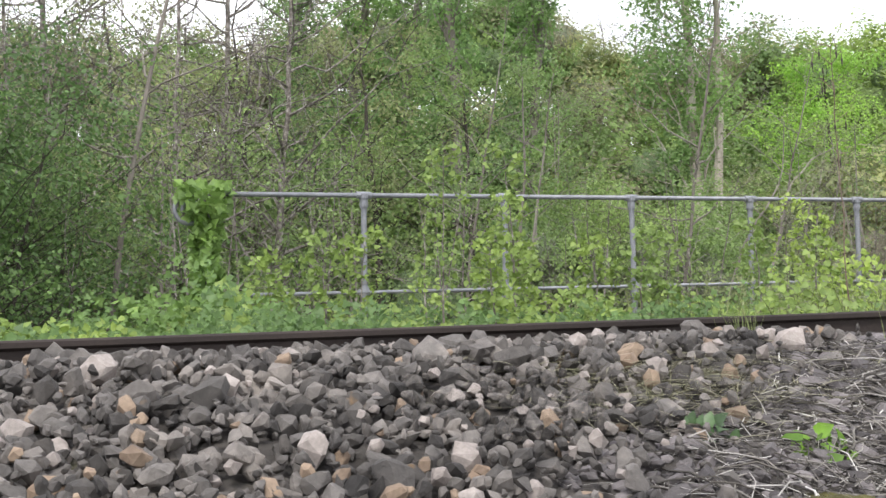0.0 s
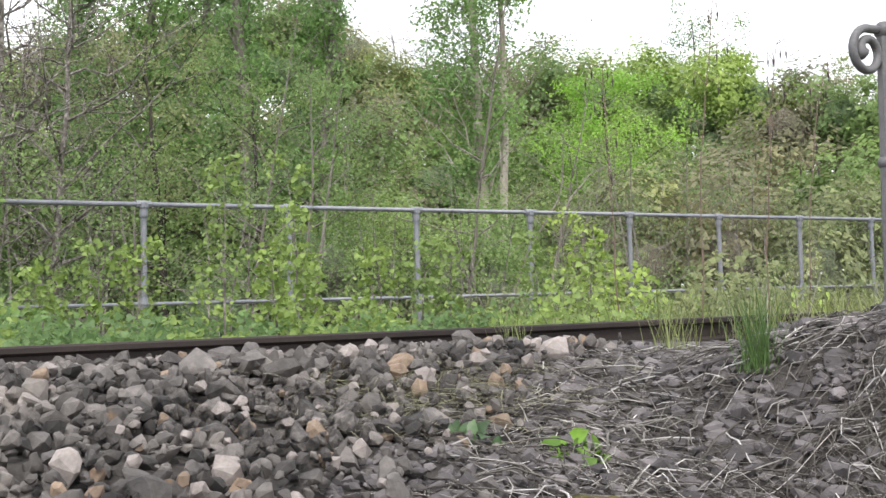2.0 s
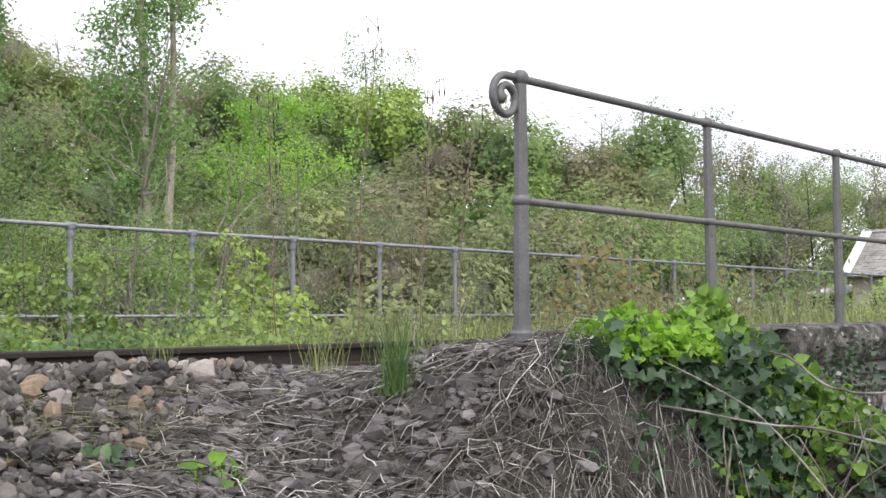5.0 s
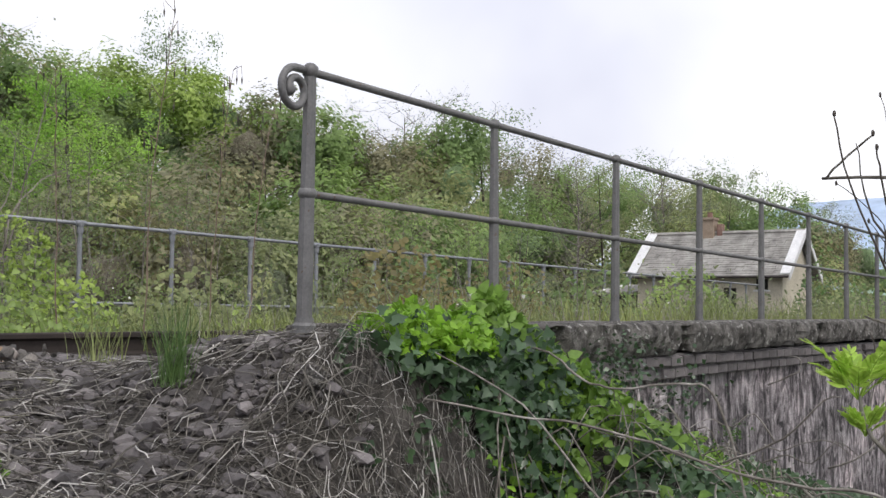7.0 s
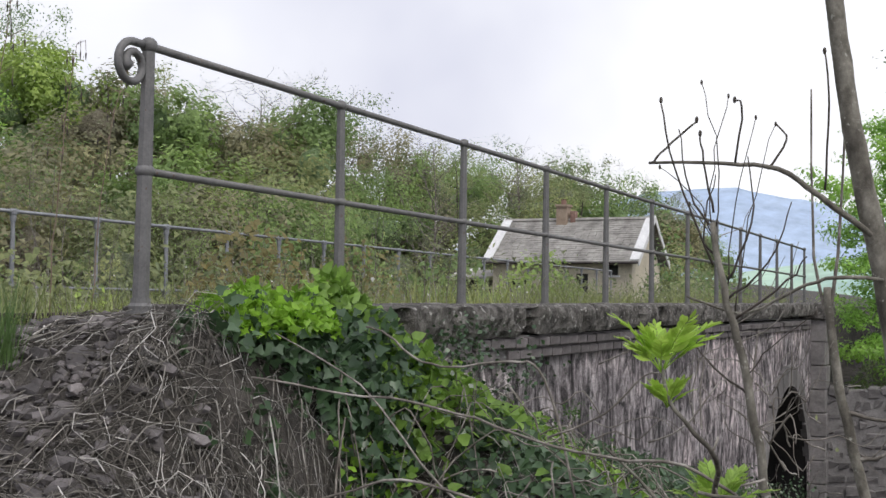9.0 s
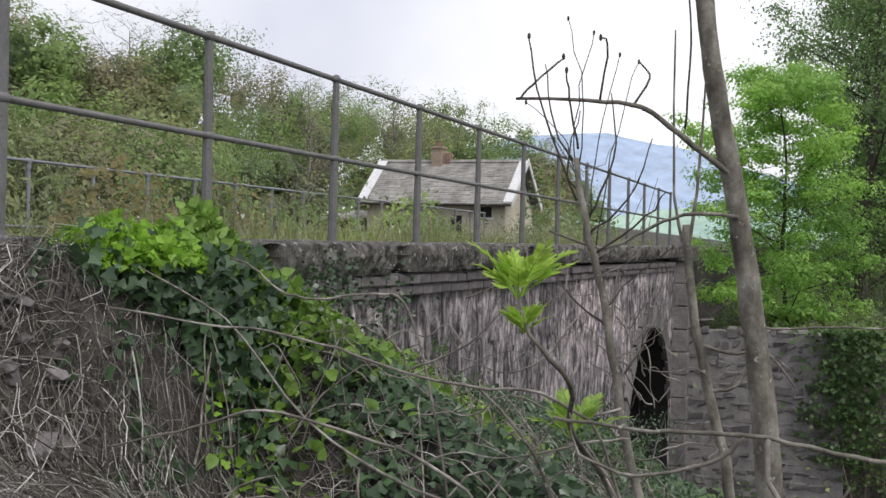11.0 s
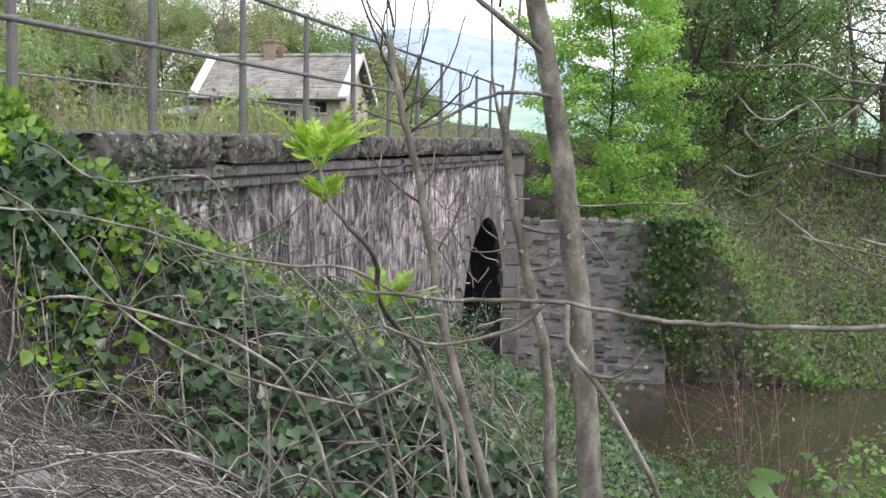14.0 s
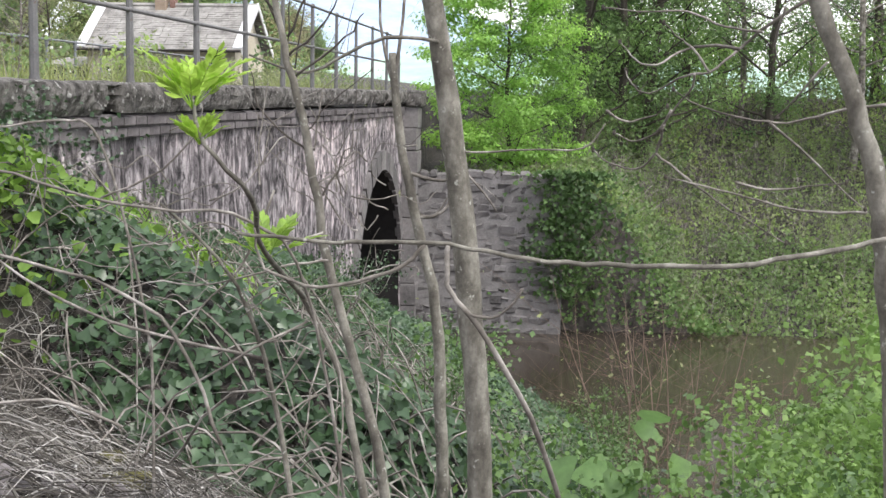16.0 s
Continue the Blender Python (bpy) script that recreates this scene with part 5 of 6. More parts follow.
def leafy_clump(name, label, x, y, n, size, leaf, radius, height, seed, shape=LEAF_BROAD, category="plant"):
    r = np.random.default_rng(seed)
    a, d = r.uniform(0, 6.28, n), radius * np.sqrt(r.random(n))
    p = np.stack([x + d * np.cos(a), y + d * np.sin(a), np.zeros(n)], 1)
    p[:, 2] = [ground_z(q[0], q[1]) for q in p]
    p[:, 2] += height * r.random(n) * np.clip(1.15 - (d / radius) ** 2, 0.1, 1)
    plant = thing(name, label, category)
    child("leaves", leaf_mesh("leaves", p, size * r.uniform(0.6, 1.25, n), leaf, r, shape, 0.55, (-0.35, -0.45, 0.8)), plant)
    g = Geo()
    for _ in range(max(5, n // 25)):
        i = r.integers(n)
        foot = Vector((x + r.normal() * radius * 0.2, y + r.normal() * radius * 0.2, ground_z(x, y) - 0.02))
        g.tube([foot, foot.lerp(Vector(p[i]), 0.5) + Vector((0, 0, 0.03)), Vector(p[i])], [0.005, 0.004, 0.002], 3)
    part("stems", g, M_TWIG, plant)
    return plant


leafy_clump("weed_plant", "small bright green weed in the gravel", -1.33, 0.24, 26, 0.055, L_LIME, 0.10, 0.07, 5, LEAF_BROAD)
leafy_clump("weed_plant", "small green weed in the gravel", -1.62, 0.42, 22, 0.05, L_IVY, 0.09, 0.06, 6, LEAF_BROAD)
for i, (mx, my, mr) in enumerate(((-1.55, -0.05, 0.12), (-1.35, -0.22, 0.15), (-1.9, -0.1, 0.08), (-0.5, -0.75, 0.12), (-0.15, -1.6, 0.18), (-0.6, -1.9, 0.15), (-1.0, -1.1, 0.1))):
    r = random.Random(i)
    g = Geo()
    for _ in range(14):
        a, d = r.uniform(0, 6.28), mr * math.sqrt(r.random())
        g.ball((d * math.cos(a), d * math.sin(a), 0.0), r.uniform(0.03, 0.055), 4, 7, 0.55)
    ob = solid("moss_cushion", g, M_MOSS, "olive brown moss cushion on the stony bank", "moss", group="moss cushions", smooth=True)
    ob.location = (mx, my, ground_z(mx, my) + 0.004)

# green strip between the rail and the far railing
strip = lambda x, y: nr.random() < (0.95 if x < 2.2 else 0.3) * (0.45 + 0.55 * smooth01(2.3, 3.4, y)) and noise.noise(Vector((x * 1.3, y * 0.9, 17))) > -0.1
pts = on_ground(15000, -4.5, 4.5, 2.65, 8.3, strip, (0.0, 1.0))
for p in pts:
    gz = ground_z(p[0], p[1])
    hgt = 0.03 + 0.75 * max(0, noise.noise(Vector((p[0] * 1.5, p[1] * 1.0, 7))) + 0.1) * smooth01(2.4, 4.5, p[1])
    p[2] = gz + (p[2] - gz) * hgt
dk = np.array([noise.noise(Vector((p[0] * 1.3, p[1], 2))) > (-0.05 + 0.22 * p[0] * 0.4) for p in pts])
stuff("ground_creeper", leaf_mesh("ground_creeper", pts[~dk], nr.uniform(0.035, 0.075, (~dk).sum()), L_MAPLE, nr, LEAF_BROAD, 0.55, (-0.2, -0.6, 0.75)), "yellow-green creeper and seedlings beside the track", "creeper")
stuff("ground_ivy", leaf_mesh("ground_ivy", pts[dk], nr.uniform(0.03, 0.065, dk.sum()), L_HAW, nr, LEAF_IVY, 0.55, (-0.2, -0.6, 0.75)), "green ivy carpet beside the track", "ivy")
# grass and weeds on the disused deck
pts = on_ground(9000, 1.0, 30, 0.3, 9.0, lambda x, y: nr.random() < 0.25 + 0.75 * smooth01(1.5, 5, x) and not 2.15 < y < 2.45)
stuff("deck_grass", blade_mesh("deck_grass", pts, nr.uniform(0.15, 0.5, len(pts)), L_GRASS, nr, 0.012, 0.5, 0.5, 3), "rank grass on the disused bridge deck", "grass")
pts = on_ground(17000, 2.2, 30, 0.4, 9.4, lambda x, y: noise.noise(Vector((x * 0.45, y * 0.7, 1))) > -0.1, (0.0, 1.0))
for p in pts:
    gz = ground_z(p[0], p[1])
    p[2] = gz + (p[2] - gz) * (0.25 + (0.6 + 0.5 * smooth01(4, 8, p[0])) * max(0, noise.noise(Vector((p[0] * 0.45, p[1] * 0.7, 1))) + 0.12))
stuff("deck_weeds", leaf_mesh("deck_weeds", pts, nr.uniform(0.04, 0.09, len(pts)), L_DULL, nr, LEAF_LONG, 0.2), "tall mixed weeds on the disused bridge deck", "weeds")
pts = on_ground(10000, 1.3, 18.5, 0.1, 2.4, lambda x, y: noise.noise(Vector((x * 1.4, y * 1.4, 6))) > -0.2)
stuff("verge_grass", blade_mesh("verge_grass", pts, nr.uniform(0.15, 0.5, len(pts)), L_GRASS, nr, 0.007, 0.45, 0.4, 3), "yellowish grass fringe behind the coping", "grass")
pts = on_ground(1500, 1.3, 18.5, 0.12, 2.4, lambda x, y: noise.noise(Vector((x * 1.4, y * 1.4, 6))) > -0.1)
stuff("verge_stalks", blade_mesh("verge_stalks", pts, nr.uniform(0.2, 0.6, len(pts)), M_STRAW, nr, 0.005, 0.35, 0.25, 3), "dry pale stalks behind the coping", "dry grass")
pts = on_ground(130, 3, 26, 0.8, 8, lambda x, y: True, (0.3, 0.7))
stuff("weed_flowers", leaf_mesh("weed_flowers", pts, nr.uniform(0.016, 0.036, len(pts)), M_PETAL, nr, LEAF_BROAD, 0.3), "small white weed flowers on the deck", "flowers")
for i, (x, y, rad, hgt, leaf, label) in enumerate(((7.5, 4.6, 0.9, 1.1, L_RUST, "russet bramble bush on the deck"), (9.5, 6.0, 1.0, 1.2, L_RUST, "russet bramble bush on the deck"), (6.0, 6.6, 0.7, 0.8, L_DULL, "dull green bramble bush on the deck"), (12.5, 4.5, 0.9, 1.0, L_HAZEL, "green bramble bush on the deck"), (14.0, 6.8, 1.1, 1.3, L_RUST, "russet bramble bush on the deck"), (18.0, 5.0, 1.0, 1.2, L_MAPLE, "fresh green bush on the deck"), (22.0, 6.5, 1.2, 1.5, L_HAZEL, "green bramble bush on the deck"), (26.0, 4.0, 1.2, 1.0, L_DULL, "dull green bramble bush on the deck"), (5.0, 7.4, 0.6, 0.7, L_MAPLE, "fresh green bush by the railing"), (38, 5.5, 1.6, 1.6, L_HAZEL, "green bush near the house"), (43.6, 8.5, 1.5, 3.6, L_BANK, "dark green bush beside the house gable"), (42, 19.5, 1.2, 1.6, L_RUST, "russet bush near the house"), (40, 11.2, 1.0, 1.0, L_DULL, "dull green bush near the house"))):
    leafy_clump("bramble_bush", label, x, y, 620, 0.085 + 0.002 * x, leaf, rad, hgt, 300 + i, LEAF_DIAMOND, "bush")


def maple_sapling(x, y, height, seed, label="young maple sapling with pale green leaves"):
    r = random.Random(seed)
    nr2 = np.random.default_rng(seed)
    sap = thing("maple_sapling", label, "sapling", "maple saplings")
    stem = wobble([(0, 0, -0.05), (r.uniform(-0.05, 0.05), r.uniform(-0.05, 0.05), height * 0.5), (r.uniform(-0.08, 0.08), r.uniform(-0.08, 0.08), height)], r, 0.008, 5)
    g = Geo().tube(stem, [0.011 * (1 - 0.7 * i / (len(stem) - 1)) for i in range(len(stem))], 5)
    pts, stalks = [], Geo()
    for i in range(3, len(stem)):
        for k in range(3):
            a = r.uniform(0, 6.28)
            e = stem[i] + Vector((math.cos(a) * 0.16, math.sin(a) * 0.16, 0.05)) * r.uniform(0.5, 1.2)
            stalks.tube([stem[i], e], [0.003, 0.0015], 3)
            pts += [e + Vector((r.gauss(0, 0.035), r.gauss(0, 0.035), r.gauss(0, 0.03))) for _ in range(10)]
    part("stem", g, M_TWIG, sap)
    tagged(part("petiole", stalks, M_TWIG, sap), kind="stuff")
    child("leaves", leaf_mesh("leaves", np.array([tuple(p) for p in pts]), nr2.uniform(0.03, 0.065, len(pts)), L_MAPLE, nr2, LEAF_BROAD, 0.5, (-0.3, -0.5, 0.6)), sap)
    sap.matrix_basis = pose(x, y, ground_z(x, y))
    return sap


for i, (x, y, h) in enumerate(((-0.22, 6.2, 1.45), (0.33, 6.0, 1.45), (0.55, 6.5, 1.1), (-1.1, 6.6, 0.75), (-0.7, 6.9, 0.8), (0.0, 5.6, 0.65), (1.2, 6.2, 0.7), (1.5, 5.9, 0.75), (2.2, 6.6, 0.7), (3.9, 7.0, 1.15), (4.4, 7.2, 1.0), (3.4, 6.8, 0.9), (-1.4, 7.2, 0.6), (0.8, 6.9, 0.8), (4.9, 7.6, 0.8))):
    maple_sapling(x, y, h, 500 + i)


# ivy over the end post of the far railing
def build_post_ivy():
    r = np.random.default_rng(3)
    pts = []
    for _ in range(900):
        h = r.random()
        w = 0.13 + 0.15 * math.exp(-((h - 0.93) / 0.14) ** 2) + 0.42 * math.exp(-(h / 0.16) ** 2)
        a = r.uniform(0, 6.28)
        pts.append((-1.81 + w * math.cos(a) * r.random() ** 0.4, 8.22 + w * math.sin(a) * r.random() ** 0.4, -0.22 + 1.42 * h))
    for _ in range(420):
        pts.append((-1.95 + r.normal() * 0.38, 8.0 + r.normal() * 0.35, -0.2 + 0.3 * r.random()))
    ivy = thing("post_ivy", "glossy ivy climbing the end post of the railing", "ivy")
    child("leaves", leaf_mesh("leaves", pts, r.uniform(0.06, 0.12, len(pts)), L_HAW, r, LEAF_IVY, 0.5, (-0.15, -0.85, 0.45)), ivy)
    q = random.Random(3)
    g = Geo()
    for k in range(4):
        line = wobble([(-1.95 + 0.1 * k, 8.15, -0.24), (-1.80, 8.17 + 0.02 * k, 0.4), (-1.83 + 0.02 * k, 8.18, 1.1)], q, 0.02, 5)
        g.tube(line, 0.008, 4)
    part("stems", g, M_TWIG, ivy)


build_post_ivy()


# ---- ivy bank under the bridge wall ----
def ivy_edge(y):
    """Where the ivy begins along the bank: close under the railing end, further out below."""
    if y > -0.56:
        return -0.05 + 3.6 * max(0.0, -0.3 - y)
    return 0.86 - 0.75 * max(0.0, -1.3 - y)


def ivy_zone(x, y):
    return not (x < 1.35 and y > -0.38) and x > ivy_edge(y) - 0.12 + 0.5 * noise.noise(Vector((x * 2.2, y * 2.6, 3))) and noise.noise(Vector((x * 1.6, y * 1.6, 9))) > -0.55


pts = on_ground(25000, -0.3, 10.5, -3.6, -0.28, lambda x, y: ivy_zone(x, y) and nr.random() < (0.3 if 0.9 < x < 3.2 and y > -0.75 - 0.1 * x else 1.0 if x < 2.2 else 0.45), (0.0, 0.17))
stuff("ivy_bank", leaf_mesh("ivy_bank", pts, nr.uniform(0.035, 0.075, len(pts)) * (1 + 0.06 * np.maximum(0, pts[:, 0] - 2)), L_IVY, nr, LEAF_IVY, 0.6, (-0.6, -0.35, 0.7)), "dark glossy ivy covering the slope below the bridge", "ivy")
# fresh creeper over the end of the coping and trailing down
pts = []
for _ in range(3300):
    a, d = nr.uniform(0, 6.28), math.sqrt(nr.random())
    px, py = 0.52 + 0.47 * d * math.cos(a), -0.24 + 0.26 * d * math.sin(a)
    lump = noise.noise(Vector((px * 5, py * 5, 4)))
    if lump < -0.28:
        continue
    pts.append((px, py, -0.09 + (0.16 + 0.12 * lump) * (1 - d ** 2.5) * nr.uniform(0.3, 1.0) + 0.02 * nr.normal()))
for _ in range(260):
    px, py = nr.uniform(0.5, 1.5), nr.uniform(-0.75, -0.4)
    pts.append((px, py, ground_z(px, py) + nr.uniform(0.05, 0.2)))
stuff("fresh_creeper", leaf_mesh("fresh_creeper", pts, nr.uniform(0.03, 0.062, len(pts)) * 0.88, L_LIME, nr, LEAF_IVY, 0.4, (-0.5, -0.5, 0.7)), "bright lime-green creeper mounded over the coping end", "creeper")
pts = []
for _ in range(4400):
    t = nr.random()
    px, py = 0.95 + 2.3 * t + nr.normal() * 0.16, min(-0.3, -0.40 - 0.55 * t + nr.normal() * 0.28)
    if noise.noise(Vector((px * 3, py * 3, 2))) < -0.3:
        continue
    pts.append((px, py, ground_z(px, py) + nr.uniform(0.06, 0.24)))
stuff("trailing_creeper", leaf_mesh("trailing_creeper", pts, nr.uniform(0.04, 0.075, len(pts)), L_TRAIL, nr, LEAF_BROAD, 0.4, (-0.5, -0.5, 0.7)), "mid-green creeper trailing down below the coping", "creeper")
pts = []
for _ in range(700):
    px, py = nr.uniform(-0.02, 1.35), nr.uniform(-0.62, -0.34)
    if px < ivy_edge(py) - 0.15:
        continue
    pts.append((px, py, ground_z(px, py) + nr.uniform(0.0, 0.2)))
for _ in range(1900):                             # ivy hanging over the steep end of the bank
    px, py = nr.uniform(0.02, 1.3), nr.uniform(-0.62, -0.3)
    if noise.noise(Vector((px * 4, py * 4, 8))) < -0.3 or px < ivy_edge(py) - 0.1 + 0.2 * nr.random():
        continue
    low = ground_z(px, -0.75)
    pts.append((px, py - 0.12 * nr.random(), max(ground_z(px, py), low + (-0.05 - low) * nr.random() * (1 - smooth01(-0.4, -0.75, py)))+ 0.03 * nr.random()))
for _ in range(900):
    px, py = nr.uniform(-0.25, 1.0), nr.uniform(-0.75, -0.26)
    if noise.noise(Vector((px * 5, py * 6, 12))) > 0.02:
        pts.append((px, py, ground_z(px, py) + 0.05 * nr.random()))
stuff("creeper_skirt", leaf_mesh("creeper_skirt", pts, nr.uniform(0.04, 0.07, len(pts)), L_IVY, nr, LEAF_IVY, 0.5, (-0.6, -0.6, 0.5)), "dark ivy hanging under the fresh creeper", "ivy")

# bare vines and twigs strewn over the ivy
r = random.Random(15)
g = Geo()
for _ in range(470):
    x, y = r.uniform(-0.5, 5.0), r.uniform(-3.0, -0.4)
    if not ivy_zone(x + 0.5, y):
        continue
    a, ln = r.uniform(0, 6.28), r.uniform(0.25, 0.9)
    d = Vector((math.cos(a), math.sin(a), 0))
    p0 = Vector((x, y, ground_z(x, y) + r.uniform(0.0, 0.12)))
    e = p0 + d * ln
    p2 = Vector((e.x, e.y, ground_z(e.x, min(e.y, -0.4)) + r.uniform(0.02, 0.15)))
    p1 = p0.lerp(p2, 0.5) + Vector((0, 0, r.uniform(0.08, 0.32)))
    line = wobble([p0, p1, p2], r, 0.012, 4)
    w = r.uniform(0.0025, 0.007)
    g.tube(line, [w * (1 - 0.5 * i / (len(line) - 1)) for i in range(len(line))], 4)
stuff("bare_vines", g.mesh("bare_vines", M_TWIG), "bare grey vines looping over the ivy slope", "vines")


# dead stems and fine roots matted over the bank
def build_tangle(name, label, count, x0, x1, y0, y1, mat, seed, thick):
    r = random.Random(seed)
    g = Geo()
    for _ in range(count):
        x, y = r.uniform(x0, x1), r.uniform(y0, y1)
        edge = 0.35 * noise.noise(Vector((x * 2.0, y * 2.0, 6)))
        if x > ivy_edge(y) + 0.25 + edge and r.random() < 0.8:
            continue
        a = r.uniform(0, 6.28)
        ln = r.uniform(0.15, 0.7)
        p, lift = [], r.uniform(0.0, 0.12)
        px, py = x, y
        for k in range(6):
            p.append(Vector((px, min(-0.2, py), ground_z(px, min(-0.2, py)) + 0.006 + lift * math.sin(3.14 * k / 5) + r.uniform(-0.006, 0.016))))
            a += r.gauss(0, 0.55)
            here = ground_z(px, min(-0.2, py))
            gx, gy = (ground_z(px + 0.06, min(-0.2, py)) - here) / 0.06, (here - ground_z(px, min(-0.2, py) - 0.06)) / 0.06
            steep = math.hypot(gx, gy) + 1e-6
            ux, uy = gx / steep, gy / steep
            down = math.sin(a) / math.sqrt(1 + steep * steep)
            px, py = px + (ux * down - uy * math.cos(a)) * ln / 5, py + (uy * down + ux * math.cos(a)) * ln / 5
        w = r.uniform(0.35, 1.0) ** 2 * thick
        g.tube(p, [w, w, w * 0.95, w * 0.85, w * 0.7, w * 0.45], 3)
    stuff(name, g.mesh(name, mat), label, "dead stems")


build_tangle("dead_stems", "pale dead stems matted over the bank", 2300, -1.6, 1.9, -2.4, -0.22, M_STEMS, 71, 0.0026)
build_tangle("fine_roots", "grey-brown roots hanging under the railing end", 2000, -0.7, 1.2, -1.4, -0.2, M_STEMS, 72, 0.0032)

build_tangle("dead_stems", "thin grey dead stems strewn over the lower bank", 1900, -3.0, -0.1, -3.6, -1.2, M_STEMS, 74, 0.0028)

# broken stones and earth lumps under the end post
footing = thing("stone_footing", "broken earthy stones under the end of the railing", "stones")
r = random.Random(73)
for x, y, z, s in ((-0.26, -0.28, -0.22, 0.12), (-0.05, -0.30, -0.20, 0.15), (0.16, -0.32, -0.24, 0.15), (0.02, -0.38, -0.38, 0.10), (0.3, -0.4, -0.4, 0.12)):
    me = stone_mesh(800 + int(1000 * s) + int(100 * x), 0.85)
    me.materials.clear()
    me.materials.append(M_COPING)
    st = child("stone", me, footing)
    st.matrix_basis = pose(x, y, z, r.uniform(-20, 20), r.uniform(-20, 20), r.uniform(0, 360)) @ Matrix.Diagonal((1.9 * s, 1.5 * s, 1.9 * s, 1))


# ---- young ash trees and branches close by ----
def rosette(parent, tip, size, seed, up=(0, 0, 1)):
    """A sprout of fresh pinnate leaves."""
    q = random.Random(seed)
    tip = Vector(tip)
    g = Geo()
    for k in range(11):
        a = k * 2.4 + q.uniform(-0.3, 0.3)
        rise = q.uniform(0.7, 1.3) if k < 6 else q.uniform(1.6, 2.6)
        out = Vector((math.cos(a), math.sin(a), rise)).normalized()
        reach = size * q.uniform(0.85, 1.25)
        flat_out = Vector((math.cos(a), math.sin(a), 0))
        stem = [tip + out * reach * f + flat_out * reach * 0.12 * f * f - Vector((0, 0, 0.14 * reach * f ** 3)) for f in (0, 0.25, 0.5, 0.75, 1.0)]
        g.tube(stem, [0.0014, 0.0012, 0.001, 0.0008, 0.0006], 3)
        side = out.cross(Vector((0, 0, 1))).normalized()
        for j in range(1, 10):
            f = 0.25 + 0.75 * j / 9
            i = min(3, int(f * 4))
            b = stem[i].lerp(stem[i + 1], f * 4 - i)
            along = (stem[i + 1] - stem[i]).normalized()
            for s in (-1, 1) if j < 9 else (0,):
                d = (along * 0.9 + side * 0.62 * s + Vector((0, 0, q.uniform(-0.25, 0.15)))).normalized()
                n = d.cross(side if s == 0 else along).normalized()
                ln = reach * (0.36 - 0.018 * j) * q.uniform(0.85, 1.15)
                w = d.cross(n).normalized() * ln * 0.19
                fold = n * ln * 0.05
                g.add([b, b + d * ln * 0.35 + w + fold, b + d * ln * 0.7 + w * 0.8 + fold, b + d * ln, b + d * ln * 0.7 - w * 0.8 + fold, b + d * ln * 0.35 - w + fold], [(0, 1, 2, 3), (0, 3, 4, 5)])
    part("leaf_sprout", g, L_ASH, parent, "fresh yellow-green leaf sprout")


def stick(parent, name, pts, r0, r1, mat, seed, sides=7, sub=4, wob=0.004):
    q = random.Random(seed)
    if name != "trunk":                           # side growth is slim
        r0, r1, wob = 0.74 * r0, 0.7 * r1, 0.6 * wob
    line = wobble(pts, q, wob, sub)
    n = len(line) - 1
    g = Geo().tube(line, [(r0 + (r1 - r0) * i / n) * (1 + q.uniform(-0.06, 0.06)) for i in range(n + 1)], sides)
    return part(name, g, mat, parent, smooth=True)


ash = thing("ash_tree", "young grey-barked ash tree on the slope, just breaking leaf", "tree")
stick(ash, "trunk", [(-0.24, -2.93, -1.75), (-0.22, -2.89, -1.06), (-0.22, -2.85, -0.59), (-0.22, -2.81, -0.26), (-0.22, -2.75, 0.13), (-0.22, -2.69, 0.42), (-0.21, -2.65, 0.66), (-0.2, -2.61, 1.0), (-0.18, -2.5, 1.9), (-0.1, -2.4, 3.2)], 0.04, 0.021, M_BARK, 1, 10, 4, 0.003)
limb = [(-0.23, -2.74, 0.22), (-0.3, -2.59, 0.34), (-0.3, -2.48, 0.42), (-0.3, -2.33, 0.44), (-0.3, -2.11, 0.45)]
stick(ash, "branch", limb, 0.013, 0.006, M_BARK, 2)
stick(ash, "branch", [(-0.3, -2.12, 0.45), (-0.3, -2.16, 0.49), (-0.3, -2.25, 0.565)], 0.005, 0.004, M_BARK, 3)
stick(ash, "branch", [(-0.22, -2.76, 0.11), (-0.4, -2.65, 0.115), (-0.4, -2.54, 0.08), (-0.4, -2.43, 0.02), (-0.4, -2.35, 0.025), (-0.42, -2.25, 0.06)], 0.008, 0.004, M_BARK, 4)
for i, (a, b, c) in enumerate((((-0.3, -2.2, 0.42), (-0.32, -2.19, 0.2), (-0.34, -2.22, 0.64)), ((-0.3, -2.36, 0.44), (-0.3, -2.38, 0.6), (-0.31, -2.36, 0.62)), ((-0.3, -2.3, 0.30), (-0.3, -2.27, 0.45), (-0.3, -2.26, 0.53)), ((-0.3, -2.45, 0.42), (-0.29, -2.5, 0.50), (-0.28, -2.47, 0.55)), ((-0.26, -2.6, 0.36), (-0.26, -2.61, 0.6), (-0.27, -2.6, 0.75)))):
    stick(ash, "twig", [a, b, c] if i else [(-0.3, -2.3, 0.15), (-0.31, -2.19, 0.42), (-0.32, -2.15, 0.62)], 0.005, 0.0035, M_DARKBARK, 10 + i, 5)
for i, (x, y, z) in enumerate(((-0.3, -2.25, 0.57), (-0.32, -2.15, 0.63), (-0.31, -2.36, 0.62), (-0.3, -2.26, 0.53), (-0.27, -2.6, 0.75))):
    part("bud", Geo().ball((x, y, z), 0.0055, 4, 6, 1.9), M_DARKBARK, ash)

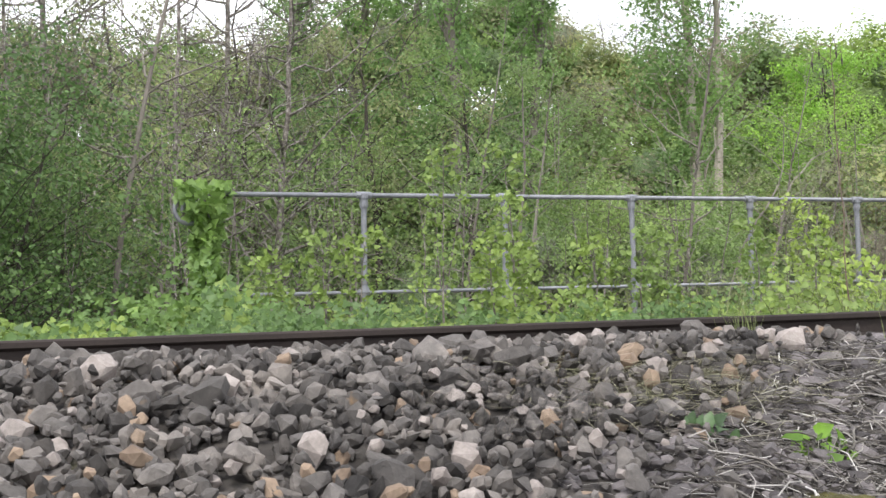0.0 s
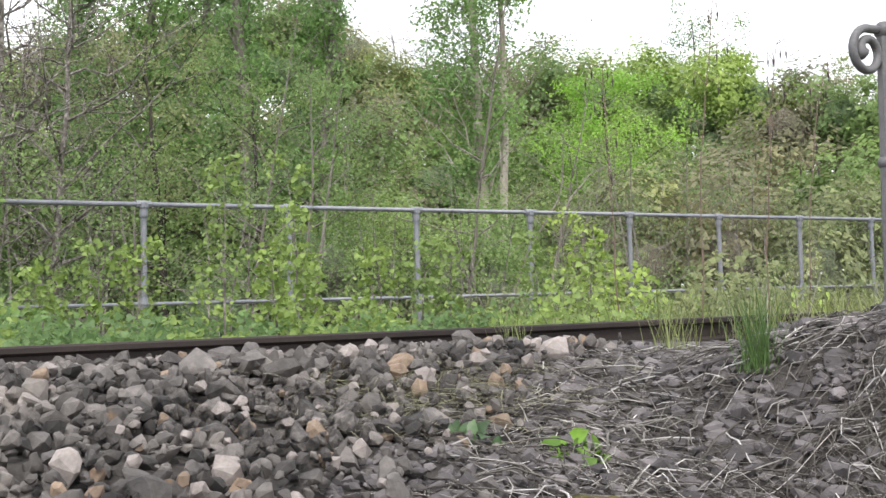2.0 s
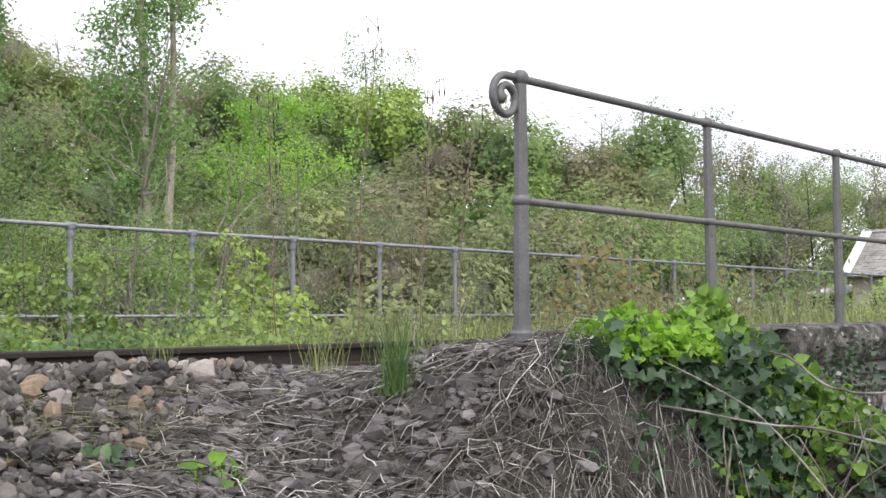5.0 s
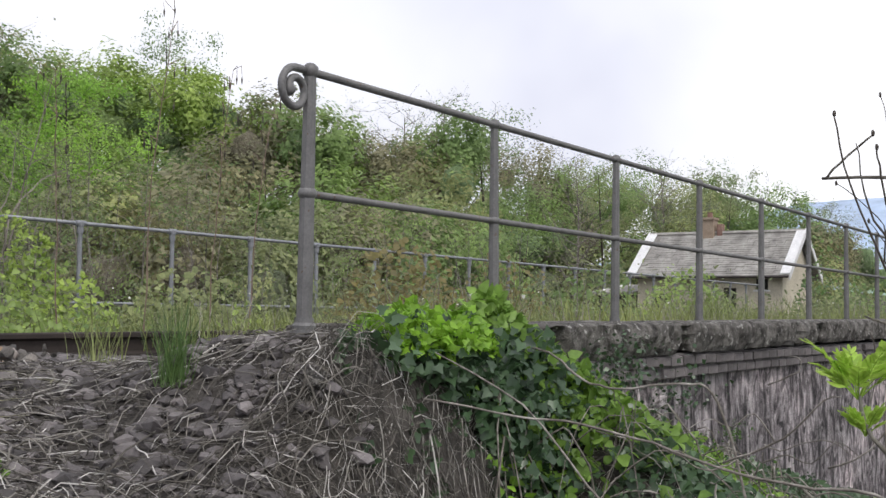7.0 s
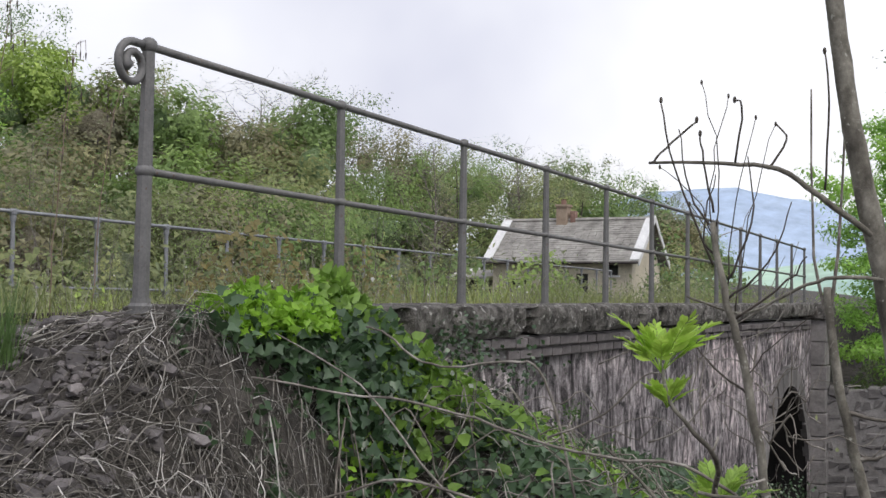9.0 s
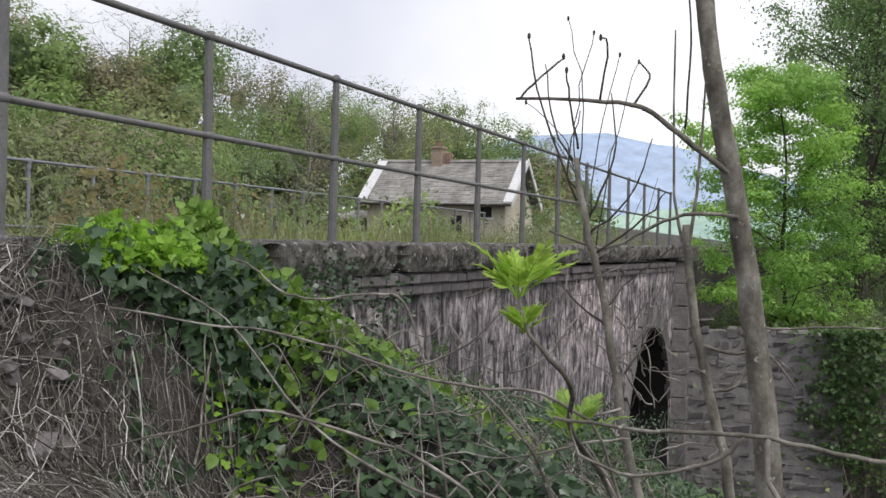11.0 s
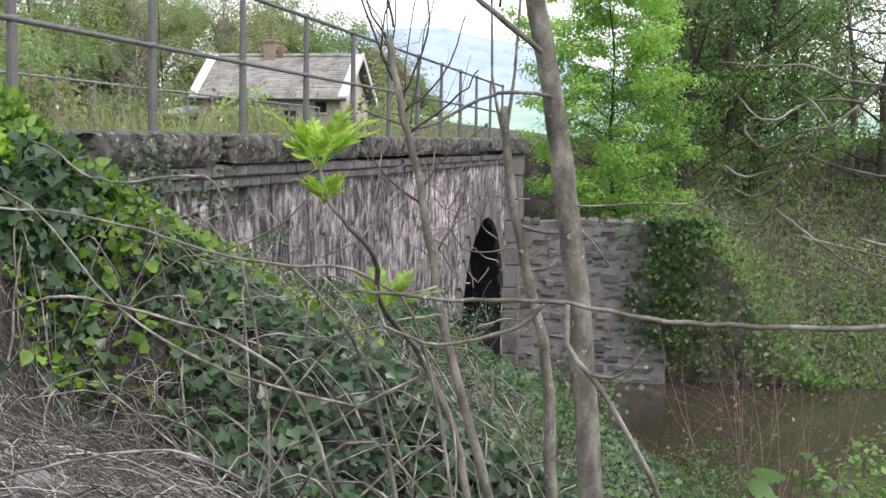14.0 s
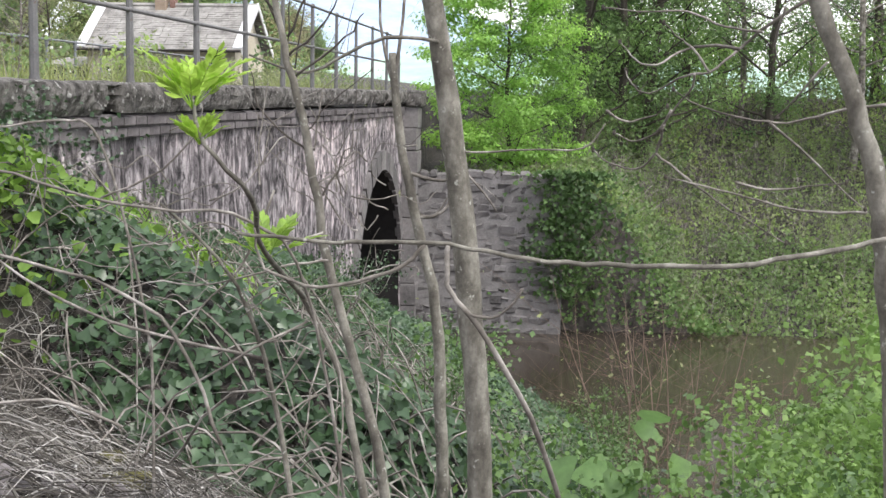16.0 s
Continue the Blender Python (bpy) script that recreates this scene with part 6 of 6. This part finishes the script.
ash2 = thing("ash_sapling", "leaning many-stemmed ash sapling with fresh leaf sprouts", "tree")
stick(ash2, "trunk", [(-0.62, -2.72, -1.5), (-0.6, -2.64, -0.96), (-0.6, -2.52, -0.54), (-0.6, -2.48, -0.32), (-0.6, -2.44, -0.10), (-0.6, -2.39, 0.08), (-0.6, -2.36, 0.25)], 0.015, 0.008, M_BARK, 21, 8)
for i, line in enumerate((
        [(-0.6, -2.37, 0.22), (-0.6, -2.3, 0.33), (-0.6, -2.27, 0.5)], [(-0.6, -2.4, 0.1), (-0.6, -2.46, 0.25), (-0.6, -2.45, 0.42)],
        [(-0.6, -2.38, 0.15), (-0.58, -2.33, 0.22), (-0.56, -2.36, 0.38)], [(-0.6, -2.4, 0.05), (-0.6, -2.5, 0.14), (-0.6, -2.56, 0.30)],
        [(-0.6, -2.42, 0.0), (-0.6, -2.55, 0.1), (-0.62, -2.6, 0.16)], [(-0.6, -2.46, -0.2), (-0.6, -2.34, -0.1), (-0.6, -2.30, 0.02)])):
    stick(ash2, "branch", line, 0.005, 0.0022, M_DARKBARK, 30 + i, 5, 4, 0.007)
for i, (y, z, ty, tz) in enumerate(((-2.36, 0.2, -2.40, 0.58), (-2.37, 0.24, -2.33, 0.62), (-2.42, 0.02, -2.52, 0.5), (-2.38, 0.12, -2.30, 0.30), (-2.40, 0.08, -2.47, 0.52), (-2.36, 0.22, -2.22, 0.40), (-2.45, -0.14, -2.62, 0.02))):
    line = [(-0.6, y, z), (-0.6 + 0.02 * (i % 3), (y + ty) / 2 + 0.02 * (-1) ** i, (z + tz) / 2), (-0.6, ty, tz)]
    stick(ash2, "twig", line, 0.0028, 0.0014, M_DARKBARK, 150 + i, 5, 4, 0.01)
    part("bud", Geo().ball((-0.6, ty, tz), 0.0036, 4, 6, 2.0), M_DARKBARK, ash2)
q = random.Random(160)
for i in range(12):
    z = q.uniform(-0.35, 0.22)
    y = -2.47 + 0.2 * (z + 0.3) + q.uniform(-0.01, 0.01)
    s, ln = q.choice((-1, 1)), q.uniform(0.1, 0.24)
    stick(ash2, "twig", [(-0.6, y, z), (-0.6 + q.uniform(-0.06, 0.06), y + s * 0.55 * ln, z + 0.35 * ln), (-0.6 + q.uniform(-0.1, 0.1), y + s * ln * 0.8, z + ln)], 0.002, 0.001, M_TWIG, 161 + i, 4, 3, 0.01)
stick(ash2, "stem", [(-0.78, -2.7, -1.45), (-0.8, -2.62, -0.9), (-0.8, -2.58, -0.73), (-0.8, -2.49, -0.54), (-1.0, -2.45, -0.42), (-1.16, -2.49, -0.36)], 0.016, 0.007, M_BARK, 40, 7)
stick(ash2, "stem", [(-0.8, -2.49, -0.54), (-1.3, -2.52, -0.36), (-1.7, -2.6, -0.22), (-1.78, -2.55, -0.13), (-1.78, -2.53, -0.06)], 0.009, 0.004, M_BARK, 41, 6)
stick(ash2, "stem", [(-0.8, -2.5, -1.4), (-0.75, -2.42, -0.9), (-0.9, -2.35, -0.5), (-1.0, -2.2, -0.3)], 0.012, 0.005, M_BARK, 42, 6)
rosette(ash2, (-1.78, -2.53, -0.075), 0.10, 1)
rosette(ash2, (-1.78, -2.54, -0.13), 0.05, 2)
rosette(ash2, (-1.16, -2.49, -0.40), 0.105, 3)

ash3 = thing("ash_pole", "slim straight ash pole beside the larger trunk", "tree")
stick(ash3, "trunk", [(0.3, -2.75, -1.9), (0.3, -2.73, -1.23), (0.3, -2.70, -0.76), (0.3, -2.64, -0.49), (0.3, -2.57, -0.17), (0.3, -2.54, 0.1)], 0.023, 0.013, M_BARK, 51, 8)
for i, line in enumerate(([(0.3, -2.56, -0.05), (0.3, -2.5, 0.2), (0.3, -2.49, 0.75)], [(0.3, -2.55, 0.02), (0.3, -2.58, 0.3), (0.3, -2.6, 0.8)], [(0.3, -2.6, -0.3), (0.3, -2.72, -0.32), (0.3, -2.8, -0.3), (0.3, -2.9, -0.42)], [(0.3, -2.63, -0.45), (0.3, -2.74, -0.4), (0.3, -2.76, -0.15)])):
    stick(ash3, "branch", line, 0.010, 0.004, M_TWIG, 60 + i, 5)

bough = thing("fallen_bough", "long bare bough lying across the saplings", "branch")
stick(bough, "bough", [(-1.6, -2.55, -0.29), (-1.6, -2.7, -0.30), (-1.6, -2.80, -0.30), (-1.6, -2.92, -0.30), (-1.6, -3.06, -0.32), (-1.6, -3.19, -0.325), (-1.6, -3.40, -0.32), (-1.55, -3.54, -0.30), (-1.4, -3.7, -0.29), (-1.2, -3.8, -0.3)], 0.0045, 0.0075, M_BARK, 70, 7)
stick(bough, "side_branch", [(-1.6, -2.92, -0.30), (-1.6, -2.92, -0.37), (-1.6, -2.96, -0.42), (-1.58, -3.01, -0.5), (-1.5, -3.09, -0.68), (-1.3, -3.2, -1.1), (-1.2, -3.25, -1.55)], 0.006, 0.008, M_TWIG, 71, 6)
stick(bough, "side_branch", [(-1.6, -2.96, -0.42), (-1.6, -3.01, -0.42), (-1.6, -3.05, -0.37)], 0.004, 0.003, M_TWIG, 72, 5)
stick(bough, "side_branch", [(-1.6, -2.88, -0.30), (-1.6, -2.82, -0.35), (-1.6, -2.70, -0.38), (-1.6, -2.6, -0.35), (-1.6, -2.58, -0.28)], 0.006, 0.003, M_TWIG, 73, 6)

ash4 = thing("ash_tree", "leaning smooth grey young tree on the slope", "tree")
stick(ash4, "trunk", [(-1.1, -3.9, -1.6), (-1.18, -3.79, -0.6), (-1.2, -3.75, -0.31), (-1.2, -3.72, -0.17), (-1.2, -3.66, 0.0), (-1.2, -3.60, 0.15), (-1.2, -3.45, 0.55), (-1.15, -3.3, 1.2)], 0.024, 0.015, M_BARK, 81, 9)

# upturned shoots that hang across the view of the far bank
low_twigs = [
    [(-0.75, -3.857, -0.044), (-0.7, -3.771, -0.059), (-0.65, -3.676, -0.089), (-0.75, -3.586, -0.089), (-0.7, -3.496, -0.073), (-0.65, -3.418, -0.043), (-0.75, -3.367, -0.017)],
    [(-0.75, -3.364, -0.067), (-0.7, -3.335, -0.122), (-0.65, -3.284, -0.144), (-0.75, -3.232, -0.123)],
    [(-0.75, -3.348, -0.103), (-0.7, -3.337, -0.168), (-0.65, -3.296, -0.214), (-0.75, -3.226, -0.196), (-0.7, -3.185, -0.167)],
    [(-0.75, -3.212, -0.07), (-0.7, -3.261, -0.096), (-0.65, -3.328, -0.082), (-0.75, -3.355, -0.058)],
    [(-0.75, -3.414, 0.019), (-0.7, -3.416, -0.011), (-0.65, -3.374, -0.076), (-0.75, -3.344, -0.112)],
]
high_twigs = [
    [(-0.75, -3.666, 0.194), (-0.7, -3.583, 0.135), (-0.65, -3.531, 0.083), (-0.75, -3.449, 0.024), (-0.7, -3.401, 0.016), (-0.65, -3.316, -0.026), (-0.75, -3.268, -0.006), (-0.7, -3.256, 0.027)],
    [(-0.75, -3.567, 0.118), (-0.7, -3.485, 0.134), (-0.65, -3.4, 0.172), (-0.75, -3.301, 0.163), (-0.7, -3.196, 0.175)],
    [(-0.75, -3.616, 0.176), (-0.7, -3.603, 0.091), (-0.65, -3.628, 0.048)],
    [(-0.75, -3.449, 0.024), (-0.7, -3.416, 0.079), (-0.65, -3.384, 0.108), (-0.75, -3.338, 0.137)],
    [(-0.75, -3.516, 0.078), (-0.7, -3.47, 0.089), (-0.65, -3.404, 0.081), (-0.75, -3.324, 0.04), (-0.7, -3.282, 0.05), (-0.65, -3.242, 0.097)],
]
side_twigs = [
    [(-0.75, -3.83, -0.298), (-0.7, -3.696, -0.302), (-0.65, -3.568, -0.277), (-0.75, -3.453, -0.245), (-0.7, -3.362, -0.228)],
    [(-0.75, -3.523, -0.234), (-0.7, -3.604, -0.254), (-0.65, -3.712, -0.245), (-0.75, -3.778, -0.228)],
    [(-0.75, -3.595, -0.093), (-0.7, -3.697, -0.169), (-0.65, -3.794, -0.253), (-0.75, -3.825, -0.289)],
    [(-0.75, -3.333, -0.171), (-0.7, -3.413, -0.231), (-0.65, -3.494, -0.289), (-0.75, -3.555, -0.324), (-0.7, -3.656, -0.382)],
    [(-0.75, -3.718, 0.051), (-0.7, -3.671, -0.016), (-0.65, -3.63, -0.08)],
]
for i, line in enumerate(low_twigs + high_twigs + side_twigs):
    stick(ash4, "branch", line, 0.0062 if len(line) > 5 else 0.005, 0.0022, M_TWIG, 110 + i, 5, 4, 0.003)
    part("bud", Geo().ball(line[-1], 0.0045, 4, 6, 1.6), M_DARKBARK, ash4)
stick(ash, "branch", [(-0.22, -2.80, -0.2), (-0.22, -2.85, -0.2), (-0.22, -3.01, -0.19), (-0.22, -3.17, -0.18), (-0.22, -3.23, -0.11)], 0.005, 0.003, M_TWIG, 120, 5)
for i, line in enumerate((
        [(-0.9, -2.44, -0.27), (-0.9, -2.37, -0.44), (-0.9, -2.26, -0.56), (-0.9, -2.15, -0.73), (-0.9, -2.09, -1.0)],
        [(-0.85, -2.56, -0.44), (-0.9, -2.46, -0.45), (-0.9, -2.29, -0.5), (-0.9, -2.13, -0.5), (-0.9, -2.0, -0.57)],
        [(-0.9, -2.02, -0.3), (-0.9, -2.17, -0.23), (-0.9, -2.26, -0.14), (-0.9, -2.30, -0.13)],
        [(-0.8, -2.5, -0.6), (-1.0, -2.35, -0.67), (-1.0, -2.2, -0.78), (-1.0, -2.1, -0.95)],
        [(-0.8, -2.5, -0.55), (-0.9, -2.6, -0.7), (-1.0, -2.62, -0.95), (-1.0, -2.6, -1.3)],
        [(-0.62, -2.5, -0.4), (-0.7, -2.38, -0.42), (-0.8, -2.25, -0.36), (-0.8, -2.15, -0.42), (-0.8, -2.05, -0.4)])):
    stick(ash2, "branch", line, 0.0045, 0.0022, M_TWIG, 130 + i, 5)

q = random.Random(310)
for i in range(46):
    x, y, z = q.uniform(-1.0, 0.6), q.uniform(-2.75, -1.7), q.uniform(-0.75, -0.15)
    a, ln = q.uniform(0, 6.28), q.uniform(0.15, 0.42)
    p, bend = [], q.gauss(0, 0.5)
    for k in range(5):
        p.append((x, y, z))
        x, y, z = x + 0.5 * math.cos(a) * ln / 4, y + math.sin(a) * ln / 4, z + q.gauss(0.02, 0.05)
        a += bend
    stick(ash2, "twig", p, 0.0036, 0.0016, M_TWIG, 320 + i, 4, 3, 0.004)

vine = thing("bramble_vine", "long arching bramble stems over the ivy", "vine")
stick(vine, "stem", [(-1.35, -1.45, -0.15), (-1.3, -1.67, -0.18), (-1.3, -1.83, -0.19), (-1.3, -2.0, -0.22), (-1.3, -2.19, -0.27), (-1.3, -2.34, -0.285), (-1.3, -2.49, -0.30), (-1.2, -2.6, -0.5), (-1.0, -2.7, -1.45)], 0.0035, 0.0055, M_TWIG, 91, 6)
stick(vine, "stem", [(-0.8, -1.45, -0.04), (-0.8, -1.52, -0.06), (-0.8, -1.6, -0.12), (-0.8, -1.71, -0.14), (-0.8, -1.88, -0.12), (-0.8, -1.96, -0.14), (-0.8, -2.02, -0.29), (-0.8, -2.1, -0.7), (-0.8, -2.1, -1.2)], 0.004, 0.0055, M_TWIG, 92, 6)
stick(vine, "stem", [(-1.2, -1.35, -0.5), (-1.2, -1.6, -0.43), (-1.2, -1.77, -0.38), (-1.2, -1.99, -0.42), (-1.2, -2.15, -0.46), (-1.2, -2.30, -0.56), (-1.2, -2.40, -0.8)], 0.004, 0.006, M_TWIG, 94, 6)
stick(vine, "stem", [(-1.3, -1.5, -0.85), (-1.3, -1.66, -0.78), (-1.3, -1.86, -0.72), (-1.3, -2.06, -0.69), (-1.3, -2.22, -0.74)], 0.004, 0.005, M_TWIG, 95, 6)
stick(vine, "stem", [(0.2, -0.5, -0.1), (-0.2, -1.1, -0.25), (-0.6, -1.6, -0.5), (-0.8, -2.0, -0.62), (-0.8, -2.4, -0.7)], 0.004, 0.006, M_TWIG, 93, 6)

# ---- river bank plants ----
r = random.Random(55)
bank_plants = [
    make_tree("bank_shrub", "leafy green shrub on the river bank", "shrub", 91, 1.1, 0.55, 0.15, 6, 1100, 0.045, L_BANK, M_TWIG, 0.3, group="bank shrubs", stems=4, r0=0.012, sub=3, limb_r=0.5),
    make_tree("bank_shrub", "low dark green shrub on the river bank", "shrub", 92, 0.9, 0.6, 0.1, 6, 1000, 0.045, L_IVY, M_TWIG, 0.3, group="bank shrubs", stems=4, r0=0.012, sub=3, limb_r=0.5),
    make_tree("bare_shrub", "bare pale shrub stems by the water", "shrub", 93, 1.8, 1.5, 0.2, 5, 60, 0.04, L_DULL, M_REDTWIG, 0.15, group="bank shrubs", stems=8, r0=0.010, sub=3, limb_r=0.5),
]
spots = [(1.5 + 0.9 * i + r.uniform(-0.3, 0.3), y + r.uniform(-0.4, 0.4), r.choice((0, 1, 0, 1))) for i in range(7) for y in (-1.2, -2.4, -3.6, -4.8, -6.0)]
spots = [s for s in spots if ground_z(s[0], s[1]) > WATER_Z - 0.1 and not (s[0] > 4.2 and -5.2 < s[1] < -1.5 and r.random() < 0.6)]
plant_rows(bank_plants, spots, r, 0.4, 0.7)
settle(bank_plants[2], 5.4, -3.7, 0.7, 0.9)
for x, y in ((-0.3, -3.9), (0.2, -4.3), (0.9, -4.6), (-0.1, -4.7), (1.4, -5.2), (0.5, -5.2), (0.4, -3.7), (1.5, -4.2), (-0.5, -4.2), (0.3, -5.0), (0.8, -3.1)):
    plant_copy(bank_plants[0], x, y, r, 0.55, 0.8)
for x, y in ((6.4, -4.2), (7.2, -4.9)):
    plant_copy(bank_plants[2], x, y, r, 0.9, 1.2)
leafy_clump("dock_plant", "broad pale green leaves of a tall bank plant", 1.2, -3.5, 34, 0.15, L_POPLAR, 0.4, 0.75, 601)
leafy_clump("dock_plant", "broad pale green leaves of a tall bank plant", 0.5, -3.3, 30, 0.13, L_POPLAR, 0.35, 0.6, 602)
leafy_clump("dock_plant", "broad pale green leaves of a tall bank plant", 2.0, -3.9, 50, 0.12, L_MAPLE, 0.4, 0.6, 603)

bush = make_tree("bank_bush", "leafy fresh green bush on the near river bank", "bush", 94, 1.6, 0.8, 0.15, 9, 5200, 0.05, L_HAW, M_TWIG, 0.24, group="bank bushes", stems=5, r0=0.014, sub=3, limb_r=0.5)
settle(bush, 1.5, -4.9, 0, 0.9)
for x, y, s in ((2.3, -5.5, 1.0), (0.5, -5.1, 0.8), (1.6, -5.9, 1.1), (3.2, -5.2, 1.0), (2.6, -4.6, 0.75), (3.9, -5.9, 1.2), (0.9, -4.3, 0.6)):
    settle(copy_thing(bush, Matrix.Identity(4)), x, y, x * 3, s)

# ---- far bank ----
beech = make_tree("beech_tree", "bright lime-green young beech in tiers above the wing wall", "tree", 95, 6.5, 2.4, 0.08, 46, 46000, 0.092, L_BEECH, M_DARKBARK, 0.2, flat=0.75, r0=0.08, sub=5, droop=0.12, tier=0.4, shape=LEAF_TRI)
settle(beech, 20.6, -2.2, 0.5, 0.8, 0.78)
darks = [
    make_tree("ivy_clad_tree", "dark ivy-clad tree on the far bank", "tree", 96, 9.5, 2.4, 0.04, 34, 17000, 0.10, L_DARK, M_DARKBARK, 0.19, group="far bank trees", r0=0.2, sub=3, shape=LEAF_TRI),
    make_tree("broadleaf_tree", "leafy tree on the far bank", "tree", 97, 8.5, 2.8, 0.05, 30, 13000, 0.09, L_POPLAR, M_DARKBARK, 0.18, group="far bank trees", r0=0.14, sub=4, shape=LEAF_TRI),
    make_tree("bare_tree", "bare twiggy tree on the far bank", "tree", 98, 8.5, 2.8, 0.25, 24, 260, 0.12, L_DULL, M_TWIG, 0.15, group="far bank trees", r0=0.12, sub=8),
]
spots = [(26.0, -5.2, 0), (24.2, -3.5, 0), (28.5, -3.9, 1), (31, -4.2, 0), (25.5, -4.5, 1), (28.0, -8.6, 1), (26.5, -10.4, 2), (29, -4.8, 1), (29.5, -8, 2), (32, -4.0, 0), (27, -12, 2), (31, -12, 0), (34, -7, 1), (35, -11, 2), (37, -4.5, 1), (24.5, -13.5, 1), (30, -16.5, 1), (41, -9, 0), (39, -15, 1), (45, -5, 1)]
plant_rows(darks, spots, r, 0.85, 1.1)
shr = []
for _ in range(40):
    x, y = r.uniform(19.2, 30), r.uniform(-12, -3.5)
    shr.append((x, y))
for x, y in shr:
    plant_copy(r.choice((thicket[0], thicket[2], bank_plants[1])), x, y, r, 0.3, 0.6)
pts = on_ground(34000, 18.9, 32, -14, -0.6, lambda x, y: noise.noise(Vector((x * 0.6, y * 0.6, 3))) > -0.35, (0, 0.45))
mix = nr.random(len(pts)) < 0.5
stuff("bank_undergrowth", leaf_mesh("bank_undergrowth", pts[mix], nr.uniform(0.06, 0.13, mix.sum()), L_HAZEL, nr, LEAF_TRI, 0.3, (-0.6, 0, 0.7)), "fresh green undergrowth on the far bank", "undergrowth")
stuff("bank_undergrowth", leaf_mesh("bank_undergrowth", pts[~mix], nr.uniform(0.06, 0.13, (~mix).sum()), L_DULL, nr, LEAF_TRI, 0.3, (-0.6, 0, 0.7)), "olive undergrowth on the far bank", "undergrowth")
pts = on_ground(9000, 18.7, 22.5, -10, -2.9, lambda x, y: noise.noise(Vector((x * 0.9, y * 0.9, 8))) > -0.3, (0, 0.5))
stuff("bank_ivy", leaf_mesh("bank_ivy", pts, nr.uniform(0.06, 0.11, len(pts)), L_HAZEL, nr, LEAF_DIAMOND, 0.4, (-0.8, 0, 0.5)), "ivy and brambles over the steep far bank", "undergrowth")
pts = on_ground(5000, 18.6, 31, -13, -0.8, lambda x, y: True)
stuff("bank_stems", blade_mesh("bank_stems", pts, nr.uniform(0.4, 1.3, len(pts)), M_STRAW, nr, 0.014, 0.7, 0.6, 3), "dry grass and dead stems on the far bank", "dry grass")
pts = np.array([(18.30 - 0.16 * nr.random(), -3.35 + 0.42 * nr.normal(), -1.35 - 2.4 * nr.random() ** 1.4) for _ in range(1500)])
edge = []
for _ in range(1700):
    y = -3.0 - 3.2 * nr.random() ** 1.2
    k = smooth01(-6.2, -3.6, y)
    top = -4.5 * (1 - k) - 1.85 * k
    edge.append((18.62 + 0.25 * nr.normal(), y + 0.2 * nr.normal(), WATER_Z + 0.1 + (top - WATER_Z) * nr.random() + 0.16 * nr.random()))
stuff("edge_growth", leaf_mesh("edge_growth", np.array(edge), nr.uniform(0.06, 0.12, len(edge)), L_HAW, nr, LEAF_DIAMOND, 0.4, (-0.9, 0, 0.4)), "brambles hanging over the steep edge of the far bank", "undergrowth")
stuff("wall_ivy", leaf_mesh("wall_ivy", pts, nr.uniform(0.07, 0.12, len(pts)), L_BANK, nr, LEAF_IVY, 0.4, (-0.9, -0.2, 0.3)), "green ivy hanging over the end of the wing wall", "ivy")

# tall dead stalks with drooping seed heads among the deck weeds
for i, (x, y, h, dx) in enumerate(((2.95, 4.0, 2.75, 0.25), (3.7, 4.0, 2.4, 0.22), (4.2, 4.0, 2.25, 0.3), (2.6, 4.6, 2.2, -0.1))):
    q = random.Random(i)
    st = thing("seed_stalk", "tall thin dead stalk with drooping seed heads", "plant", "seed stalks")
    line = wobble([(0, 0, 0), (dx * 0.3, 0.02, h * 0.5), (dx, 0, h)], q, 0.012, 5)
    g = Geo().tube(line, [0.0085 * (1 - 0.6 * k / (len(line) - 1)) for k in range(len(line))], 4)
    pods = Geo()
    for k in range(len(line) // 2 + 1, len(line)):
        for _ in range(2):
            e = line[k] + Vector((q.uniform(-0.12, 0.12), q.uniform(-0.1, 0.1), q.uniform(0.02, 0.12)))
            f = e + Vector((q.uniform(-0.03, 0.03), 0, -q.uniform(0.04, 0.1)))
            g.tube([line[k], e, f], [0.004, 0.0035, 0.003], 3)
            pods.tube([f, f + Vector((0, 0, -0.02)), f + Vector((0, 0, -0.07))], [0.004, 0.011, 0.003], 4)
    part("stalk", g, M_REDTWIG, st)
    tagged(part("seed_head", pods, M_DARKBARK, st), kind="stuff")
    st.matrix_basis = pose(x, y, ground_z(x, y))
